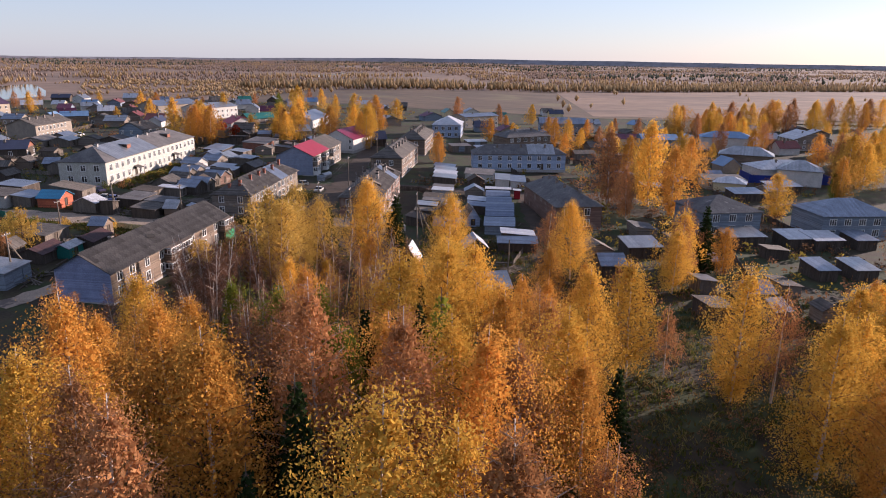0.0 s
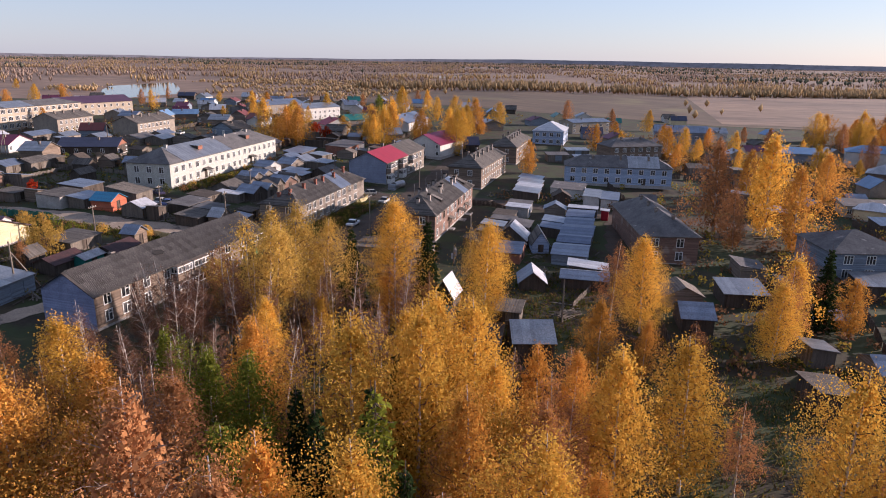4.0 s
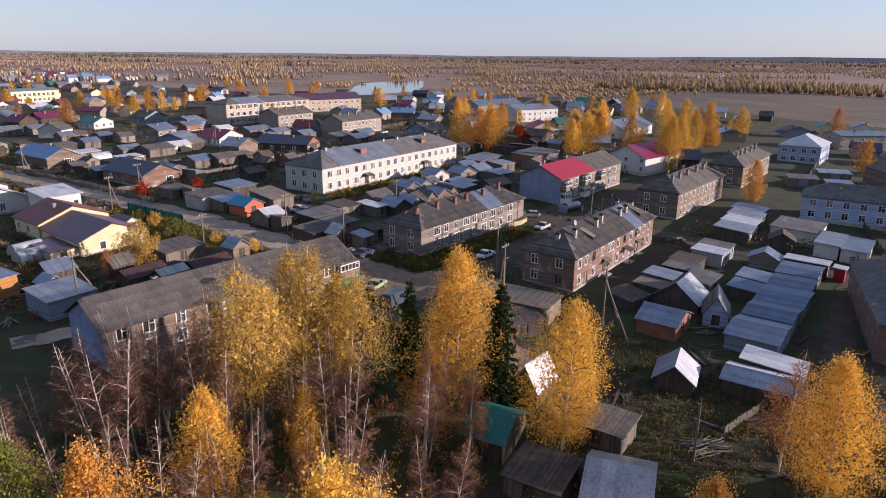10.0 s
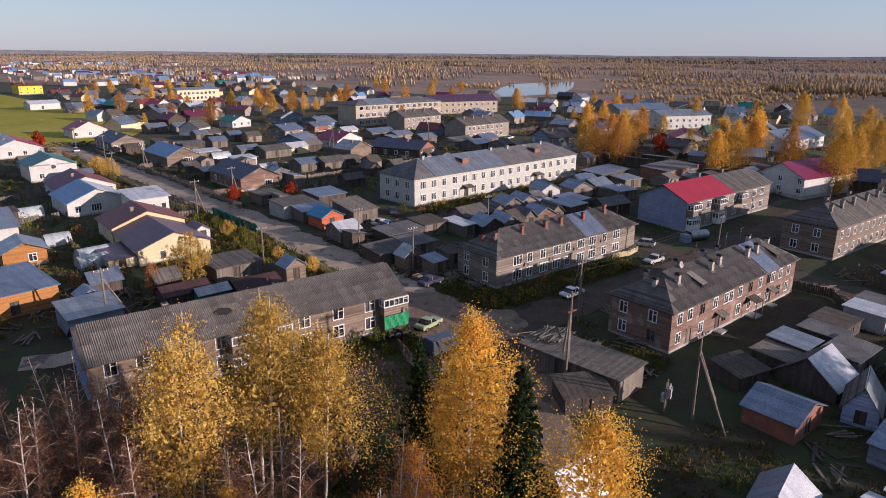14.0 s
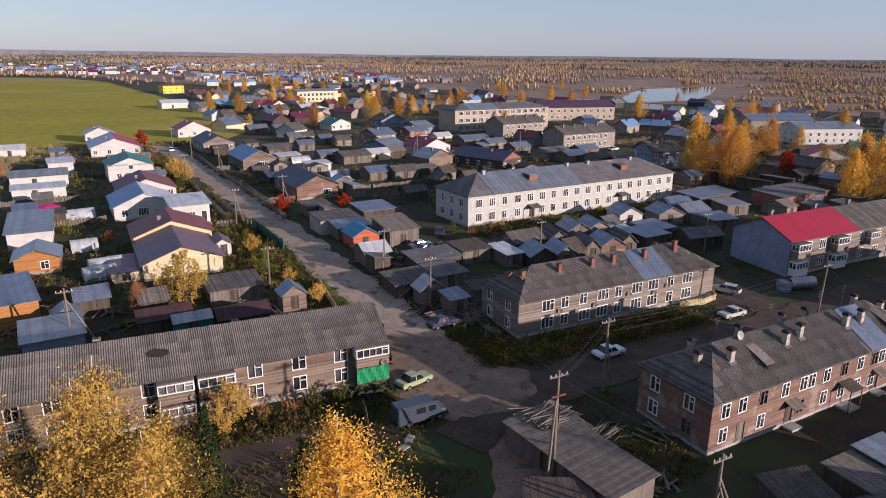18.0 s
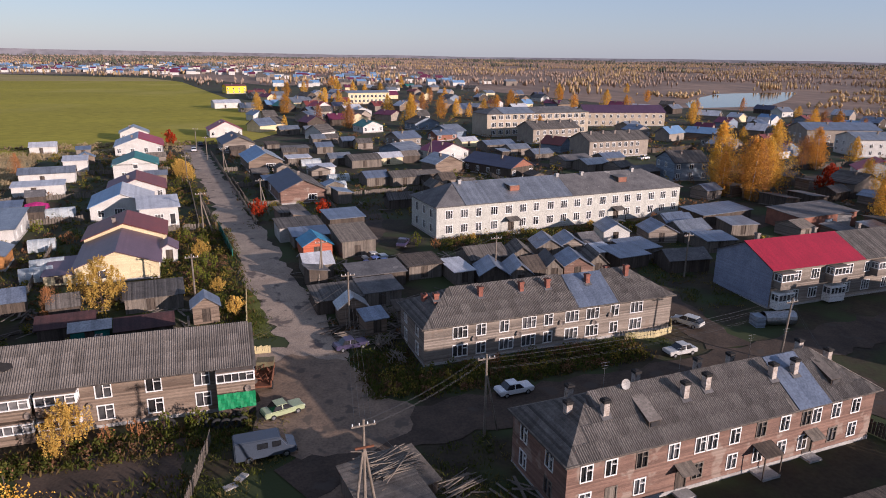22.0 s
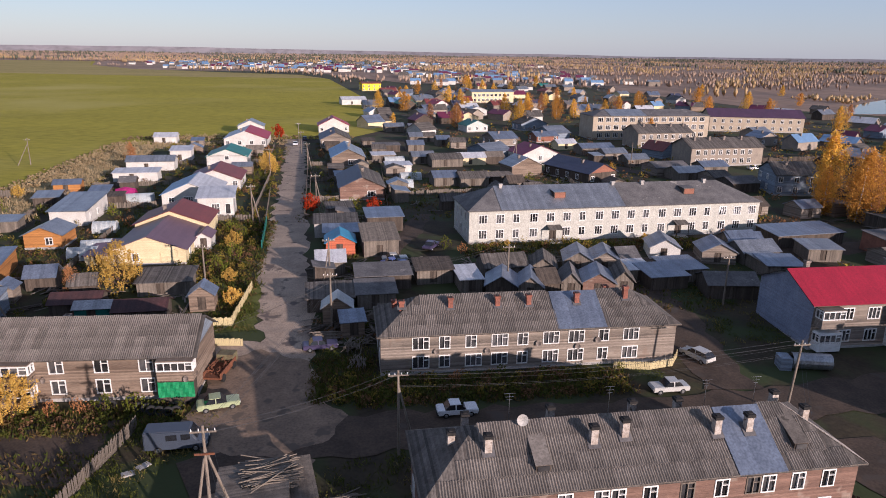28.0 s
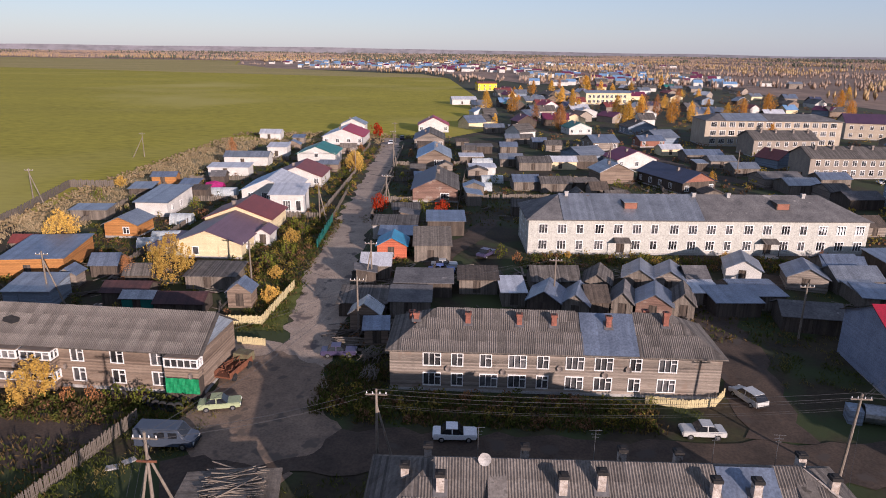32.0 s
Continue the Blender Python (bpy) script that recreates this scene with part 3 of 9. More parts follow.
def ribbon(name, pts, width, mat_, lift, label, category, edge=0.5, seed=1, kind="structure"):
    """A road or path along points, with a slightly uneven edge, following the ground."""
    r = random.Random(seed)
    s = Shape()
    fine = []
    for (x0, y0), (x1, y1) in zip(pts, pts[1:]):
        n = max(1, int(math.hypot(x1 - x0, y1 - y0) / 1.7))
        fine += [(x0 + (x1 - x0) * i / n, y0 + (y1 - y0) * i / n) for i in range(n)]
    fine.append(pts[-1])
    for i, (x, y) in enumerate(fine):
        a, b = fine[max(0, i - 1)], fine[min(len(fine) - 1, i + 1)]
        d = Vector((b[0] - a[0], b[1] - a[1])).normalized()
        for k in (-1, -0.33, 0.33, 1):
            q = k * (width / 2 + (r.uniform(-edge, edge) if abs(k) == 1 else 0))
            px, py = x - d.y * q, y + d.x * q
            s.v.append((px, py, ground_z(py) + lift))
    for i in range(len(fine) - 1):
        for k in range(3):
            n = i * 4 + k
            s.f.append((n, n + 4, n + 5, n + 1))
            s.m.append(0)
    return tagged(part(name, s, mat_), label, category, kind=kind)


def patch(name, pts, mat_, lift, label, category, kind="structure", ragged=0.0):
    """A flat area with the given outline, triangulated over the ground; its edge may be ragged."""
    if ragged:
        r, out = random.Random(len(pts)), []
        for (ax, ay), (bx, by) in zip(pts, pts[1:] + pts[:1]):
            n = max(1, int(math.hypot(bx - ax, by - ay) / (1.6 * ragged)))
            out += [(ax + (bx - ax) * i / n + r.uniform(-1, 1) * ragged * 0.6, ay + (by - ay) * i / n + r.uniform(-1, 1) * ragged * 0.6) for i in range(n)]
        pts = out
    bm = bmesh.new()
    vs = [bm.verts.new((x, y, 0)) for x, y in pts]
    bm.faces.new(vs)
    lo, hi = min(p[1] for p in pts), max(p[1] for p in pts)
    for cut in (-114, -29, 0, 43, 100, 1000):
        if lo < cut < hi:
            bmesh.ops.bisect_plane(bm, geom=bm.verts[:] + bm.edges[:] + bm.faces[:], plane_co=(0, cut, 0), plane_no=(0, 1, 0))
    for v in bm.verts:
        v.co.z = ground_z(v.co.y) + lift
    bmesh.ops.triangulate(bm, faces=bm.faces[:])
    bm.normal_update()
    for f in bm.faces:
        if f.normal.z < 0:
            f.normal_flip()
    me = bpy.data.meshes.new(name)
    bm.to_mesh(me)
    bm.free()
    me.materials.append(mat_)
    return tagged(new(name, me), label, category, kind=kind)


ribbon("road", [(-11.5, -14), (-11, 5), (-14, 38), (-16.5, 97), (-21.5, 180), (-23, 200)], 6.8, ROAD, 0.05, "worn pale village street with puddle stains and cracks", "road", 0.95, 2)
patch("forecourt", [(-20.5, -8.5), (-19.2, -3.0), (-19.0, 4.5), (-14.0, 7.0), (-8.5, 3.5), (-7.2, -4), (-4.2, -8.4), (-5.5, -12.5), (-10.5, -14.5), (-16.5, -13.5)], TRODDEN, 0.095, "trodden sandy ground at the street corner", "ground", ragged=0.6)
ribbon("road", [(-60, 13), (-36, 6), (-19, 8), (-12, 6)], 3.6, ROAD, 0.065, "narrow earth lane behind the long house", "road", 0.4, 3)
ribbon("road", [(-18, -17), (-8, -12.5), (0, -11.5), (20, -12), (46, -11), (70, -9), (100, -6), (160, 0)], 6.5, EARTH, 0.08, "dark unpaved cross street", "road", 0.7, 4)
ribbon("road", [(-9, -14), (-16, -24), (-24, -34), (-32, -48)], 4.5, TRODDEN, 0.06, "muddy track past the fence", "road", 0.6, 5)
ribbon("road", [(38, -8), (40, 10), (41, 30), (60, 34), (95, 36)], 6.0, EARTH, 0.055, "earth yard lane between the sheds", "road", 0.8, 6)
ribbon("road", [(2, 36), (8, 52), (12, 66)], 4.0, EARTH, 0.06, "earth drive beside the white house", "road", 0.5, 7)
ribbon("road", [(40, 190), (62, 160), (74, 120), (92, 92), (140, 70), (200, 62)], 6.0, EARTH, 0.06, "far village street", "road", 0.6, 8)
ribbon("road", [(43.5, -18), (43.5, -45), (43.5, -64), (47, -110)], 6.5, EARTH, 0.055, "earth lane between the shed rows", "road", 0.8, 9)
ribbon("road", [(-6, -65.5), (20, -62.4), (43.5, -61.6)], 3.6, EARTH, 0.065, "earth track along the garage doors", "road", 0.5, 10)
patch("field", [(-80, 53), (-82, 130), (-79, 172), (-45, 188), (-3, 190), (20, 230), (16, 330), (8, 440), (-20, 725), (-60, 850), (-170, 925), (-326, 1045), (-450, 1250), (-560, 1600), (-1600, 1750), (-1600, 40), (-400, -60)], FIELD, 0.06, "wide mown green field with dry yellow patches", "field")
patch("hayfield", [(-24, 745), (-64, 850), (-172, 920), (-328, 1040), (-452, 1245), (-562, 1580), (-1500, 1700), (-1500, 1150), (-500, 860), (-180, 760)], mat("pale_hay_stubble", (0.36, 0.285, 0.12), (0.28, 0.23, 0.08), 0.008, 0.98, 0.3, 0.3, spec=0.05, stretch=(0.4, 2, 1)), 0.12, "pale dry stubble at the far side of the field", "field")
patch("meadow", [(300, -700), (330, -100), (340, 125), (400, 160), (485, 185), (560, 61), (650, -52), (690, -120), (830, -430), (960, -760), (1000, -1200)], MEADOW, 0.07, "flat dry brown river meadow", "meadow")
patch("river", [(288, 292), (356, 294), (430, 345), (530, 425), (545, 445), (440, 432), (380, 388), (325, 340)], WATER, 0.12, "calm pale river beyond the village", "water")
patch("river", [(960, 246), (1240, 254), (1300, 272), (1240, 276), (1000, 268)], WATER, 0.12, "far pale reach of the river", "water")
patch("river", [(418, 184), (440, 190), (478, 214), (455, 212)], WATER, 0.12, "small bend of the river in the scrub", "water")
patch("woodland_floor", [(345, -5000), (345, 100), (330, 250), (260, 330), (230, 620), (60, 640), (-60, 980), (-540, 1010), (-1400, 920), (-5500, 1500), (-5500, 5800), (5800, 5800), (5800, -5000)], mat("woodland_floor", (0.29, 0.19, 0.125), (0.17, 0.115, 0.085), 0.012, 0.95, 0.4, 0.12, stretch=(1, 0.4, 1)), 0.04, "brown floor of the far woods", "ground")
patch("field_verge", [(-79.5, 54), (-81.5, 130), (-78.5, 171), (-46, 187), (-40, 182), (-66, 168), (-66, 60), (-70, 48)], mat("straw_verge", (0.30, 0.235, 0.11), (0.18, 0.145, 0.06), 0.12, 0.97, 0.6, 2.0, spots=((0.13, 0.12, 0.035), 0.1, 0.6)), 0.05, "rough straw-coloured verge between field and gardens", "grass", ragged=0.8)
patch("garden_bed", [(-39, -15), (-27, -17), (-26, -6), (-40, -4.5)], EARTH, 0.05, "dark dug kitchen garden beside the long house", "garden", ragged=0.5)


# ---- the large apartment houses ----
def brick_block_windows(w, n, z1, z2, ww=1.15, hh=1.35, u0=1.6, mull=1):
    step = (w - 2 * u0 - ww) / (n - 1)
    return row("f", u0, step, n, z1, ww, hh, mull) + row("f", u0, step, n, z2, ww, hh, mull)


def sheet_mesh(wide, long_, waves=5, amp=0.036):
    key = ("sheet", round(wide, 3), round(long_, 3))
    if key not in MESHES:
        s = Shape()
        n = waves * 2
        for i in range(n + 1):
            z = amp if i % 2 else -amp
            s.v += [(wide * i / n, 0, z), (wide * i / n, long_, z)]
        for i in range(n):
            s.f.append((2 * i, 2 * i + 2, 2 * i + 3, 2 * i + 1))
            s.m.append(0)
        k = len(s.v)
        s.v += [(x, y, z - 0.02) for x, y, z in s.v[:k]]
        for i in range(n):
            s.f.append((k + 2 * i, k + 2 * i + 1, k + 2 * i + 3, k + 2 * i + 2))
            s.m.append(0)
            s.f.append((2 * i, k + 2 * i, k + 2 * i + 2, 2 * i + 2))
            s.m.append(0)
        MESHES[key] = s.mesh("roof_sheet", SLATE)
    return MESHES[key]


def slate_slope(ob, w, d, h, rise, hip=True, over=0.45, x_skip=(), seed=1):
    """Corrugated sheets, row by row, on the front slope of a roof; on a hipped one each row ends at the hips."""
    r = random.Random(seed)
    k = rise / (d / 2)
    run = d / 2 + over
    slope = math.hypot(run, run * k)
    ang = math.atan(k)
    rows_, wide = 4, 1.06
    long_ = slope / rows_ + 0.12
    me = sheet_mesh(wide, long_)
    for j in range(rows_):
        yy = -over + run * j / rows_
        far = yy + run / rows_
        x0, x1 = (-over + (max(0, far + over) if hip else 0), w + over - (max(0, far + over) if hip else 0))
        n = int((x1 - x0) / (wide - 0.05))
        x0 += ((x1 - x0) - n * (wide - 0.05)) / 2
        for i in range(n):
            xs = x0 + i * (wide - 0.05)
            if any(a < xs + wide / 2 < b for a, b in x_skip):
                continue
            z = h + yy * k + 0.16 + 0.02 * (i % 2)
            part("roof_sheet", me, None, ob, at=pose(xs, yy, z, math.degrees(ang) + r.uniform(-0.6, 0.3), r.uniform(-0.4, 0.4), r.uniform(-0.5, 0.5)))


wins_b = []
for i, u in enumerate((3.6, 6.6, 9.6, 12.6, 15.6, 18.6, 21.6, 25.2, 28.2)):
    wd = 1.75 if i in (0, 3, 5, 6, 8) else 1.1
    wins_b += [("f", u, 3.05, wd, 1.35, 2 if wd > 1.5 else 1), ("f", u, 0.75, wd if i != 2 else 1.75, 1.35, 2 if wd > 1.5 or i == 2 else 1)]
wins_b += row("l", 1.6, 4.3, 2, 0.75, 1.05, 1.35, 1) + row("l", 1.6, 4.3, 2, 3.05, 1.05, 1.35, 1)
house_b = house("long two-storey grey timber apartment house with a slate hipped roof", -0.3, -0.6, 0, 34.6, 8.8, 4.9, "hip", 2.7, WOOD_GREY, SLATE_OLD,
                wins=wins_b, chims=[(1.9, 5.4, 0.9, CHIM_RED), (2.6, 3.2, 1.2, CHIM_RED), (8.2, 2.9, 1.3, CHIM_RED), (13.7, 2.9, 1.3, CHIM_RED), (17.4, 2.9, 1.3, CHIM_RED), (23.2, 2.9, 1.3, CHIM_RED), (29.3, 3.2, 1.6, CHIM_RED), (27.6, 5.2, 0.8, CHIM_RED)],
                patches=[(20.2, 26.0, 0.02, 0.98, METAL_BLUE)], name="apartment_house", category="apartment house", group="two-storey apartment houses")
wins_a = []
for i, u in enumerate((1.3, 3.6, 6.6, 9.8, 12.6, 13.9, 16.4, 19.4, 22.2, 24.8, 26.1, 28.6, 31.2)):
    wins_a += [("f", u, 3.45, 1.0, 1.35, 1)]
    if i not in (1, 3, 5, 10):
        wins_a += [("f", u, 0.95, 1.0, 1.35, 1)]
wins_a += row("l", 1.5, 4.2, 2, 0.95, 1.05, 1.4, 1) + row("l", 1.5, 4.2, 2, 3.45, 1.05, 1.4, 1)
house_a = house("long two-storey reddish timber apartment house with a slate hipped roof", 1.35, -28.9, 1.0, 34.2, 8.8, 5.5, "hip", 2.8, WOOD_RED, SLATE_OLD, wins=wins_a,
                doors=[("f", 10.9, 1.0, 2.0, WOOD_DARK), ("f", 3.8, 1.0, 2.0, WOOD_PLANK), ("f", 25.6, 1.0, 2.0, WOOD_DARK)], chim=CHIM_WHITE,
                chims=[(2.5, 4.2, 1.1), (5.0, 2.6, 1.5), (13.2, 2.6, 1.6), (15.8, 2.9, 1.6), (23.3, 2.6, 1.6), (26.0, 2.6, 1.6), (31.6, 3.6, 1.3), (4.0, 6.4, 1.3), (11.0, 6.4, 1.4), (18.0, 6.4, 1.4), (22.0, 6.4, 1.3), (30.5, 6.0, 1.3)],
                patches=[(23.8, 27.8, 0.0, 0.99, METAL_BLUE)], odd=4, name="apartment_house", category="apartment house", group="two-storey apartment houses")
wins_c = []
for i in range(18):
    u = 1.8 + i * 3.12
    ww = 1.35 if i % 4 in (0, 1, 3) else 1.05
    wins_c.append(("f", u, 3.7, ww, 1.45, 2 if ww > 1.2 else 1))
    if i not in (4, 12):
        wins_c.append(("f", u, 0.95, ww, 1.45, 2 if ww > 1.2 else 1))
wins_c += row("l", 2.2, 3.4, 3, 0.95, 1.2, 1.45, 1) + row("l", 2.2, 3.4, 3, 3.7, 1.2, 1.45, 1)
house_c = house("long two-storey whitewashed apartment house with a hipped sheet roof", 17.5, 43.0, 3.4, 57.0, 12.0, 6.1, "hip", 3.0, WHITEWASH, FELT, wins=wins_c,
                doors=[("f", 15.0, 1.1, 2.1, WOOD_DARK), ("f", 39.8, 1.1, 2.1, WOOD_DARK)], chims=[(7, 5.4, 0.9, CONCRETE), (29, 5.4, 0.8, CONCRETE), (35, 5.4, 0.8, CONCRETE), (48, 5.4, 0.8, CONCRETE)],
                patches=[(5.7, 29.2, 0.0, 0.98, METAL_GREY)], name="apartment_house", category="apartment house", group="two-storey apartment houses")
wins_d = [("f", u, z, 1.3, 1.4, 1) for u in (4.5, 22.2, 26.6, 31.0) for z in (0.9, 3.2)] + [("f", u, z, 1.1, 1.4, 1) for u in (1.5, 8.5, 12.5) for z in (0.9, 3.2)]
house_d = house("long two-storey brown timber house with a slate gable roof", -55.9, -1.2, -3.0, 36.4, 8.6, 4.9, "gx", 2.5, WOOD_BROWN, SLATE_OLD, wins=wins_d, gable=WOOD_BLUE,
                chims=[(9, 5.5, 0.9), (22, 5.8, 0.7)], name="apartment_house", category="apartment house", group="two-storey apartment houses")
wins_e = [("f", u, z, 1.5, 1.4, 2) for u in (3.9, 7.5, 14.2, 18.3, 22.6, 26.5, 30.0) for z in (1.0, 3.9)]
house_e = house("two-storey grey timber house with half its roof in red sheet", 52.4, 0.2, -0.4, 34.5, 11.0, 6.1, "gx", 2.6, WOOD_GREY, SLATE_OLD, wins=wins_e, gable=WHITE_WALL,
                patches=[(-0.5, 17.6, -0.02, 1.0, METAL_RED)], chims=[(3.0, 6.5, 1.3), (14.5, 6.5, 1.3), (24, 6.5, 1.2)], name="apartment_house", category="apartment house", group="two-storey apartment houses")
wins_f = brick_block_windows(31.8, 11, 0.95, 3.7, 1.0, 1.35) + row("l", 1.8, 3.8, 2, 0.95, 1.1, 1.4, 1) + row("l", 1.8, 3.8, 2, 3.7, 1.1, 1.4, 1)
for lab, fx, fy, fr in (("brown timber two-storey apartment house with a slate hipped roof", 57.6, -25.6, -1.5), ("brown timber apartment house behind its twin on the cross street", 106, -27, 0)):
    house(lab, fx, fy, fr, 31.8, 9.4, 6.0, "hip", 2.8, WOOD_BROWN, SLATE_OLD, wins=wins_f, chims=[(3.5, 3, 1.3), (8, 3, 1.5), (13, 3, 1.5), (19, 3, 1.4), (24, 3, 1.4), (28.5, 4, 1.2), (10, 6.6, 1.3), (20, 6.6, 1.3)],
          name="apartment_house", category="apartment house", group="two-storey apartment houses")
house("pale blue two-storey timber apartment house with a slate roof", 80.0, -46.2, -83.0, 30.6, 9.5, 5.5, "hip", 2.6, PALE_BLUE, FELT, wins=brick_block_windows(30.6, 9, 0.9, 3.4, 1.2, 1.35), doors=[("f", 22.2, 1.0, 2.0, WOOD_DARK)],
      chims=[(8, 3, 1.1), (16, 3, 1.1), (24, 3, 1.1)], patches=[(18, 27, 0.0, 0.98, METAL_GREY)], name="apartment_house", category="apartment house", group="two-storey apartment houses")
house("dark brown two-storey timber house with a patched hipped roof", 8.0, -78.0, 13.0, 28.0, 10.4, 5.6, "hip", 2.9, WOOD_RED, FELT, wins=row("l", 1.8, 4.6, 2, 0.95, 1.2, 1.5, 1) + row("l", 1.8, 4.6, 2, 3.5, 1.2, 1.5, 1) + brick_block_windows(28, 9, 0.95, 3.5),
      chims=[(4, 4, 0.9), (9, 6, 1.0), (15, 6, 1.0), (21, 6, 1.0)], name="apartment_house", category="apartment house", group="two-storey apartment houses")
house("blue-grey two-storey timber house with a sheet roof", 7.6, -100.2, -76.0, 13.8, 13.0, 5.6, "hip", 2.6, WOOD_BLUE, FELT, wins=brick_block_windows(13.8, 3, 0.95, 3.5, 1.5, 1.5, 2.2, 2), name="apartment_house", category="apartment house", group="two-storey apartment houses")


# ---- trees ----
def leaf_cloud(pts, size, seed, droop=0.6, thin=0.6):
    """Small leaf clumps as separate four-cornered blades at the points."""
    r = np.random.RandomState(seed)
    n = len(pts)
    a = r.normal(size=(n, 3))
    a[:, 2] -= droop
    a /= np.linalg.norm(a, axis=1)[:, None]
    b = np.cross(a, r.normal(size=(n, 3)))
    b /= np.linalg.norm(b, axis=1)[:, None]
    sz = size * r.uniform(0.6, 1.35, (n, 1))
    v = np.stack([pts - a * sz, pts + b * sz * thin, pts + a * sz, pts - b * sz * thin], 1).reshape(-1, 3)
    return v


def cloud_mesh(name, v, mat_):
    n = len(v) // 4
    me = bpy.data.meshes.new(name)
    me.vertices.add(4 * n)
    me.vertices.foreach_set("co", v.astype(np.float32).ravel())
    me.loops.add(4 * n)
    me.loops.foreach_set("vertex_index", np.arange(4 * n, dtype=np.int32))
    me.polygons.add(n)
    me.polygons.foreach_set("loop_start", np.arange(0, 4 * n, 4, dtype=np.int32))
    me.materials.append(mat_)
    me.update(calc_edges=True)
    return me


def birch(label, height, radius, leaves, leaf, seed, base=0.28, size=0.15, bark=BARK, trunks=1, name="birch_tree", group="autumn birches", twig=TWIG, narrow=1.0, twigs=2, thin=0.6, splay=0.05, full=0):
    """A birch: tapered leaning trunk, rising limbs and hanging strands of small leaves with gaps between them."""
    r = random.Random(seed)
    nr = np.random.RandomState(seed)
    ob = thing(name, 0, 0, 0, label, "tree", group, z=0)
    lb = Shape()
    pts, core = [], []
    per = leaves // trunks
    for q in range(trunks):
        ang0 = r.uniform(0, 6.28)
        off = 0.0 if trunks == 1 else 0.9
        p0 = Vector((math.cos(ang0) * off, math.sin(ang0) * off, -0.4))
        lean = Vector((r.uniform(-0.05, 0.05) + math.cos(ang0) * splay * (trunks > 1), r.uniform(-0.05, 0.05) + math.sin(ang0) * splay * (trunks > 1), 1))
        H = height * r.uniform(0.88, 1.0) if q else height
        nseg = 7
        cur, axis = p0, []
        for i in range(nseg + 1):
            axis.append(cur.copy())
            cur = cur + Vector((lean.x + r.uniform(-0.035, 0.035), lean.y + r.uniform(-0.035, 0.035), 1)) * ((H + 0.4) / nseg)
        r0 = (0.012 if trunks == 1 else 0.0075) * H
        tr = Shape()
        for i in range(nseg):
            tr.tube(axis[i], axis[i + 1], r0 * (1 - i / nseg) + 0.015, r0 * (1 - (i + 1) / nseg) + 0.012, 6, cap=i == nseg - 1)
        part("trunk", tr, bark, ob, "pale trunk" if bark is BARK else "dark trunk", smooth=True)

        def along(f):
            u = min(f * nseg, nseg - 1e-4)
            i = int(u)
            return axis[i].lerp(axis[i + 1], u - i)

        nb = int(34 / trunks) + 12
        tips = []
        for i in range(nb):
            f = base + (0.97 - base) * ((i + r.random()) / nb) ** 0.9
            g = (f - base) / (1 - base)
            reach = radius * narrow * (0.35 + 1.0 * math.sin(math.pi * min(1, 0.18 + g * 0.9)) ** 0.8) * r.uniform(0.65, 1.1) * (1 - 0.62 * g)
            a = i * 2.4 + r.uniform(-0.5, 0.5)
            p = along(f)
            up = r.uniform(0.5, 1.1)
            e1 = p + Vector((math.cos(a) * reach * 0.55, math.sin(a) * reach * 0.55, reach * 0.55 * up))
            e2 = p + Vector((math.cos(a) * reach, math.sin(a) * reach, reach * 0.8 * up))
            rb = 0.004 * H * (1 - 0.6 * g) + 0.008
            lb.tube(p, e1, rb, rb * 0.6, 3, cap=False)
            lb.tube(e1, e2, rb * 0.6, 0.008, 3, cap=False)
            tips.append((p, e1, e2, reach))
            for _ in range(twigs):
                t0 = r.uniform(0.3, 1)
                s0 = p.lerp(e1, t0 * 2) if t0 < 0.5 else e1.lerp(e2, t0 * 2 - 1)
                lb.tube(s0, s0 + Vector((r.uniform(-0.8, 0.8), r.uniform(-0.8, 0.8), r.uniform(-0.3, 0.9))) * (0.35 * reach), 0.014, 0.005, 3, cap=False)
        if full:
            # a closed, lobed crown of many leaf clumps round the axis
            k = max(6, int(per * 0.66) // (full // trunks))
            lobes = [(nr.normal(size=3), r.uniform(0.16, 0.5)) for _ in range(9)]
            for c in range(full // trunks):
                g = ((c + r.random()) / (full // trunks)) ** 1.12
                a = c * 2.399 + r.uniform(-0.6, 0.6)
                wide = radius * narrow * 1.12 * min(1.0, 0.42 + g / 0.4) * max(0.0, 1 - g ** 2.4) ** 0.75 + 0.06
                way = np.array((math.cos(a), math.sin(a), g * 2 - 1))
                for v, q2 in lobes:
                    wide *= 1 + q2 * max(-0.6, float(way @ v) / 2.2)
                rho = wide * (0.45 + 0.55 * r.random() ** 0.55)
                p = along(base + (0.985 - base) * g)
                c0 = np.array((p.x + math.cos(a) * rho, p.y + math.sin(a) * rho, p.z - 0.12 * rho + r.uniform(-0.2, 0.2)))
                sp = r.uniform(0.2, 0.42) * (0.55 + 0.45 * min(1, wide / 1.4))
                pts.append(c0 + nr.normal(size=(k, 3)) * (sp, sp, sp * 1.15) - np.stack([np.zeros(k), np.zeros(k), nr.uniform(0, 0.45, k)], 1))
            per = int(per * 0.34)
            # larger sprays fill the inside of the crown
            for c in range(1700 // trunks):
                g = r.uniform(0.03, 0.95)
                a = r.uniform(0, 6.283)
                rho = radius * narrow * min(1.0, 0.35 + g / 0.4) * max(0.0, 1 - g ** 2.2) ** 0.8 * 0.8 * r.random() ** 0.5
                p = along(base + (0.97 - base) * g)
                core.append((p.x + math.cos(a) * rho, p.y + math.sin(a) * rho, p.z))
        wts = np.array([t[3] ** 1.6 for t in tips])
        cnt = nr.multinomial(per, wts / wts.sum())
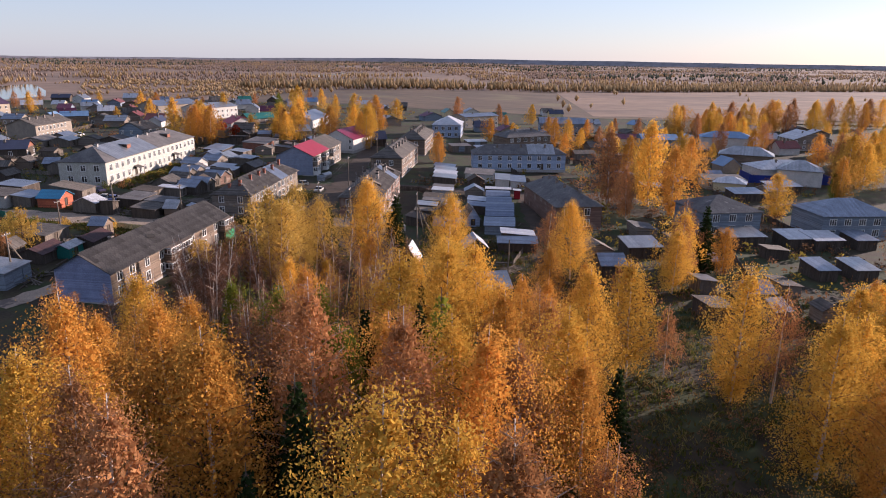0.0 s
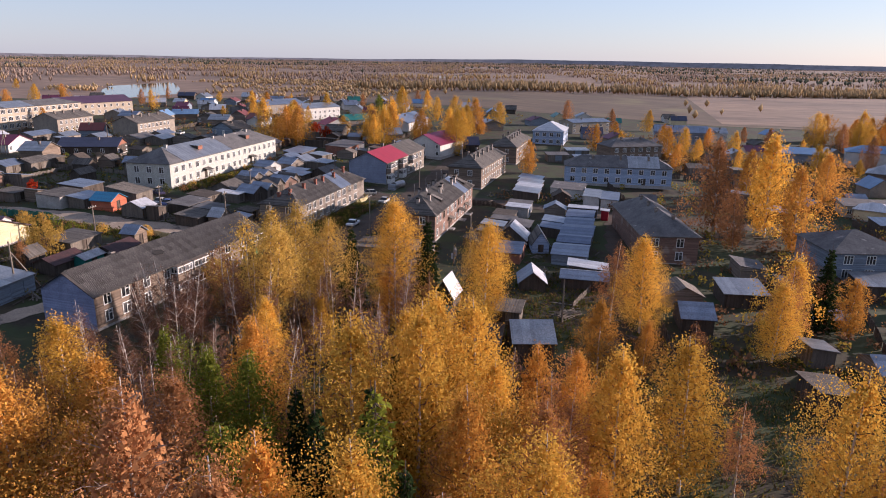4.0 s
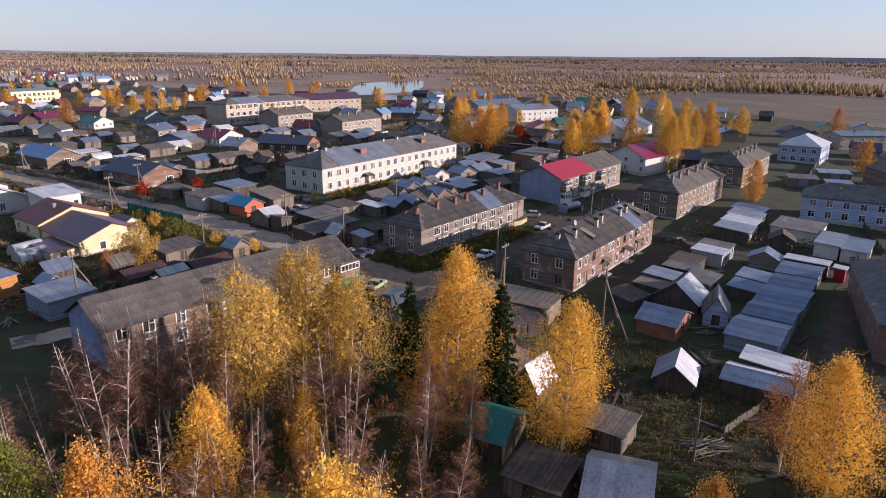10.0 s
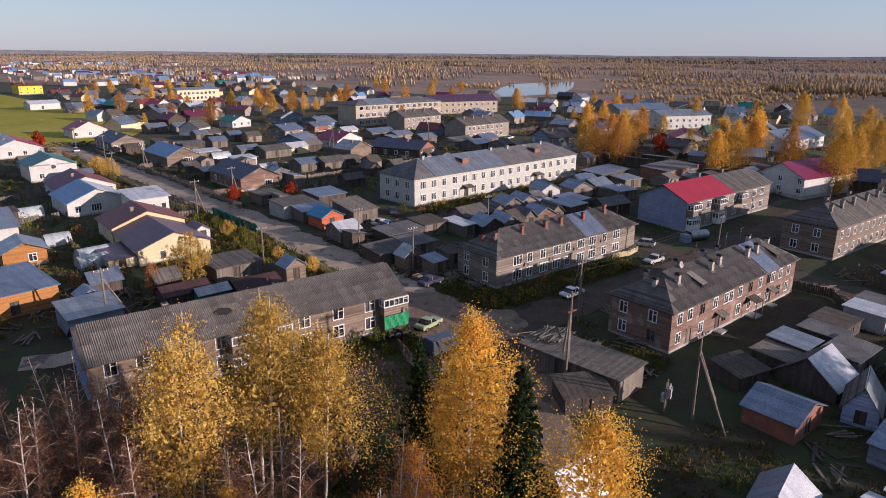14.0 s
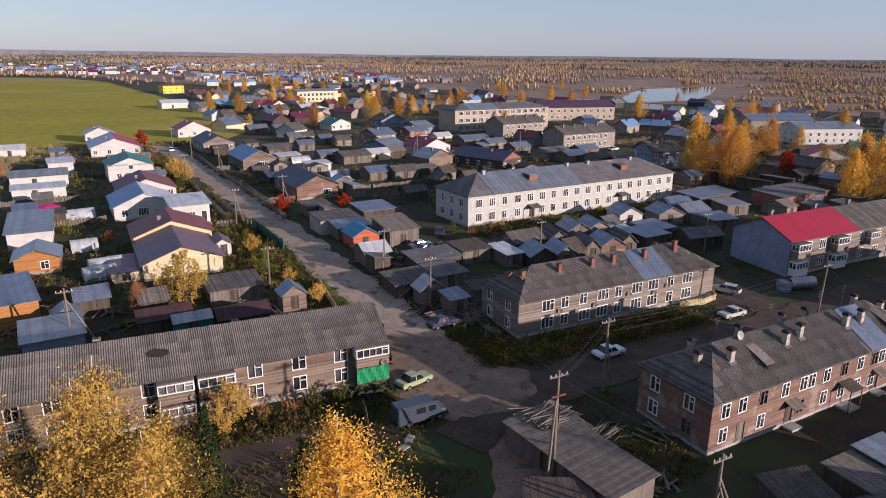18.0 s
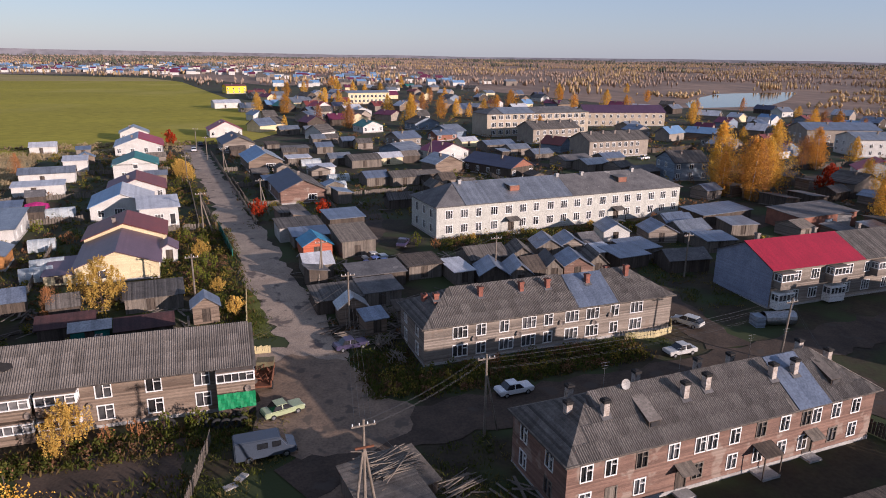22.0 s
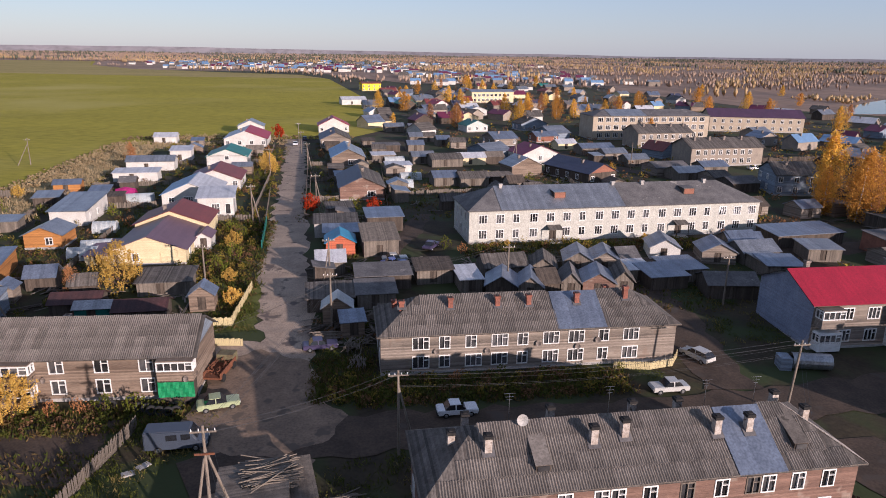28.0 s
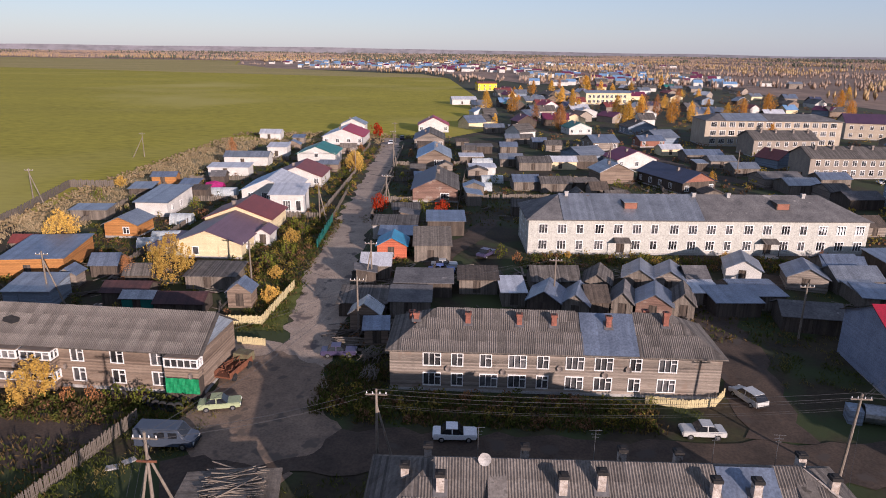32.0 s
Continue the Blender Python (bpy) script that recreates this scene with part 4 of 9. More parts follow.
        for (p, e1, e2, reach), c in zip(tips, cnt):
            ns = max(1, c // 16)
            k = max(1, c // ns)
            for _ in range(ns):
                t0 = r.uniform(0.25, 1.0) ** 0.8
                s0 = p.lerp(e1, t0 * 2) if t0 < 0.5 else e1.lerp(e2, t0 * 2 - 1)
                s0 = s0 + Vector((r.gauss(0, 0.14), r.gauss(0, 0.14), r.gauss(0, 0.10))) * reach
                ln = r.uniform(0.4, 1.5) * (0.5 + 0.3 * reach)
                z = nr.uniform(0, 1, k)
                q3 = np.array(s0)[None, :] + np.stack([nr.normal(0, 0.13, k), nr.normal(0, 0.13, k), 0.25 - z * ln], 1)
                pts.append(q3)
    tagged(part("branchwork", lb, twig, ob), kind="stuff")
    if leaves:
        v = leaf_cloud(np.concatenate(pts), size, seed, 0.6, thin)
        if core:
            v = np.concatenate([v, leaf_cloud(np.array(core), 0.13, seed + 1, 0.8, 0.55)])
        me = cloud_mesh("crown", v, leaf)
        tagged(part("crown", me, None, ob), kind="stuff")
    return ob


def spruce(label, height, radius, seed, needle=NEEDLE, name="spruce_tree", group="spruces", dens=46):
    r = random.Random(seed)
    nr = np.random.RandomState(seed)
    ob = thing(name, 0, 0, 0, label, "tree", group, z=0)
    t = Shape()
    t.tube((0, 0, -0.4), (0, 0, height), 0.014 * height, 0.02, 7)
    part("trunk", t, BARK_DARK, ob, smooth=True)
    pts, lb = [], Shape()
    tiers = int(height * 2.2)
    for i in range(tiers):
        f = 0.08 + 0.9 * i / tiers
        z = f * height
        reach = radius * (1 - f) ** 0.85 + 0.12
        n = 7 if f < 0.8 else 5
        for j in range(n):
            a = j * 6.283 / n + i * 1.1 + r.uniform(-0.25, 0.25)
            rr = reach * r.uniform(0.7, 1.1)
            e = Vector((math.cos(a) * rr, math.sin(a) * rr, z - 0.32 * rr))
            lb.tube((0, 0, z), e, 0.025, 0.008, 3, cap=False)
            k = max(4, int(dens * rr / radius))
            u = nr.uniform(0.1, 1, k)[:, None]
            c = np.array((0, 0, z))[None] * (1 - u) + np.array(e)[None] * u
            pts.append(c + np.stack([nr.normal(0, 0.13, k), nr.normal(0, 0.13, k), nr.uniform(-0.35, 0.05, k)], 1) * (1.2 - u))
    tagged(part("branchwork", lb, BARK_DARK, ob), kind="stuff")
    part("crown", cloud_mesh("crown", leaf_cloud(np.concatenate(pts), 0.19, seed, 0.9, 0.45), needle), None, ob)
    return ob


def stand(protos, x, y, height, seed, lean=0.0):
    """Sets a copy of one of the trees (built 10 m high) at x, y."""
    r = random.Random(seed)
    k = height / 10.0
    ob = protos[seed % len(protos)]
    m = Matrix.Translation((x, y, ground_z(y))) @ Euler((0, radians(lean), r.uniform(0, 6.28))).to_matrix().to_4x4() @ Matrix.Diagonal((k * r.uniform(0.9, 1.1), k * r.uniform(0.9, 1.1), k, 1))
    return copy_thing(ob, m)



def end_cladding(ob, d, h, rise, mat_, label):
    """Boards over the whole left gable wall of a house."""
    s = Shape()
    s.plate([(-0.03, d, -0.3), (-0.03, 0, -0.3), (-0.03, 0, h), (-0.03, d / 2, h + rise - 0.1), (-0.03, d, h)], 0.025)
    part("end_cladding", s, mat_, ob, label)


end_cladding(house_d, 8.6, 4.9, 2.5, mat("lilac_blue_boards", (0.27, 0.30, 0.44), (0.19, 0.21, 0.32), 0.5, 0.85, 0.3, 8, bands=(2, 0.18), band_depth=0.2), "pale blue-grey boarded gable end")
end_cladding(house_e, 11.0, 6.1, 2.6, mat("bluish_white_boards", (0.25, 0.28, 0.36), (0.185, 0.21, 0.28), 0.5, 0.8, 0.2, 8, bands=(2, 0.25), band_depth=0.1), "pale bluish boarded gable end")


# ---- trees near and far ----
PALE_LIMB = mat("pale_limbs", (0.46, 0.37, 0.30), (0.26, 0.19, 0.15), 1.5, 0.9, 0.2, 8.0)
gold_tall = [birch("tall full-crowned golden birch of the wood", 10, 2.3, 19000, LEAF_GOLD, 301 + i, size=0.056, thin=0.5, base=0.10, full=330, twigs=1) for i in range(3)]
amber_tall = [birch("tall full-crowned amber birch of the wood", 10, 2.35, 19000, LEAF_AMBER, 311 + i, size=0.056, thin=0.5, base=0.08, full=340, twigs=1) for i in range(3)]
rust_tall = [birch("tall thinning birch with copper leaves", 10, 2.2, 16000, LEAF_RUST, 321 + i, size=0.05, thin=0.42, base=0.12, full=300, twig=PALE_LIMB) for i in range(3)]
gold = [birch("tall birch with a dense golden crown", 10, 2.3, 11000, LEAF_GOLD, 11 + i, size=0.072, thin=0.5, base=0.14, full=230) for i in range(4)]
amber = [birch("birch with an amber and orange crown", 10, 2.35, 11000, LEAF_AMBER, 31 + i, size=0.072, thin=0.5, base=0.12, full=230) for i in range(3)]
rust = [birch("half-bare birch with russet leaves", 10, 2.05, 6000, LEAF_RUST, 51 + i, thin=0.36, size=0.085, base=0.18) for i in range(3)]
LEAF_TWIG = leaf_mat("red_brown_twig_tips", (0.16, 0.085, 0.055), (0.26, 0.14, 0.09))
bare = [birch("leafless birch clump with white stems and red-brown twigs", 10, 1.7, 5200, LEAF_TWIG, 71 + i, size=0.24, base=0.3, trunks=(3, 4, 2)[i], narrow=0.8, thin=0.045, splay=0.13, twigs=3, twig=PALE_LIMB) for i in range(3)]
gold_near = [birch("tall birch with a hanging golden crown", 10, 2.4, 24000, LEAF_GOLD, 201 + i, thin=0.5, size=0.05, base=0.16, full=340) for i in range(2)]
LEAF_CLUMP = leaf_mat("pale_gold_leaves", (0.52, 0.32, 0.065), (0.74, 0.50, 0.12))
clump = [birch("many-stemmed birch clump with golden leaves", 10, 2.0, 34000, LEAF_CLUMP, 91 + i, size=0.058, trunks=3, base=0.36, thin=0.44, splay=0.08, full=420) for i in range(2)]
green = [birch("young birch with yellow-green leaves", 10, 2.1, 7000, LEAF_GREEN, 101 + i, size=0.09, thin=0.5, base=0.1, full=220) for i in range(2)]
firs = [spruce("dark spruce among the birches", 10, 1.9, 111 + i) for i in range(2)]
larch = [spruce("small yellow-green young larch", 10, 2.6, 121, NEEDLE_LIGHT, "larch_tree", "larches", 36)]
gold_far = [birch("golden roadside birch in the village", 10, 2.5, 5200, LEAF_GOLD, 131 + i, size=0.12, thin=0.5, base=0.1, twigs=0, full=170) for i in range(3)]
amber_far = [birch("amber birch in the village", 10, 2.5, 5200, LEAF_AMBER, 141 + i, size=0.125, thin=0.5, base=0.1, twigs=0, full=170) for i in range(2)]
rust_far = [birch("russet roadside tree in the village", 10, 2.2, 4600, LEAF_RUST, 151 + i, size=0.11, thin=0.5, base=0.12, twigs=1, full=170) for i in range(2)]
rowan = [birch("small rowan with bright red leaves", 10, 3.8, 2200, LEAF_RED, 161, size=0.32, base=0.06, name="rowan_tree", group="rowans", bark=BARK_DARK)]
bush_red = [birch("low shrub with dark russet leaves", 10, 4.5, 1100, LEAF_RUST, 171 + i, size=0.28, base=0.04, name="shrub", group="shrubs", bark=BARK_DARK, twigs=0) for i in range(2)]
bush_green = [birch("low green garden shrub", 10, 4.5, 1100, LEAF_GREEN, 181 + i, size=0.28, base=0.04, name="shrub", group="shrubs", bark=BARK_DARK, twigs=0) for i in range(2)]
bush_gold = [birch("low yellow garden shrub", 10, 4.2, 6500, LEAF_CLUMP, 191, size=0.15, base=0.04, name="shrub", group="shrubs", bark=BARK_DARK, twigs=0)]
PROTOS = gold_tall + amber_tall + rust_tall + gold + gold_near + amber + rust + bare + clump + green + firs + larch + gold_far + amber_far + rust_far + rowan + bush_red + bush_green + bush_gold

stood = []


def tree(kind, x, y, h):
    stood.append((x, y))
    return stand(kind, x, y, h, len(stood))


# birches by the long house and among the huts
tree(gold_near, -35.5, -33.8, 16.6)
tree(gold_near, -36.8, -47.0, 15.5)
tree(gold_near, -29.7, -67.6, 14.0)
tree(rust, -27.0, -63.5, 12.5)
tree(firs, -34.2, -38.3, 14.3)
tree(firs, -35.2, -27.2, 12.0)
tree(firs, -39.7, -15.3, 9.0)
tree(bush_gold, -36.3, -5.3, 5.0)
tree(clump, -49.3, -23.4, 17.6)
tree(clump, -54.0, -23.5, 16.8)
tree(clump, -45.8, -26.2, 15.0)
tree(rust, -54.6, -19.4, 14.0)
tree(bare, -59.4, -16.4, 12.5)
tree(bare, -58.3, -20.4, 13.0)
tree(bare, -56.0, -14.0, 10.5)
tree(bare, -66.5, -13.5, 8.0)
tree(bare, -63.6, -17.6, 12.5)
tree(bare, -61.0, -18.5, 12.0)
tree(bare, -64.1, -19.0, 13.0)
tree(bare, -71.5, -11.7, 9.0)
tree(bare, -50.8, -32.2, 12.0)
tree(bare, -46.5, -37.8, 11.5)
tree(bare, -53.0, -29.5, 11.0)
tree(bare, -58.0, -25.0, 12.5)
tree(amber, -42.5, -35.5, 9.0)
tree(rust, -43.5, -41.0, 9.5)
# the wood
for kind, spots_ in (
        (gold_tall, ((-110.4, -49.0, 20.1), (-111.2, -53.4, 19.0), (-86.3, -61.4, 16.4), (-70.0, -81.8, 16.4), (-84.0, -85.0, 16.5), (-75.1, -50.0, 17.8), (-76.3, -45.1, 17.2), (-103.5, -24.0, 16.5), (-91.0, -51.8, 16.8), (-107.0, -20.0, 15.5))),
        (amber_tall, ((-96.8, -23.6, 18.2), (-103.6, -36.9, 19.6), (-99.6, -54.0, 19.0), (-91.0, -27.5, 16.0), (-83.2, -56.5, 16.5), (-93.0, -47.6, 17.0), (-89.0, -88.0, 16.0))),
        (rust_tall, ((-113.4, -57.0, 20.4), (-99.4, -48.4, 20.1), (-111.8, -34.8, 18.7), (-96.3, -42.3, 20.3), (-87.0, -36.5, 15.5), (-106.5, -29.5, 17.0), (-92.5, -57.5, 15.5), (-78.5, -60.0, 14.0))),
        (gold, ((-65.8, -70.9, 14.8), (-61.5, -28.7, 10.7), (-54.2, -31.6, 8.6), (-68.4, -49.7, 16.6), (-67.6, -53.0, 16.1), (-71.6, -65.2, 15.5), (-64.0, -45.2, 13.0), (-76.5, -17.5, 12.5), (-76.0, -91.0, 14.0), (-81.0, -95.0, 14.0), (-72.0, -55.5, 13.0))),
        (amber, ((-47.3, -62.8, 10.4), (-66.0, -58.2, 12.0), (-72.3, -33.7, 13.5), (-62.0, -61.0, 10.5), (-80.5, -24.5, 12.0), (-88.0, -92.0, 13.5))),
        (rust, ((-69.4, -86.4, 14.3), (-70.5, -60.5, 12.5), (-57.0, -60.6, 8.5), (-82.0, -31.0, 12.5), (-79.5, -54.0, 13.0), (-59.0, -37.0, 9.0), (-65.0, -75.5, 9.5))),
        (larch, ((-84.7, -50.2, 16.3), (-83.5, -41.5, 12.0))),
        (green, ((-74.9, -27.0, 12.0), (-79.5, -37.5, 13.5), (-77.0, -32.5, 12.5), (-89.0, -42.5, 14.0))),
        (firs, ((-84.0, -45.6, 13.6), (-79.0, -47.6, 13.0), (-86.5, -46.8, 12.6), (-80.6, -42.4, 12.6), (-88.8, -53.6, 14.0), (-101.5, -42.0, 15.5), (-97.0, -38.0, 13.5), (-104.5, -46.5, 14.0), (-108.0, -41.0, 13.0), (-100.5, -35.5, 13.0), (-71.0, -46.8, 12.0), (-86.0, -66.0, 11.0))),
        (bare, ((-72.0, -22.0, 11.0), (-78.0, -28.5, 11.5), (-70.0, -27.0, 10.5), (-68.0, -33.0, 11.0), (-85.0, -33.0, 13.0), (-62.0, -34.0, 10.0), (-58.5, -41.0, 9.5), (-53.0, -45.0, 9.0), (-60.5, -53.5, 9.0), (-56.0, -37.5, 10.0)))):
    for x, y, h in spots_:
        tree(kind, x, y, h)
wood = random.Random(21)
tries = 0
while len(stood) < 150 and tries < 6000:
    tries += 1
    x, y = wood.uniform(-112, -62), wood.uniform(-66, -10)
    if x > -72 and y > -40 or (x > -76 and y > -16) or x > -66 or (x < -92 and y > -48):
        continue
    if min((x - a) ** 2 + (y - b) ** 2 for a, b in stood) < 3.9 ** 2:
        continue
    kind = wood.choice([amber, rust, rust, rust, bare, firs] if y > -48 else [gold, amber, rust, rust])
    tree(kind, x, y, wood.uniform(8.5, 13.5))
for i in range(46):
    x, y = wood.uniform(-108, -40), wood.uniform(-64, -9)
    if x > -56 and y > -22:
        continue
    stand(wood.choice([bush_red, bush_red, bush_green]), x, y, wood.uniform(2.0, 4.2), i)
# by the brown house and the lane beyond it
for i, (x, y) in enumerate([(205, -152), (214, -160), (196, -160), (222, -172), (232, -180), (188, -168), (210, -185), (240, -165), (98, -170), (108, -176), (90, -178), (118, -172), (82, -186), (72, -180), (140, -205), (150, -215), (100, -205), (170, -222)]):
    tree([rust_far, gold_far, gold_far, amber_far][i % 4], x, y, 14 + (i * 5) % 5)
tree(rust_far, 34.1, -83.3, 21.0)
tree(gold_far, 39.0, -94.7, 23.0)
tree(amber_far, 27.2, -97.9, 18.0)
tree(rust_far, 22.0, -86.0, 13.0)
tree(amber_far, 83.8, -117.0, 15.0)
tree(rust, -21.0, -88.8, 14.0)
tree(firs, -19.0, -92.6, 13.0)
tree(amber_far, 88.1, -97.4, 14.0)
tree(gold_far, 77.0, -101.0, 15.0)
tree(amber_far, 91.0, -34.0, 10.9)
for i, (x, y) in enumerate([(111.8, 26.8), (119.5, 26.0), (142.4, 31.2), (121.7, 0.9), (133.4, -0.9), (224.0, 35.6), (170.0, 6.3), (186.6, 5.6), (210.3, 0.2), (253.1, 64.5), (214.5, 94.2), (128, 14), (116, -3), (154, 10), (200, 20)]):
    tree([gold_far, amber_far][i % 4 == 3], x, y, 13 + (i * 7) % 5)
for i, (x, y) in enumerate([(105.7, 68.0), (109.2, 61.3), (117.6, 62.4), (173.3, 113.3), (154.5, 80.5), (135.1, 48.9), (128.9, 36.4), (134.8, 33.0), (213.5, 203.5), (235.5, 310.3), (113.5, 178.5), (68.7, 105.4), (72.9, 225.1), (102.8, 264.4), (63.6, 374.0), (66.9, 345.4), (232.4, 362.6)]):
    tree([gold_far, amber_far, gold_far][i % 3], x, y, (17, 14, 15, 12, 13, 9, 9, 10, 12, 12, 9, 4, 13, 12, 11, 11, 12)[i])
for i, (x, y) in enumerate([(150.9, -132.5), (153.2, -147.5), (286.1, -212.3), (200.7, -173.5), (130.9, -186.3), (112.7, -184.7), (124.2, -198.3), (165.5, -170.1), (59.6, -153.2), (30.8, -124.8), (-6.1, -134.0), (123.6, -79.4), (163.9, -60.0), (258.8, -28.5), (151.8, -77.7), (167.0, -84.4), (148.5, -95.8), (196.7, -96.3)]):
    tree([gold_far, rust_far, amber_far][i % 3], x, y, 9 + (i * 5) % 6)
tree(bush_gold, -35.9, 26.7, 7.8)
tree(rust_far, -42.0, 25.5, 4.8)
tree(bush_gold, -61.7, 42.0, 6.5)
tree(rowan, -11.1, 70.1, 4.2)
tree(rowan, 2.0, 69.0, 3.4)
tree(rowan, -28.5, 190.0, 6.0)
tree(rust_far, -66.0, 139.0, 6.0)
tree(bush_gold, -24.5, 117.0, 5.5)
tree(bush_gold, -25.5, 124.0, 5.0)
yard = random.Random(33)
for i, (x, y, h) in enumerate([(-2.5, 70.5, 3.0), (-23.5, 33, 3.0), (-22.0, 39, 3.0), (-23.0, 45, 3.2), (-22.5, 51, 2.6), (-25.0, 55, 2.6), (-21.0, 29, 2.4), (-19.5, 20.5, 2.8), (-21.5, 23, 2.4), (-30.5, -4.8, 1.8), (-28.0, -5.0, 2.2), (-25.0, -5.2, 2.4), (-33.0, -5.0, 1.8), (-44, -6.0, 2.0),
                                (15.5, 38, 2.2), (13.0, 41, 2.6), (24, 41.2, 1.4), (36, 42.0, 1.3), (50, 42.8, 1.4), (66, 43.8, 1.6), (20, -2.6, 1.2), (8, -2.6, 1.4), (27, -2.4, 1.3), (-75.7, 89, 3.0), (-73.4, 75, 3.0), (-64, 72, 2.4), (-50, 70, 2.6), (-44, 60, 2.5), (-50, 33, 2.6), (-30, 100, 3), (-26, 108, 3), (-27, 140, 3.5), (-28, 150, 3.5), (-10, 105, 2.5), (-11, 142, 3), (10, 88, 2), (14, 104, 2.4), (30, 108, 2.2), (44, 100, 2.6), (40, 78, 2.4)]):
    stand([bush_red, bush_green, bush_green, bush_gold][yard.randrange(4) if y > 10 else (1 if i % 3 else 0)], x, y, h, i)


# ---- village houses, sheds and garages ----
WOOD_CORAL = mat("coral_boards", (0.48, 0.13, 0.06), (0.38, 0.10, 0.05), 0.6, 0.8, 0.3, 8.0, bands=(2, 0.15))
BRICK_GREY = mat("grey_brick", (0.31, 0.26, 0.205), (0.22, 0.185, 0.15), 0.6, 0.9, 0.3, 8.0)
METAL_SKYPALE = mat("light_blue_sheet", (0.16, 0.27, 0.42), (0.12, 0.21, 0.34), 0.3, 0.45, 0.1, 6.0, bands=(0, 0.35), band_depth=0.1)


def auto_windows(w, d, h):
    n = max(2, int(w / 3.2))
    step = (w - 2.4) / max(1, n - 1) if n > 1 else 0
    tiers = (0.9,) if h < 4 else (0.9, 3.3)
    out = [("f", 0.7 + step * i, z, 1.0, 1.2, 1) for i in range(n) for z in tiers if 0.7 + step * i + 1.0 < w - 0.3 and z + 1.2 < h]
    m = max(1, int(d / 4))
    return out + [("l", 1.0 + i * (d - 2.0) / m, z, 1.0, 1.2, 1) for i in range(m) for z in tiers if z + 1.2 < h]


few = dict(wins="auto", chims="auto")


def shed(label, x, y, rot, w, d, h, roof, rise, wall, top, back=None):
    """A plank outbuilding with a door; its roof sheets overhang unevenly."""
    w, d = max(w, 1.8), d
    ob = house(label, x, y, rot, w, d, h, roof, rise, wall, top, over=0.3, plinth=0, back=back, name="shed", category="shed", group="village sheds", doors=[("f", w * 0.38, 0.85, min(1.7, h - 0.5), WOOD_DARK)] if w > 2.2 else ())
    return ob


def garage(label, x, y, rot, w, d, h, roof, rise, wall, top):
    """A garage with wide double doors."""
    return house(label, x, y, rot, w, d, h, roof, rise, wall, top, over=0.25, plinth=0, name="garage", category="garage", group="village garages", doors=[("f", w * 0.5 - min(1.1, w * 0.3), min(2.2, w * 0.6), min(1.95, h - 0.45), WOOD_BLUE)])


house("cream village house with a purple-brown gable roof", -40.2, 37.2, 0, 11.2, 13.6, 2.6, "gy", 2.1, CREAM_WALL, METAL_PURPLE, wins=[("f", 3.2, 0.7, 0.9, 1.2, 0), ("r", 2.5, 0.9, 1.0, 1.2, 1), ("r", 6.5, 0.9, 1.0, 1.2, 1)], doors=[("f", 7.4, 2.6, 2.0, CREAM_WALL)])
shed("low lean-to with a purple sheet roof against the cream house", -44.4, 38.0, 0, 4.1, 8.5, 1.5, "mono", 0.3, CREAM_WALL, METAL_PURPLE)
shed("glazed white porch of the cream house", -29.0, 44.0, 0, 2.6, 4.2, 2.2, "gy", 0.8, WHITE_WALL, METAL_PURPLE)
house("rear wing of the cream house with a red-brown sheet roof", -40.4, 51.2, 0, 12.2, 9.6, 2.9, "gy", 2.3, CREAM_WALL, METAL_BROWN, **few)
house("white two-storey house annexe with a pale sheet roof", -32.7, 65.8, 4, 6.7, 6.6, 4.2, "mono", 0.9, WHITE_WALL, METAL_WHITE, wins=[("f", 2.6, 0.9, 1.4, 2.0, 2), ("f", 5.2, 0.9, 0.9, 2.0, 0)])
house("white village house with a pale gable roof", -42.2, 76.5, 2, 11.4, 13, 2.8, "gy", 2.4, WHITE_WALL, METAL_SKYPALE, back=METAL_WHITE, wins=[("f", 1.4, 0.8, 1.0, 1.3, 1), ("f", 4.4, 0.8, 1.8, 1.4, 3), ("r", 3.0, 0.9, 1.0, 1.2, 1)])
house("low house with a dark red gable roof", -40.5, 94.0, 2, 11.8, 12.5, 2.6, "gy", 2.3, WHITE_WALL, METAL_MAROON, back=METAL_BROWN, **few)
house("white house with a teal sheet roof", -41.4, 121.5, 2, 10.6, 12, 3.9, "gy", 2.0, WHITE_WALL, METAL_TEAL, wins=[("f", 4.8, 3.0, 1.0, 1.2, 0), ("f", 2.0, 0.8, 1.0, 1.2, 1), ("r", 2.0, 1.0, 1.2, 1.2, 1)])
house("white house with a pale and crimson gable roof", -44.5, 168.0, 2, 14.2, 19, 2.9, "gy", 2.6, WHITE_WALL, METAL_WHITE, back=METAL_RED, **few)
house("white house at the end of the street", -45.6, 206.9, 3, 9.8, 9, 3.0, "gy", 2.2, WHITE_WALL, METAL_GREY, **few)
shed("long low white outbuilding", -61.1, 105.8, 4, 10.5, 5, 2.3, "mono", 0.4, WHITE_WALL, METAL_WHITE)
shed("white outbuilding with a grey sheet roof", -62.6, 121.8, 4, 12.3, 6, 2.6, "gx", 1.2, WHITE_WALL, METAL_GREY)
shed("tall white outbuilding in the village", -55.0, 138.1, 4, 5.9, 6, 3.2, "mono", 0.6, WHITE_WALL, METAL_WHITE)
shed("small pale-roofed hut in the village", -69.8, 177.8, 4, 7.5, 6, 2.4, "gx", 1.2, WHITE_WALL, METAL_WHITE)
house("white bathhouse with a grey sheet roof", -58.8, 62.2, 0, 6.4, 12.5, 2.9, "mono", 1.0, WHITE_WALL, METAL_GREY, wins=[("r", 2.0, 0.9, 0.9, 1.1, 1), ("r", 6.0, 0.9, 0.9, 1.1, 1)])
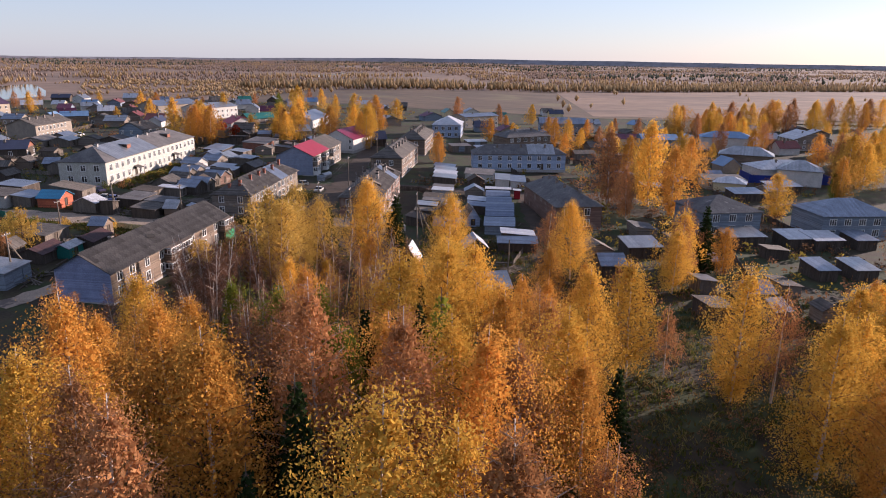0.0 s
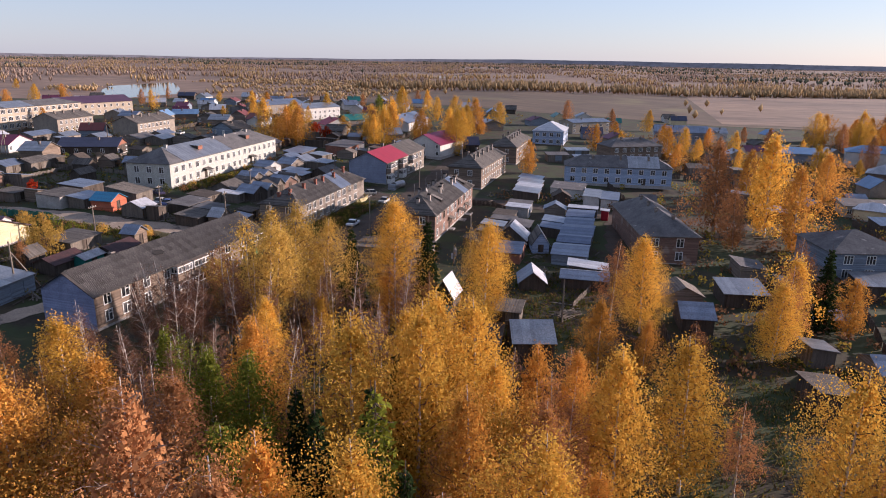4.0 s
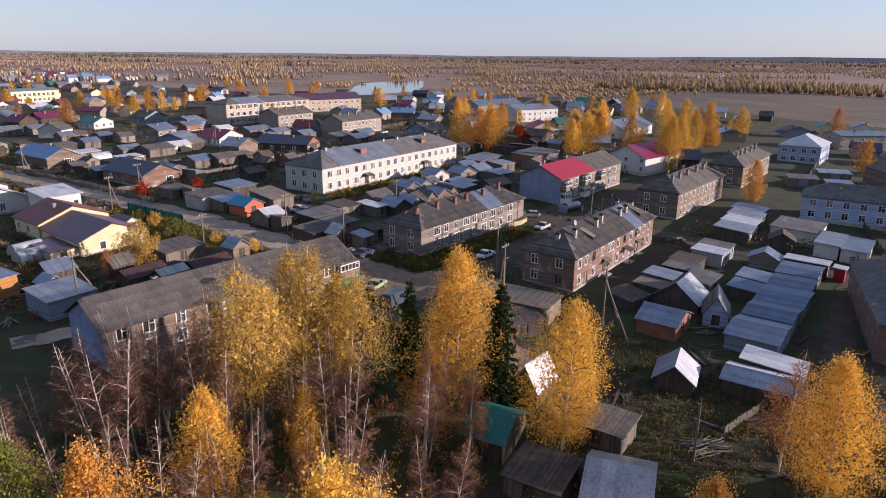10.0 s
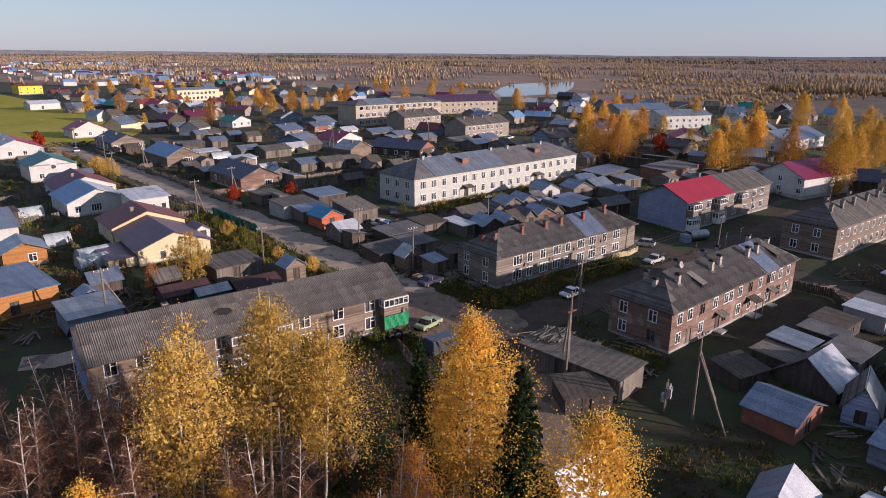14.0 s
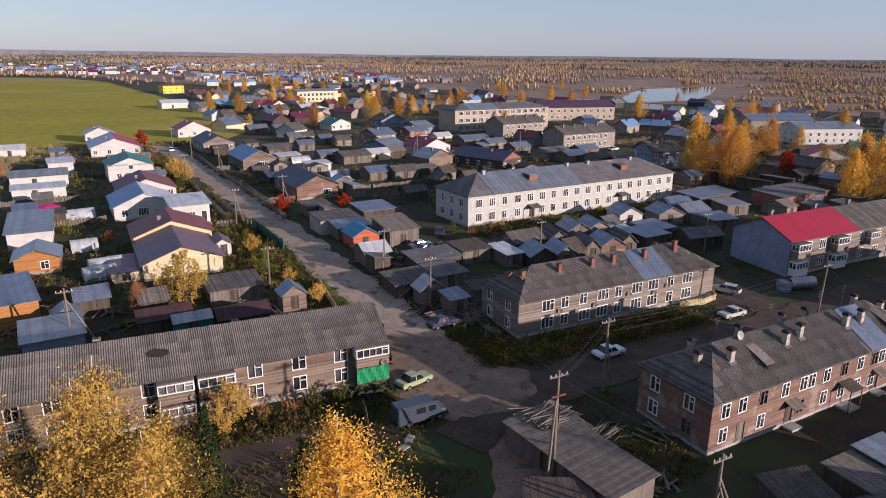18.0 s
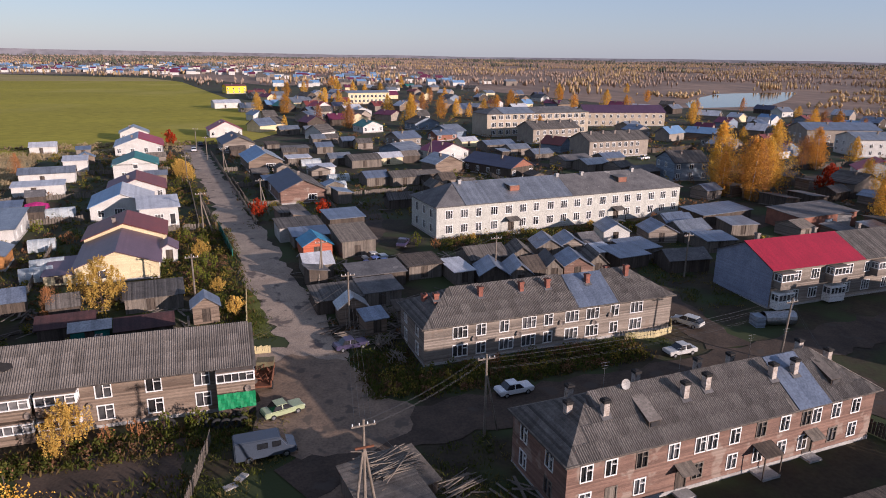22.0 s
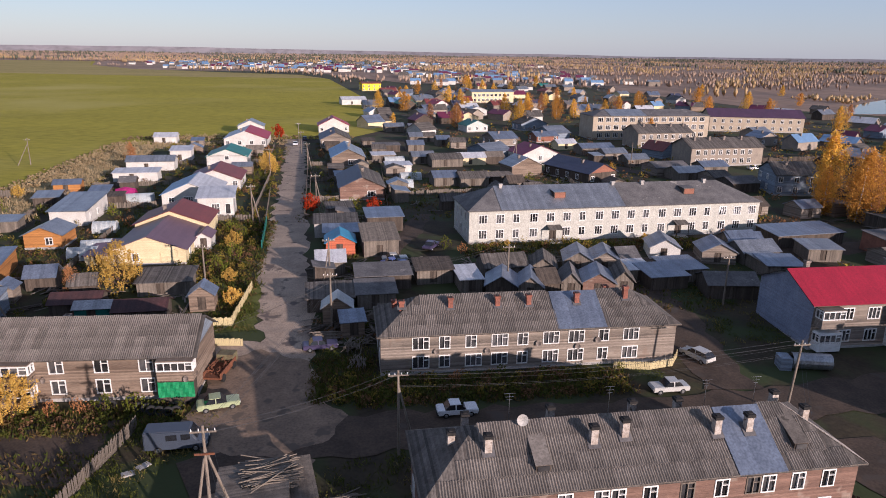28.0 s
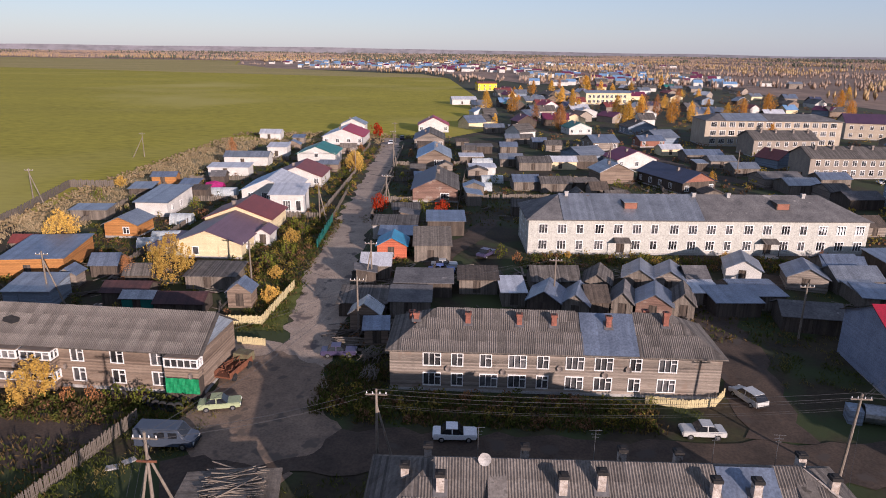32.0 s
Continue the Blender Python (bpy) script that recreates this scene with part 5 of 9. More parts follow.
house("orange log cabin with a grey gable roof", -56.8, 46.8, 0, 5.9, 6.2, 2.5, "gy", 1.3, WOOD_ORANGE, METAL_GREY, wins=[("f", 3.4, 0.8, 1.0, 1.1, 1)])
shed("long orange timber barn with a grey-blue lean-to roof", -62.0, 26.6, 9, 9.2, 11.5, 3.0, "mono", 0.5, WOOD_ORANGE, METAL_BLUE)
garage("blue-grey timber garage in the village", -54.2, 16.1, 4, 6.2, 5.5, 2.6, "mono", 0.7, WOOD_BLUE, METAL_GREY)
shed("tiny plank hut with a rusty roof", -67.5, 37.3, 5, 3.8, 3, 1.9, "gx", 0.9, WOOD_PLANK, METAL_BROWN)
shed("pale plank woodshed in the village", -69.7, 58.1, 5, 6.8, 4, 2.0, "mono", 0.3, WOOD_PLANK, METAL_GREY)
shed("orange plank shed in the village", -69.7, 92.2, 8, 5.6, 4, 2.2, "gx", 0.8, WOOD_ORANGE, METAL_BLUE)
shed("low brown shed in the village", -68.5, 78.7, 8, 4.8, 5, 2.0, "mono", 0.5, WOOD_DARK, METAL_GREY)
shed("weathered plank barn behind the cream house", -33.0, 24.6, 2, 7.2, 5.6, 2.0, "mono", 0.4, WOOD_PLANK, SLATE_OLD)
shed("dark shed with a rusty maroon roof", -42.2, 18.7, 2, 6.1, 4, 1.8, "gx", 0.9, WOOD_DARK, DARK_RUST)
shed("dark garden shed with a rusty maroon roof", -33.4, 15.6, 2, 6.3, 4, 1.8, "gx", 0.9, WOOD_DARK, DARK_RUST)
shed("teal painted garden hut", -38.4, 16.7, 2, 4.2, 2.6, 1.9, "gx", 0.6, METAL_TEAL, METAL_GREY)
shed("small orange shed with a bright blue roof", -7.2, 39.0, 2, 4.8, 5, 2.3, "gy", 1.3, WOOD_CORAL, METAL_SKY)
garage("grey block garage with a flat slate roof", -9.5, 49.7, 2, 7.8, 6, 2.6, "mono", 0.4, CONCRETE, SLATE_OLD)
shed("low shed with a pale blue sheet roof", -7.7, 45.3, 2, 6.2, 4, 2.1, "mono", 0.5, WOOD_PLANK, METAL_BLUE)
shed("tumbledown plank barn with a sagging roof", -1.0, 37.8, 4, 5.8, 7, 2.8, "mono", 1.2, WOOD_PLANK, WOOD_PLANK)
shed("plank barn with a blue-grey sheet roof", 0.1, 52.8, 4, 6.7, 6, 2.8, "mono", 0.5, WOOD_DARK, METAL_BLUE)
house("brown timber house with a slate-blue gable roof", -5.1, 80.3, 2, 10.0, 17.5, 3.0, "gy", 2.3, WOOD_RED, METAL_NAVY, back=SLATE_OLD, wins=[("f", 6.2, 0.8, 1.8, 1.2, 2), ("l", 3.0, 0.9, 1.0, 1.2, 1)], chims=[(5.6, 8.0, 1.0)])
house("brown timber house with a pale blue gable roof", -7.6, 124.5, 3, 9.4, 17, 3.0, "gy", 2.3, WOOD_BROWN, METAL_SKYPALE, back=METAL_GREY, wins=[("f", 4.8, 0.8, 2.4, 1.4, 3)], chims=[(5.4, 8.0, 1.0)])
house("grey timber house with a slate gable roof", -12.0, 164.5, 3, 10.2, 17, 3.0, "gy", 2.3, WOOD_GREY, METAL_NAVY, back=SLATE_OLD, **few)
house("white house with a crimson gable roof", -14.2, 209.0, 4, 12.2, 11, 3.0, "gy", 3.0, WHITE_WALL, METAL_RED, **few)
shed("low weathered shed in the gardens under a pale sheet roof", 4.3, 132.0, 6, 6.9, 4, 2.3, "mono", 0.4, WOOD_PLANK, METAL_WHITE)
shed("low weathered shed in the gardens under a pale sheet roof", 7.4, 113.1, 6, 6.9, 4, 2.3, "mono", 0.4, WHITE_WALL, METAL_WHITE)
shed("low weathered shed in the gardens under a zinc roof", 16.1, 129.0, 6, 6.6, 5, 2.3, "gx", 1.2, WOOD_PLANK, METAL_GREY)
shed("low weathered shed in the gardens under a slate roof", 21.2, 122.9, 6, 9.2, 8, 2.3, "gx", 1.2, WOOD_PLANK, SLATE_OLD)
shed("low weathered shed in the gardens under a pale sheet roof", 29.5, 125.7, 6, 8.3, 5, 2.3, "gx", 1.2, CREAM_WALL, METAL_WHITE)
shed("low weathered shed in the gardens under a grey board roof", 37.6, 127.3, 6, 6.1, 5, 2.3, "gx", 1.2, WOOD_DARK, WOOD_PLANK)
shed("low weathered shed in the gardens under a blue-grey sheet roof", 18.1, 94.4, 6, 6.2, 6, 2.3, "gx", 1.2, WOOD_PLANK, METAL_BLUE)
shed("low weathered shed in the gardens under a slate roof", 24.5, 92.8, 6, 7.3, 6, 2.3, "gx", 1.2, WOOD_PLANK, SLATE_OLD)
shed("low weathered shed in the gardens under a grey board roof", 32.6, 94.7, 6, 6.0, 4, 2.3, "mono", 0.4, WOOD_DARK, WOOD_PLANK)
shed("low weathered shed in the gardens under a zinc roof", 19.8, 177.1, 6, 4.8, 5, 2.3, "gx", 1.2, WOOD_PLANK, METAL_GREY)
shed("low weathered shed in the gardens under a slate roof", 24.6, 177.8, 6, 5.0, 5, 2.3, "gx", 1.2, WOOD_GREY, SLATE_OLD)
shed("low weathered shed in the gardens under a blue-grey sheet roof", 28.7, 167.7, 6, 4.8, 5, 2.3, "gx", 1.2, WOOD_PLANK, METAL_BLUE)
shed("low weathered shed in the gardens under a zinc roof", 22.5, 208.0, 6, 6.7, 5, 2.3, "gx", 1.2, WOOD_GREY, METAL_GREY)
shed("low weathered shed in the gardens under a zinc roof", 12.8, 210.5, 6, 7.9, 6, 2.3, "gx", 1.2, WOOD_PLANK, METAL_GREY)
shed("low weathered shed in the gardens under a slate roof", 32.5, 161.0, 6, 5.5, 5, 2.3, "gx", 1.2, WOOD_GREY, SLATE_OLD)
shed("low weathered shed in the gardens under a blue-grey sheet roof", 17.1, 154.8, 6, 5.5, 5, 2.3, "gx", 1.2, WOOD_PLANK, METAL_BLUE)
shed("low weathered shed in the gardens under a black felt roof", 5.8, 153.4, 6, 8.6, 4, 2.3, "mono", 0.4, WOOD_DARK, FELT)
shed("low weathered shed in the gardens under a blue-grey sheet roof", 73.9, 143.8, 6, 11.5, 7, 2.3, "gx", 1.2, WOOD_PLANK, METAL_BLUE)
shed("low weathered shed in the gardens under a zinc roof", 77.4, 132.4, 6, 7.6, 6, 2.3, "gx", 1.2, WOOD_GREY, METAL_GREY)
shed("low weathered shed in the gardens under a zinc roof", 79.6, 119.9, 6, 7.0, 6, 2.3, "gx", 1.2, WOOD_PLANK, METAL_GREY)
shed("low weathered shed in the gardens under a black felt roof", 81.3, 104.3, 6, 10.2, 8, 2.3, "gx", 1.2, WOOD_GREY, FELT)
shed("low weathered shed in the gardens under a zinc roof", 83.9, 96.6, 6, 8.2, 7, 2.3, "gx", 1.2, WOOD_PLANK, METAL_GREY)
shed("low weathered shed in the gardens under a slate roof", 90.2, 89.9, 6, 5.1, 7, 2.3, "gx", 1.2, WOOD_GREY, SLATE_OLD)
shed("low weathered shed in the gardens under a black felt roof", 90.3, 81.4, 6, 7.8, 7, 2.3, "gx", 1.2, WOOD_DARK, FELT)
shed("low weathered shed in the gardens under a blue-grey sheet roof", 95.9, 105.6, 6, 7.9, 6, 2.3, "gx", 1.2, WOOD_PLANK, METAL_BLUE)
shed("low weathered shed in the gardens under a zinc roof", 71.9, 127.7, 6, 3.1, 4, 2.3, "mono", 0.4, WOOD_DARK, METAL_GREY)
house("white house with a green roof", 46.7, 208.9, 15, 9.7, 9, 2.8, "gy", 2.0, WHITE_WALL, METAL_TEAL, **few)
house("grey timber house with a pale blue roof", 48.9, 165.0, 15, 9.2, 10, 2.8, "gx", 2.0, WOOD_GREY, METAL_BLUE, **few)
house("blue-grey gabled timber house", 71.0, 213.1, 12, 12.5, 9, 3.0, "gy", 2.6, WOOD_BLUE, SLATE_OLD, **few)
house("small red brick house", 67.3, 175.5, 12, 9.0, 7, 2.4, "gx", 1.4, BRICK_RED, METAL_BLUE, **few)
shed("cream hut with a pale roof", 69.6, 156.3, 12, 7.2, 5, 2.2, "gx", 1.2, CREAM_WALL, METAL_WHITE)
house("white house with a crimson roof beside a pole", 49.5, 128.1, 14, 12.2, 10, 2.8, "gy", 2.4, WHITE_WALL, METAL_BERRY, **few)
house("dark timber house with a navy roof and brick end", 57.8, 93.5, 22, 9.5, 18, 3.0, "gy", 2.2, WOOD_DARK, METAL_NAVY, gable=BRICK_RED, **few)
house("grey brick two-storey apartment house with a slate roof", 99.1, 157.4, 6, 21.5, 11, 5.6, "gx", 2.4, BRICK_GREY, SLATE_OLD, wins=brick_block_windows(22, 7, 0.9, 3.5), chims=[(4, 4, 1.2), (9, 4, 1.2), (15, 4, 1.2), (20, 4, 1.2)])
house("grey brick two-storey apartment house", 99.2, 119.4, 4, 24.4, 11, 5.6, "gx", 2.4, BRICK_GREY, SLATE_OLD, wins=brick_block_windows(22, 8, 0.9, 3.5), chims=[(3, 4, 1.2), (8, 4, 1.2), (13, 4, 1.2), (19, 4, 1.2)])
house("three-storey pale brick school with a low hipped roof", 91.5, 182.5, 2, 49.0, 14.0, 9.2, "hip", 2.0, BRICK, FELT, wins=[("f", 2 + 3.3 * i, 1.0 + 3.0 * j, 2.0, 1.6, 2) for i in range(14) for j in range(3)], name="school", category="school", patches=[(7, 22, 0.0, 0.98, METAL_GREY)])
house("long pale brick building with a purple roof", 156, 211, -14, 40, 14, 6.5, "gx", 3.0, BRICK, METAL_PLUM, wins=brick_block_windows(40, 11, 1.0, 4.0))
house("cream two-storey school building", 78.8, 371.1, 10, 29.7, 12, 7.2, "gx", 1.2, CREAM_WALL, METAL_GREY, wins=brick_block_windows(28, 9, 1.2, 4.2, 1.6, 1.6))
house("bright yellow building at the edge of the field", 11.2, 500.7, 12, 15.9, 12, 6.0, "gx", 1.2, YELLOW_WALL, METAL_BROWN, **few)
shed("long pale shed at the edge of the field", -5.2, 352.6, 12, 15.3, 8, 3.2, "gx", 1.6, WHITE_WALL, METAL_WHITE)
house("white house with a red gable roof by the far street", 44.8, 304.3, 20, 10.9, 10, 3.4, "gy", 3.0, WHITE_WALL, METAL_RED, **few)
house("yellow house with a grey roof", 39.2, 343.8, 20, 13.1, 11, 3.6, "gx", 2.6, CREAM_WALL, METAL_GREY, **few)
house("large house with a white gable and a crimson roof", 104.7, 11.6, -99, 12.7, 20, 4.6, "gy", 3.2, WHITE_WALL, METAL_BERRY, **few)
house("house with a blue sheet roof", 168.2, 32.9, 0, 30.6, 14, 4, "gx", 3, WHITE_WALL, METAL_BLUE, **few)
house("white gabled house with a crimson roof", 152.2, 65.2, -40, 11.8, 9, 2.8, "gy", 2.6, WHITE_WALL, METAL_RED, **few)
house("teal-roofed house in the village", 176.1, 66.0, -40, 14.8, 9, 2.8, "gx", 2.2, WOOD_GREY, METAL_TEAL, **few)
house("long two-storey building with a blue roof", 196.8, 121.9, -20, 28.3, 14, 6.5, "gx", 2.2, BRICK_GREY, METAL_BLUE, **few)
house("white two-storey building in the village", 190.8, 95.6, -20, 25.7, 14, 6.0, "gx", 2.0, WHITE_WALL, METAL_GREY, **few)
garage("row of grey block garages", 92.2, 31.7, -30, 10.4, 7, 2.8, "mono", 0.3, CONCRETE, FELT)
house("blue-grey two-storey house with a slate roof", 98.9, 77.7, -10, 10.0, 10, 5.2, "gx", 2.4, WOOD_BLUE, SLATE_OLD, **few)
house("pale blue two-storey office with a pale hipped roof", 168, -36.5, 0, 19, 13, 6.0, "hip", 3.2, PALE_BLUE, METAL_WHITE, wins=row("l", 1.2, 3.0, 4, 0.9, 1.4, 1.4, 1) + row("l", 1.2, 3.0, 4, 3.7, 1.4, 1.4, 1) + brick_block_windows(19, 5, 0.9, 3.7, 1.4, 1.4))
house("dark two-storey timber house with a slate roof", 134, -57.5, -59, 21, 11, 5.4, "hip", 2.6, WOOD_BROWN, FELT, wins=brick_block_windows(21, 6, 0.9, 3.4, 1.4, 1.4, 1.6, 2), chims=[(6, 4, 1.2), (14, 4, 1.2)])
house("pale public building with a flat porch", 217.4, -35.9, -50, 22.3, 12, 5.5, "gx", 1.2, BRICK, METAL_BLUE, **few)
house("long two-storey building with a grey roof", 199.1, -74.1, -89, 22.6, 13, 6.2, "gx", 2.4, WOOD_BLUE, METAL_BLUE, **few)


house("white house above a dark blue painted base", 87.0, -140.8, -83, 19.8, 13, 4.4, "hip", 2.2, WHITE_WALL, METAL_WHITE, **few)
house("tall barn with a pale gable roof", 178.5, -188.0, -86, 17.1, 16, 5.0, "gy", 3.2, WOOD_GREY, METAL_WHITE, **few)
house("low pale brick block with a flat roof", 70.7, -118.8, -91, 11.9, 9, 3.0, "mono", 0.3, BRICK, FELT, **few)
house("grey-blue two-storey house with a pale hipped roof", 10.9, -127.0, -81, 16.3, 12, 5.6, "hip", 2.8, WOOD_BLUE, METAL_BLUE, wins=brick_block_windows(15, 4, 0.9, 3.4, 1.5, 1.4, 1.6, 2))
house("long blue-roofed building in the village", 166.2, -118.0, -91, 15.7, 16, 4.5, "gx", 1.6, WOOD_BLUE, METAL_SKYPALE, **few)
shed("long low log garage with a plank roof", -14.2, -19.2, -85, 13.0, 5, 2.3, "mono", 0.3, WOOD_PLANK, WOOD_PLANK)
shed("dark plank lean-to in the village", -19.4, -30.4, -30, 5.0, 4, 2.0, "mono", 0.4, WOOD_DARK, WOOD_DARK)
# the yard of garages and huts beside the reddish house
SHED_TIN = METAL_DARKBLUE
for lab, x, y, w, d, h, rise, wall, top in (
        ("blue garage with a pitched steel roof ending its row", -3.0, -58.4, 8.0, 6.2, 2.2, 0.8, WOOD_BLUE, METAL_BLUE),
        ("garage in a close row under a dark blue steel roof", 5.2, -58.3, 6.0, 6.0, 2.4, 0.5, WOOD_PLANK, SHED_TIN),
        ("wide garage in a close row under a dark blue steel roof", 11.5, -58.4, 9.0, 6.2, 2.3, 0.5, WOOD_PLANK, SHED_TIN),
        ("garage in a close row under a dark blue steel roof", 20.8, -57.9, 6.6, 5.8, 2.3, 0.3, WOOD_DARK, SHED_TIN),
        ("garage in a close row under a dark blue steel roof", 27.7, -57.6, 7.2, 5.8, 2.4, 0.3, WOOD_DARK, SHED_TIN)):
    garage(lab, x, y, 0, w, d, h, "gy", rise, wall, top)
for lab, x, y, w, d, h, rise, wall, top in (
        ("open canopy with a pale flat sheet roof", 36.4, -58.0, 3.0, 6.6, 2.5, 0.1, WOOD_DARK, METAL_WHITE),
        ("low garage behind the row under a dark blue sheet", 15.4, -51.8, 4.8, 4.2, 2.0, 0.3, WOOD_DARK, SHED_TIN),
        ("low garage behind the row under a blue-grey sheet", 21.0, -51.6, 5.2, 4.2, 2.1, 0.3, WOOD_DARK, METAL_BLUE),
        ("grey block garage with a pale flat roof", 29.5, -42.9, 4.2, 5.2, 2.5, 0.2, CONCRETE, METAL_WHITE),
        ("grey block garage with a felt roof", 34.4, -42.6, 4.0, 5.2, 2.4, 0.2, CONCRETE, FELT),
        ("long pale garage with a brownish flat roof", 57.8, -53.2, 10.8, 8.6, 2.5, 0.3, WHITE_WALL, FELT),
        ("white brick garage under a grey sheet", 50.2, -57.8, 10.6, 4.0, 2.6, 0.2, WHITE_WALL, METAL_GREY),
        ("white brick garage under a blue-grey sheet", 49.8, -62.4, 11.0, 4.2, 2.4, 0.2, WHITE_WALL, METAL_BLUE),
        ("long low garage with a pale ribbed roof", 48.8, -42.4, 6.4, 6.4, 2.3, 0.5, WOOD_DARK, METAL_GREY),
        ("long low garage with a pale ribbed roof", 55.4, -42.0, 6.4, 6.4, 2.3, 0.5, WOOD_DARK, METAL_WHITE),
        ("long low garage with a pale ribbed roof", 62.0, -41.4, 6.4, 6.4, 2.3, 0.5, WOOD_DARK, METAL_GREY),
        ("long low garage with a blue-grey roof", 68.6, -40.6, 6.4, 6.4, 2.3, 0.5, WOOD_DARK, METAL_BLUE)):
    garage(lab, x, y, 0, w, d, h, "mono", rise, wall, top)
shed("brick hut with a bright blue-grey pitched roof", -5.8, -46.9, 0, 6.2, 5.2, 2.1, "gy", 1.3, BRICK_RED, METAL_BLUE)
# front slope white, rear slope slate: sunlight on the front put into the colour
shed("dark hut with a steep roof, its sunlit slope coloured white", 5.7, -46.2, 0, 5.6, 6.6, 1.5, "gx", 2.6, WOOD_DARK, METAL_WHITE, SLATE_OLD)
# lighter zinc on the right slope stands in for the sun falling there
shed("steep gabled hut with a pale blue door wall", 2.4, -47.9, -75, 3.2, 5.5, 1.9, "gy", 2.4, PALE_BLUE, SLATE_OLD, METAL_GREY)
shed("plank shed with an open slatted roof", 7.2, -40.5, 0, 4.2, 4.4, 1.9, "mono", 0.2, WOOD_DARK, WOOD_PLANK)
shed("plank shed with a zinc sheet roof behind the slatted one", 11.5, -40.4, 0, 4.2, 4.4, 2.2, "mono", 0.3, WOOD_DARK, METAL_GREY)
shed("dark flat-roofed plank shed", 18.4, -41.6, 0, 3.6, 5.0, 2.0, "mono", 0.2, WOOD_DARK, FELT)
shed("dark plank shed with a flat board roof", 22.6, -40.6, 0, 5.4, 4.4, 2.0, "mono", 0.2, WOOD_DARK, WOOD_DARK)
shed("weathered plank shed with a felt roof", 13.4, -45.4, 0, 6.4, 4.0, 2.1, "mono", 0.3, WOOD_PLANK, FELT)
shed("shed with a ribbed blue-grey roof", -14.8, -62.6, 3, 4.9, 7.4, 2.0, "gy", 0.7, WOOD_DARK, METAL_BLUE, METAL_WHITE)
shed("lower shed with a pale ribbed roof", -9.7, -62.3, 3, 4.0, 6.4, 2.2, "mono", 0.5, WOOD_DARK, METAL_WHITE)
# pale front and blue-grey rear sheets carry the lit and shaded sides as colour
shed("tumbledown hut with crossed sheet roofs, the sunlit slope coloured pale", -18.5, -53.2, 12, 5.0, 4.2, 1.6, "gx", 1.7, WOOD_DARK, METAL_WHITE, METAL_BLUE)
shed("collapsing dark shed beside the reddish house", -0.4, -38.6, -12, 4.6, 3.8, 1.7, "mono", 0.5, WOOD_DARK, WOOD_DARK)
shed("narrow red metal cabinet", 36.6, -60.6, 0, 2.0, 1.6, 2.3, "mono", 0.1, METAL_RED, METAL_WHITE)
shed("shed with a corrugated zinc roof and a stove pipe", -44.5, -52.6, -73, 5.0, 7, 2.2, "gx", 1.6, WOOD_DARK, METAL_GREY)
shed("bathhouse with a dark green roof", -43.1, -40.1, -81, 3.8, 6, 2.2, "gx", 1.4, WOOD_DARK, METAL_TEAL)
shed("small hut with a bright white roof", -31.7, -38.4, -92, 3.0, 4, 2.0, "gy", 2.4, WOOD_DARK, METAL_WHITE)
shed("low plank shed with a dark board roof", -45.5, -46.0, -85, 4.8, 4.5, 1.9, "mono", 0.5, WOOD_PLANK, WOOD_DARK)
shed("plank shed with a flat board roof", -34.2, -46.8, -89, 4.7, 4, 1.9, "mono", 0.3, WOOD_PLANK, WOOD_PLANK)
shed("old plank barn with a steep board roof", -46.2, -22.5, -66, 4.3, 5, 2.0, "gx", 2.0, WOOD_PLANK, WOOD_PLANK)
garage("low garage under a black felt roof", 119.2, -36.3, -70, 7.6, 5.5, 2.4, "mono", 0.4, WOOD_PLANK, FELT)
garage("low garage under a zinc roof", 136.1, -41.5, -70, 8.3, 5.5, 2.4, "mono", 0.4, WOOD_PLANK, METAL_GREY)
garage("low garage under a blue-grey sheet roof", 118.5, -46.2, -70, 6.3, 5.5, 2.4, "mono", 0.4, WOOD_PLANK, METAL_BLUE)
shed("low plank shed in the far gardens under a zinc roof", -44.5, -96.3, -70, 2.6, 5, 2.2, "gx", 1.2, WOOD_PLANK, METAL_GREY)
shed("low plank shed in the far gardens under a dark board roof", -42.9, -109.4, -70, 4.2, 5, 2.2, "gx", 1.2, WOOD_PLANK, WOOD_DARK)
shed("low plank shed in the far gardens under a zinc roof", -46.5, -111.2, -70, 0.8, 5, 2.2, "gx", 1.2, WOOD_PLANK, METAL_GREY)
shed("garden shed under a pale sheet roof", 2.1, -116.5, -80, 6.2, 6, 2.2, "mono", 0.6, WOOD_DARK, METAL_WHITE)
shed("garden shed under a blue-grey sheet roof", 3.1, -131.0, -80, 4.5, 6, 2.2, "mono", 0.6, WOOD_DARK, METAL_BLUE)
shed("garden shed under a zinc roof", 0.5, -103.8, -80, 8.0, 6, 2.2, "mono", 0.6, WOOD_DARK, METAL_GREY)
shed("garden shed under a pale sheet roof", 1.6, -122.0, -80, 6.1, 6, 2.2, "mono", 0.6, WOOD_DARK, METAL_WHITE)
shed("garden shed under a blue-grey sheet roof", -20.5, -112.9, -80, 3.7, 6, 2.2, "mono", 0.6, WOOD_DARK, METAL_BLUE)
shed("garden shed under a zinc roof", -19.4, -120.0, -80, 4.2, 6, 2.2, "mono", 0.6, WOOD_DARK, METAL_GREY)
shed("garden shed under a pale sheet roof", 66.5, -136.8, -80, 9.7, 6, 2.2, "mono", 0.6, WOOD_DARK, METAL_WHITE)
shed("garden shed under a blue-grey sheet roof", 52.6, -121.8, -80, 8.7, 6, 2.2, "mono", 0.6, WOOD_DARK, METAL_BLUE)
shed("garden shed under a zinc roof", -13.7, -80.4, -80, 6.6, 6, 2.2, "mono", 0.6, WOOD_DARK, METAL_GREY)
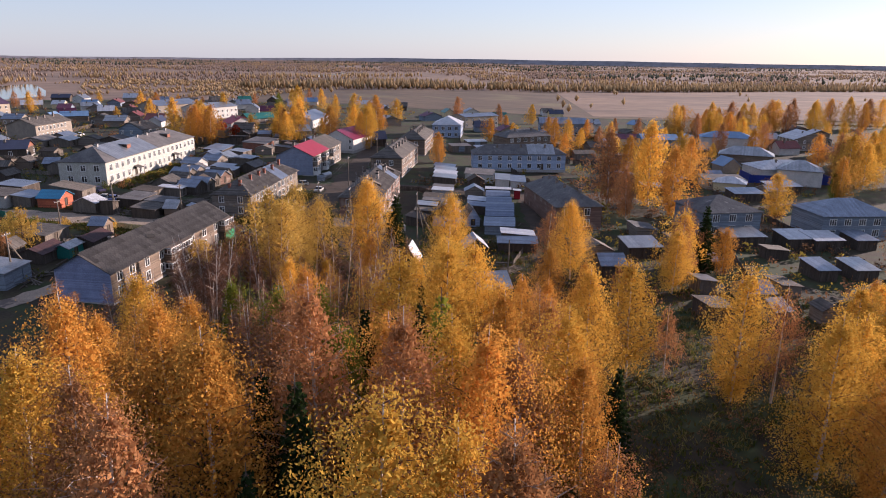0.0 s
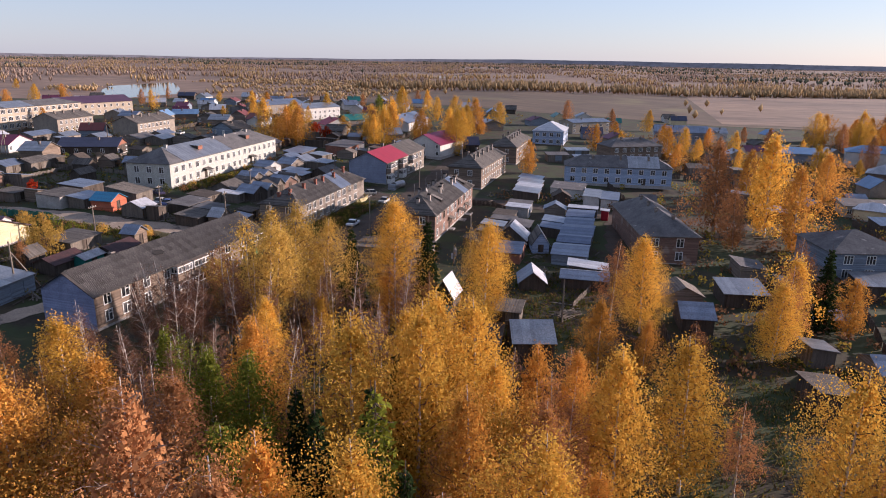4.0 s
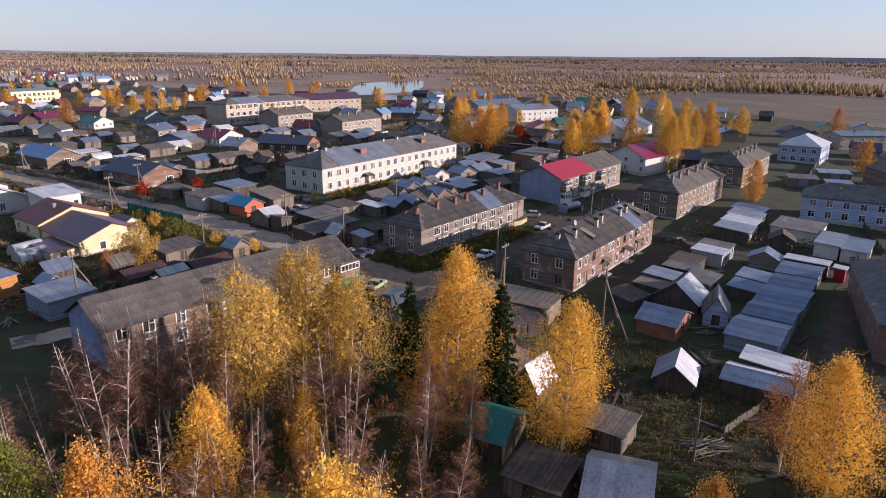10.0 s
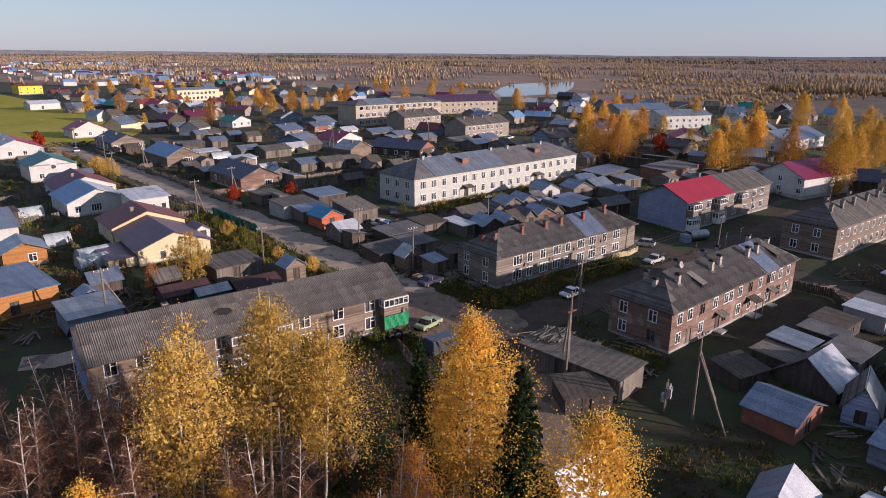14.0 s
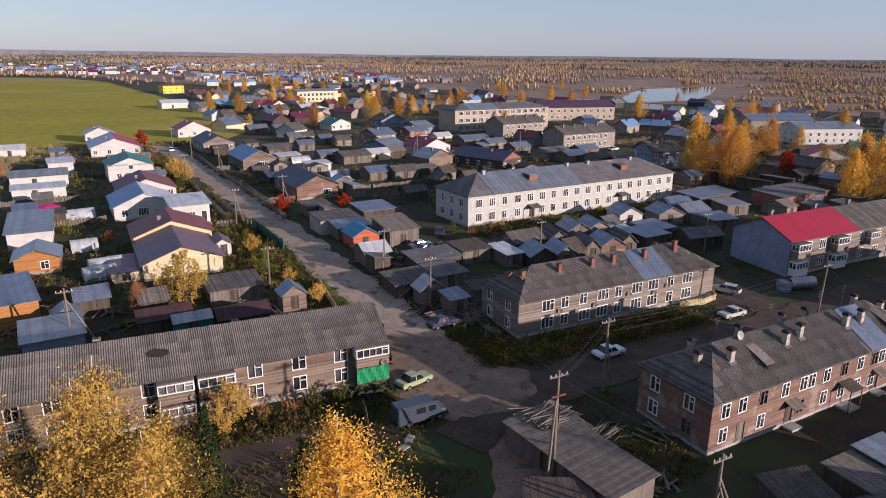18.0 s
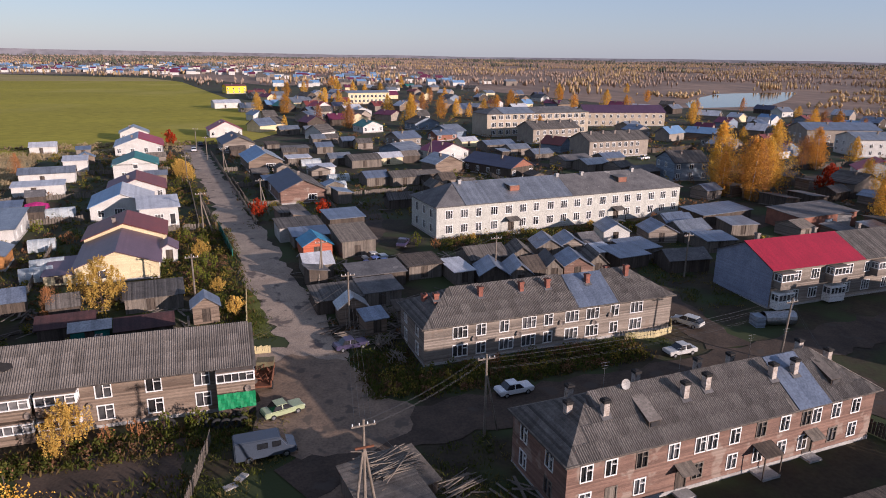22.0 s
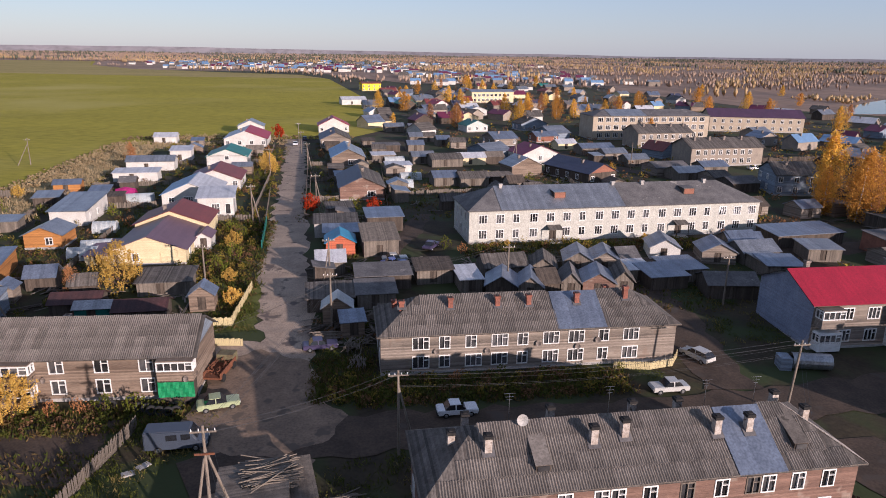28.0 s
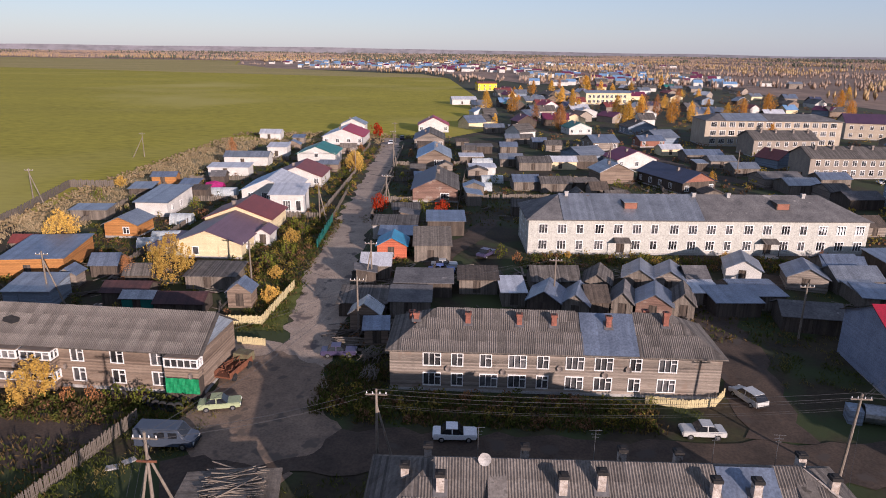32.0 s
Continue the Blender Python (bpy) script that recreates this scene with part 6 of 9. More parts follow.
shed("small timber shed in the crowded yard under a slate roof", 17.0, 25.9, 4, 6.7, 5.5, 2.1, "gx", 1.4, WOOD_PLANK, SLATE_OLD)
shed("small timber shed in the crowded yard under a slate roof", 24.0, 25.9, -14, 3.9, 5.5, 2.1, "gy", 1.4, WOOD_PLANK, SLATE_OLD)
shed("small timber shed in the crowded yard under a blue-grey sheet roof", 30.2, 28.4, -14, 4.5, 5.5, 2.1, "gy", 1.4, WOOD_PLANK, METAL_BLUE)
shed("small timber shed in the crowded yard under a blue-grey sheet roof", 34.4, 28.0, -14, 4.7, 5.5, 2.1, "gy", 1.4, WOOD_GREY, METAL_BLUE)
shed("small timber shed in the crowded yard under a black felt roof", 39.4, 27.4, 4, 3.1, 5.5, 2.1, "gx", 1.4, WOOD_PLANK, FELT)
shed("small timber shed in the crowded yard under a blue-grey sheet roof", 46.7, 33.2, -14, 5.0, 5.5, 2.1, "gy", 1.4, WHITE_WALL, METAL_BLUE)
shed("small timber shed in the crowded yard under a blue-grey sheet roof", 54.6, 30.4, -14, 5.5, 5.5, 2.1, "gy", 1.4, WOOD_GREY, METAL_BLUE)
shed("small timber shed in the crowded yard under a pale sheet roof", 12.5, 21.5, 4, 3.2, 5.5, 2.1, "mono", 0.4, WOOD_PLANK, METAL_WHITE)
shed("small timber shed in the crowded yard under a blue-grey sheet roof", 15.7, 19.4, -14, 4.4, 5.5, 2.1, "gy", 1.4, WOOD_DARK, METAL_BLUE)
shed("small timber shed in the crowded yard under a blue-grey sheet roof", 20.2, 18.6, -14, 3.5, 5.5, 2.1, "gy", 1.4, WOOD_PLANK, METAL_BLUE)
shed("small timber shed in the crowded yard under a dark board roof", 23.8, 19.1, 4, 2.8, 5.5, 2.1, "gx", 1.4, WOOD_DARK, WOOD_DARK)
shed("small timber shed in the crowded yard under a black felt roof", 26.9, 19.6, -14, 2.8, 5.5, 2.1, "gy", 1.4, WOOD_PLANK, FELT)
shed("small timber shed in the crowded yard under a blue-grey sheet roof", 30.1, 19.3, -14, 4.6, 5.5, 2.1, "gy", 1.4, WOOD_RED, METAL_BLUE)
shed("small timber shed in the crowded yard under a slate roof", 34.9, 19.6, -14, 2.9, 5.5, 2.1, "gy", 1.4, WOOD_PLANK, SLATE_OLD)
shed("small timber shed in the crowded yard under a pale sheet roof", 38.9, 23.2, 4, 3.8, 5.5, 2.1, "mono", 0.4, WOOD_PLANK, METAL_WHITE)
shed("small timber shed in the crowded yard under a blue-grey sheet roof", 40.9, 19.9, 4, 6.1, 5.5, 2.1, "mono", 0.4, WOOD_DARK, METAL_BLUE)
shed("small timber shed in the crowded yard under a blue-grey sheet roof", 45.1, 22.4, 4, 6.1, 5.5, 2.1, "mono", 0.4, WOOD_PLANK, METAL_BLUE)
shed("small timber shed in the crowded yard under a zinc roof", 61.2, 28.9, 4, 6.7, 5.5, 2.1, "gx", 1.4, WOOD_PLANK, METAL_GREY)
shed("small timber shed in the crowded yard under a blue-grey sheet roof", 62.5, 34.0, 4, 4.8, 5.5, 2.1, "gx", 1.4, WOOD_PLANK, METAL_BLUE)
shed("small timber shed in the crowded yard under a zinc roof", 61.8, 25.0, 4, 3.9, 5.5, 2.1, "mono", 0.4, WOOD_PLANK, METAL_GREY)
shed("yard shed under a black felt roof", 48.0, 16.3, -8, 7.3, 5, 2.2, "gx", 1.2, WOOD_DARK, FELT)
shed("yard shed under a blue-grey sheet roof", 61.4, 22.7, -8, 5.8, 5, 2.2, "mono", 0.4, WOOD_PLANK, METAL_BLUE)
shed("yard shed under a zinc roof", 73.3, 29.5, -8, 5.7, 5, 2.2, "mono", 0.4, WOOD_PLANK, METAL_GREY)
shed("yard shed under a blue-grey sheet roof", 61.8, 34.4, -8, 5.9, 5, 2.2, "gx", 1.2, WOOD_PLANK, METAL_BLUE)
shed("dark tumbledown shed near the street under a board roof", -9.2, 16.9, 2, 6.2, 5, 2.0, "mono", 0.5, WOOD_DARK, SLATE_OLD)
shed("dark tumbledown shed near the street under a black felt roof", -2.5, 23.8, 2, 8.0, 5, 2.2, "mono", 0.4, WOOD_DARK, FELT)
shed("dark tumbledown shed near the street under a pale sheet roof", -8.4, 30.3, 2, 4.3, 5, 2.2, "gx", 1.2, WOOD_PLANK, METAL_WHITE)
shed("dark tumbledown shed near the street under a board roof", 6.5, 25.4, 2, 5.5, 5, 2.2, "mono", 0.4, WOOD_PLANK, WOOD_DARK)
shed("dark tumbledown shed near the street under a black felt roof", -2.5, 17.3, 2, 5.3, 5, 2.2, "mono", 0.4, WOOD_PLANK, FELT)
shed("collapsing plank shed with loose boards on its roof", -12.8, -23.2, 10, 6.2, 4.8, 1.4, "mono", 0.4, WOOD_DARK, WOOD_PLANK)


# ---- the far village, far woods and the horizon ----
far = random.Random(77)


def clear(x, y, gap):
    return all((x - a) ** 2 + (y - b) ** 2 > (gap + max(c, d) * 0.6) ** 2 for a, b, _, c, d in ((f[0] + f[3] / 2 * math.cos(radians(f[2])), f[1] + f[3] / 2 * math.sin(radians(f[2])), 0, f[3], f[4]) for f in FOOT))


tops = [METAL_BLUE, METAL_GREY, SLATE_OLD, METAL_SKYPALE, METAL_TEAL, METAL_MAROON, METAL_WHITE, METAL_NAVY, FELT, METAL_BROWN, SLATE_OLD, METAL_GREY]
sides = [WOOD_GREY, WHITE_WALL, WOOD_BLUE, CREAM_WALL, WOOD_BROWN, WHITE_WALL, BRICK_GREY, WOOD_DARK]
words = {METAL_BLUE.name: "blue-grey", METAL_GREY.name: "zinc", SLATE_OLD.name: "slate", METAL_SKYPALE.name: "light blue", METAL_TEAL.name: "teal", METAL_MAROON.name: "crimson", METAL_WHITE.name: "pale", METAL_NAVY.name: "dark blue", FELT.name: "black felt", METAL_BROWN.name: "red-brown"}
made = 0
for tries in range(4000):
    if made >= 168:
        break
    zone = far.choice(((30, 210, 180, 360), (120, 180, 320, 330), (150, 60, 320, 190), (120, -90, 330, 60), (100, -230, 260, -100), (80, 330, 230, 560), (20, 60, 100, 200), (0, 225, 70, 340), (20, 330, 100, 480), (150, 60, 320, 190)))
    x, y = far.uniform(zone[0], zone[2]), far.uniform(zone[1], zone[3])
    if y > 300 and x > 250:
        continue
    if not clear(x, y, 7):
        continue
    w, d = far.uniform(7, 12), far.uniform(6, 9)
    top = far.choice(tops)
    house("far village house with a " + words[top.name] + " roof", x, y, far.choice((10, 15, -75, -60)) + far.uniform(-8, 8), w, d, far.uniform(2.6, 3.2), far.choice(("gx", "gy", "gx")), far.uniform(1.8, 2.6), far.choice(sides), top, plinth=0, group="far village houses", wins="auto" if made < 26 else (), chims="auto")
    made += 1
for i in range(96):
    zone = far.choice(((0, 225, 70, 340), (20, 330, 100, 480), (30, 210, 180, 360), (120, 180, 320, 330), (150, 60, 320, 190), (120, -90, 330, 60), (100, -230, 260, -100), (80, 330, 230, 560)))
    x, y = far.uniform(zone[0], zone[2]), far.uniform(zone[1], zone[3])
    if clear(x, y, 2):
        stand(far.choice([gold_far, gold_far, amber_far, rust_far]), x, y, far.uniform(6, 12), i)


def far_wood(name, n, place, mat_, low, high, label, seed, fat=0.33):
    """Very many far trees as one mass: each a small uneven spindle."""
    r = np.random.RandomState(seed)
    P = place(r, n)
    n = len(P)
    h = r.uniform(low, high, n)
    k = 3
    ang = np.arange(k) * 2 * np.pi / k
    rad = h[:, None] * fat * r.uniform(0.6, 1.3, (n, k))
    zr = h[:, None] * r.uniform(0.35, 0.65, (n, k))
    z0 = np.interp(P[:, 1], (-3000, -400, -114, -29, 0, 43, 100, 1000, 5000), (-8, -6, -4, -0.8, -0.1, 2.2, 2.4, 3, 3))
    ring = np.stack([P[:, 0, None] + np.cos(ang) * rad, P[:, 1, None] + np.sin(ang) * rad, z0[:, None] + zr], -1)
    bot = np.stack([P[:, 0], P[:, 1], z0 + 0.3], -1)[:, None]
    top = np.stack([P[:, 0] + r.normal(0, 0.4, n), P[:, 1] + r.normal(0, 0.4, n), z0 + h], -1)[:, None]
    V = np.concatenate([bot, ring, top], 1).reshape(-1, 3)
    base = np.arange(n) * (k + 2)
    F = []
    for i in range(k):
        j = (i + 1) % k
        F.append(np.stack([base, base + 1 + j, base + 1 + i], 1))
        F.append(np.stack([base + k + 1, base + 1 + i, base + 1 + j], 1))
    F = np.stack(F, 1).reshape(-1, 3).astype(np.int32)
    me = bpy.data.meshes.new(name)
    me.vertices.add(len(V))
    me.vertices.foreach_set("co", V.astype(np.float32).ravel())
    me.loops.add(F.size)
    me.loops.foreach_set("vertex_index", F.ravel())
    me.polygons.add(len(F))
    me.polygons.foreach_set("loop_start", np.arange(0, F.size, 3, dtype=np.int32))
    me.materials.append(mat_)
    me.update(calc_edges=True)
    return tagged(new(name, me), label, "woods", kind="stuff")


def sector(r, n, a0, a1, d0, d1, power=1.0):
    a = np.radians(r.uniform(a0, a1, n))
    d = d0 + (d1 - d0) * r.uniform(0, 1, n) ** power
    return np.stack([-60 + np.sin(a) * d, -60 + np.cos(a) * d], 1)


def masked(P):
    """Leaves the field, the meadow, the river and the village free."""
    x, y = P[:, 0], P[:, 1]
    field = (x < np.interp(y, (0, 190, 240, 430, 725, 850, 925, 1045, 1250, 1600), (-70, 10, 30, 12, -16, -56, -166, -322, -446, -556))) & (y < 1600)
    village = (x < np.interp(y, (-300, 0, 250, 330, 600, 640), (300, 345, 345, 250, 220, 60))) & (y < 620)
    river = (x > 270) & (x < 560) & (y > np.interp(x, (290, 360, 540), (255, 270, 380))) & (y < np.interp(x, (290, 330, 400, 545), (310, 350, 410, 455)))
    reach = (x > 940) & (x < 1310) & (y > 205) & (y < 285)
    town = (x > -400) & (x < 120) & (y > 900) & (y < 1400) & (np.arange(len(P)) % 4 > 0)
    return P[~(field | village | river | reach | town)]


def clumped(P, seed, scale, share):
    """Keeps what lies in woods, by a smooth random map."""
    keep = [noise.noise(Vector((x / scale + seed, y / scale, 0.3 * seed))) > share for x, y in P]
    return P[np.array(keep, bool)]


# distance haze is put into these two colours: paler and greyer than near foliage
WOOD_GOLD_HAZED = leaf_mat("hazed_gold_foliage", (0.43, 0.295, 0.155), (0.57, 0.41, 0.22))
WOOD_BROWN_HAZED = leaf_mat("hazed_bare_twigs", (0.34, 0.25, 0.19), (0.45, 0.33, 0.25))
DRY_SCRUB = leaf_mat("dry_pale_scrub", (0.26, 0.19, 0.10), (0.36, 0.27, 0.15))
WOOD_PINE = leaf_mat("far_pine", (0.10, 0.105, 0.075), (0.16, 0.155, 0.11))


def beyond(P, edge):
    """Leaves the open meadow between the village and the woods nearly free."""
    x, y = P[:, 0], P[:, 1]
    open_ = (y < 430) & (x < edge + np.interp(y, (-1200, -760, -430, -120, -52, 61, 180, 260, 430), (960, 930, 815, 680, 645, 560, 490, 590, 520)))
    return P[~open_]


def edge_belt(r, n):
    y = r.uniform(-900, 200, n)
    return np.stack([np.interp(y, (-1200, -760, -430, -120, -52, 61, 180), (960, 930, 815, 680, 645, 560, 490)) + 4 + r.uniform(0, 1, n) ** 1.5 * 130, y], 1)


far_wood("far_birches", 56000, lambda r, n: clumped(beyond(masked(sector(r, n, -40, 130, 380, 3000, 1.0)), 0), 1, 130, 0.18), WOOD_GOLD_HAZED, 5, 10, "golden birch woods stretching over the plain", 3, 0.19)
far_wood("far_bare_wood", 110000, lambda r, n: clumped(beyond(masked(sector(r, n, -40, 130, 420, 4850, 0.66)), 60), 5, 190, 0.06), WOOD_BROWN_HAZED, 4, 8.5, "brown half-bare woods to the horizon", 4, 0.26)
far_wood("far_pines", 14000, lambda r, n: clumped(beyond(masked(sector(r, n, -50, 130, 1300, 4850, 0.8)), 180), 9, 420, 0.12), WOOD_PINE, 8, 13, "dark conifer woods in long strips", 5)
far_wood("meadow_edge_trees", 2600, edge_belt, WOOD_GOLD_HAZED, 5, 11, "golden trees along the edge of the river meadow", 19, 0.2)
far_wood("meadow_trees", 60, lambda r, n: clumped(masked(np.stack([r.uniform(360, 700, n), r.uniform(-500, 260, n)], 1)), 3, 60, 0.05), WOOD_GOLD_HAZED, 4, 8, "scattered golden trees on the river meadow", 9)
far_wood("field_edge_scrub", 900, lambda r, n: np.stack([r.uniform(-84, -76, n), r.uniform(50, 178, n)], 1), DRY_SCRUB, 0.3, 1.1, "dry scrub along the edge of the field", 6, 0.5)
far_wood("field_end_scrub", 500, lambda r, n: np.stack([r.uniform(-84, 0, n), r.uniform(186, 196, n)], 1), DRY_SCRUB, 0.3, 1.2, "dry scrub at the end of the street", 7, 0.5)
far_wood("river_scrub", 2600, lambda r, n: clumped(masked(np.stack([r.uniform(345, 700, n), r.uniform(130, 430, n)], 1)), 4, 40, -0.1), WOOD_GOLD_HAZED, 1.5, 5, "brown scrub on the river meadow", 8, 0.45)


def far_town(name, n, x0, y0, x1, y1, seed):
    r = random.Random(seed)
    s = Shape()
    for _ in range(n):
        x, y = r.uniform(x0, x1), r.uniform(y0, y1)
        w, d, h, k = r.uniform(7, 14), r.uniform(6, 10), r.uniform(3, 5), r.uniform(2, 3)
        z, m = ground_z(y) - 0.2, r.randrange(4)
        s.box(x, y, z, x + w, y + d, z + h, m=r.choice((0, 0, 1)))
        q = 2 + m
        s.face((x, y, z + h), (x + w, y, z + h), (x + w, y + d / 2, z + h + k), (x, y + d / 2, z + h + k), m=q)
        s.face((x + w, y + d, z + h), (x, y + d, z + h), (x, y + d / 2, z + h + k), (x + w, y + d / 2, z + h + k), m=q)
        s.face((x, y + d, z + h), (x, y, z + h), (x, y + d / 2, z + h + k), m=0)
        s.face((x + w, y, z + h), (x + w, y + d, z + h), (x + w, y + d / 2, z + h + k), m=0)
    ob = part(name, s, [WHITE_WALL, WOOD_GREY, METAL_GREY, METAL_MAROON, METAL_SKYPALE, SLATE_OLD])
    return tagged(ob, "far settlement of small bright-roofed houses across the field", "settlement", kind="stuff")


far_town("far_settlement", 90, -300, 1070, 60, 1300, 12)
far_town("far_settlement", 110, -420, 1300, 420, 1750, 14)
far_town("far_settlement", 40, -120, 950, 100, 1060, 15)
far_town("far_settlement", 90, 60, 600, 320, 960, 13)

ridge = Shape()
rr = random.Random(9)
n = 80
for i in range(n + 1):
    a = radians(-60 + 200 * i / n)
    h = float(np.interp(-60 + 200 * i / n, (-60, -10, 0, 15, 30, 40, 55, 65, 80, 90, 110, 140), (36, 40, 33, 25, 20, 24, 18, 19, 30, 31, 22, 20))) + 5 * noise.noise(Vector((i * 0.4, 2, 0)))
    for d, z in ((4700, -10), (4800, h), (4990, h * 0.9)):
        ridge.v.append((-60 + math.sin(a) * d, -60 + math.cos(a) * d, z))
for i in range(n):
    for k in range(2):
        q = i * 3 + k
        ridge.f.append((q, q + 1, q + 4, q + 3))
        ridge.m.append(0)
# the greyed mauve of the ridge stands in for haze before it
tagged(part("backdrop", ridge, mat("hazed_ridge", (0.25, 0.225, 0.23), (0.20, 0.185, 0.19), 0.004, 1.0, 0.1, 0.02)), "low wooded ridge on the horizon", "ridge", kind="structure")


# ---- parts and small things ----
def paint(name, c):
    return mat(name, c, tuple(v * 0.85 for v in c), 1.5, 0.3, 0.03, 20, spec=0.5)


PAINT_WHITE, PAINT_SILVER, PAINT_GREEN = paint("white_car_paint", (0.72, 0.72, 0.72)), paint("silver_car_paint", (0.48, 0.47, 0.44)), paint("pale_green_car_paint", (0.33, 0.37, 0.21))
PAINT_BLUE, PAINT_NAVY, PAINT_GREY = paint("blue_car_paint", (0.10, 0.15, 0.38)), paint("dark_violet_car_paint", (0.06, 0.05, 0.10)), paint("grey_blue_van_paint", (0.05, 0.062, 0.085))
LAMP_GLASS = mat("lamp_glass", (0.75, 0.75, 0.72), None, 2, 0.15, 0.02, 10)


def extruded(profile, wide, inset=0.0, bevel=0.05):
    """A side outline (x, z) drawn across the width, with softened edges."""
    bm = bmesh.new()
    a = [bm.verts.new((x, -wide / 2 + inset, z)) for x, z in profile]
    b = [bm.verts.new((x, wide / 2 - inset, z)) for x, z in profile]
    bm.faces.new(a)
    bm.faces.new(list(reversed(b)))
    for i in range(len(profile)):
        j = (i + 1) % len(profile)
        bm.faces.new((a[j], a[i], b[i], b[j]))
    bmesh.ops.recalc_face_normals(bm, faces=bm.faces[:])
    bmesh.ops.bevel(bm, geom=bm.edges[:], offset=bevel, segments=2, affect="EDGES", clamp_overlap=True)
    return bm


def bm_part(name, bm, mat_, parent, label=""):
    me = bpy.data.meshes.new(name)
    bm.to_mesh(me)
    bm.free()
    me.materials.append(mat_)
    ob = new(name, me)
    ob.parent = parent
    if label:
        ob["label"] = label
    return ob


def taper(bm, z0, z1, k):
    for v in bm.verts:
        f = max(0, min(1, (v.co.z - z0) / (z1 - z0)))
        v.co.y *= 1 - k * f
    return bm


def car(label, x, y, rot, mat_, style="sedan"):
    ob = thing("van" if style == "van" else "car", x, y, rot, label, "van" if style == "van" else "car", "parked cars")
    if style == "van":
        L, W = 5.5, 2.0
        bm_part("body", taper(extruded([(-2.7, 0.35), (2.65, 0.35), (2.72, 0.95), (1.95, 1.2), (1.3, 2.1), (-2.7, 2.15)], W, 0, 0.09), 1.2, 2.2, 0.10), mat_, ob)
        g = Shape()
        g.slab((1.93, -0.82, 1.26), (1.93, 0.82, 1.26), (1.38, 0.78, 2.02), (1.38, -0.78, 2.02), 0.03)
        part("windscreen", g, CAR_GLASS, ob)
        for sy in (-1, 1):
            for x0, x1 in ((0.55, 1.35), (-0.75, 0.2)):
                q = Shape()
                q.box(x0, sy * 0.955 - 0.03, 1.25, x1, sy * 0.955 + 0.03, 1.8)
                part("side_window", q, CAR_GLASS, ob)
        wx, wr = (1.75, -1.5), 0.36
    else:
        L, W = 4.15, 1.62
        if style == "hatch":
            low = [(-2.05, 0.32), (2.05, 0.32), (2.1, 0.7), (1.05, 0.95), (-2.0, 1.0), (-2.1, 0.7)]
            cab = [(1.05, 0.9), (0.35, 1.45), (-1.45, 1.45), (-2.02, 0.95)]
        else:
            low = [(-2.05, 0.32), (2.05, 0.32), (2.1, 0.72), (2.0, 0.86), (-2.0, 0.9), (-2.1, 0.75)]
            cab = [(0.85, 0.84), (0.3, 1.38), (-0.85, 1.4), (-1.35, 0.88)]
        bm_part("body", extruded(low, W, 0, 0.07), mat_, ob)
        bm_part("glasshouse", taper(extruded(cab, W - 0.08, 0, 0.03), 0.9, 1.4, 0.18), CAR_GLASS, ob, "dark window band")
        top = Shape()
        xs = [c[0] for c in cab]
        zt = max(c[1] for c in cab)
        top.box(cab[2][0] + 0.02, -W * 0.4, zt - 0.03, cab[1][0] - 0.02, W * 0.4, zt + 0.03)
        part("roof", top, mat_, ob)
        for sy in (-1, 1):
            for xa in (-0.25,):
                p = Shape()
                p.slab((xa - 0.05, sy * 0.77, 0.9), (xa + 0.05, sy * 0.77, 0.9), (xa + 0.05, sy * 0.655, zt), (xa - 0.05, sy * 0.655, zt), 0.03 * -sy)
                part("pillar", p, mat_, ob)
        wx, wr = (1.3, -1.25), 0.3
    for sx in wx:
        for sy in (-1, 1):
            t = Shape()
            t.tube((sx, sy * (W / 2 - 0.17), wr), (sx, sy * (W / 2 + 0.02), wr), wr, wr, 14)
            ty = part("tyre", t, RUBBER, ob)
            q = Shape()
            q.tube((sx, sy * (W / 2 + 0.0), wr), (sx, sy * (W / 2 + 0.035), wr), wr * 0.6, wr * 0.5, 12)
            part("rim", q, STEEL, ty)
    for sy in (-1, 1):
        q = Shape()
        q.box(L / 2 - 0.06 if style != "van" else 2.66, sy * W * 0.36 - 0.14, 0.58, (L / 2 + 0.03) if style != "van" else 2.74, sy * W * 0.36 + 0.14, 0.76)
        part("headlight", q, LAMP_GLASS, ob)
    for ex in (-1, 1):
        q = Shape()
        q.box(ex * (L / 2 + 0.0) - 0.07, -W / 2 + 0.05, 0.38, ex * (L / 2 + 0.0) + 0.07, W / 2 - 0.05, 0.5)
        part("bumper", q, RUBBER, ob)
    return ob


car("white saloon car parked on the dark street", 6.9, -9.3, 2, PAINT_WHITE)
car("silver saloon car parked by the street", 30.5, -7.4, 180, PAINT_SILVER)
car("silver hatchback on the earth yard", 37.4, -0.6, 112, PAINT_SILVER, "hatch")
car("pale green old saloon car beside the long house", -17.0, -5.4, 14, PAINT_GREEN)
car("grey-blue delivery van parked by the fence", -19.5, -11.9, 1, PAINT_GREY, "van")
car("dark violet saloon car on the grass verge", -7.2, 6.5, 6, PAINT_NAVY)
car("blue saloon car by the garages", 3.6, 33.4, 4, PAINT_BLUE)
car("pale car behind the blue one", 3.9, 35.6, 4, PAINT_SILVER)
car("dark car on the earth drive", 10.6, 41.4, 60, PAINT_NAVY)
car("white car far up the street", -21.0, 172.0, 90, PAINT_WHITE)
car("white car by the grey brick house", 116.0, 113.0, 10, PAINT_WHITE)
car("dark car at the end of the street", -18.5, 186.0, 95, PAINT_NAVY)


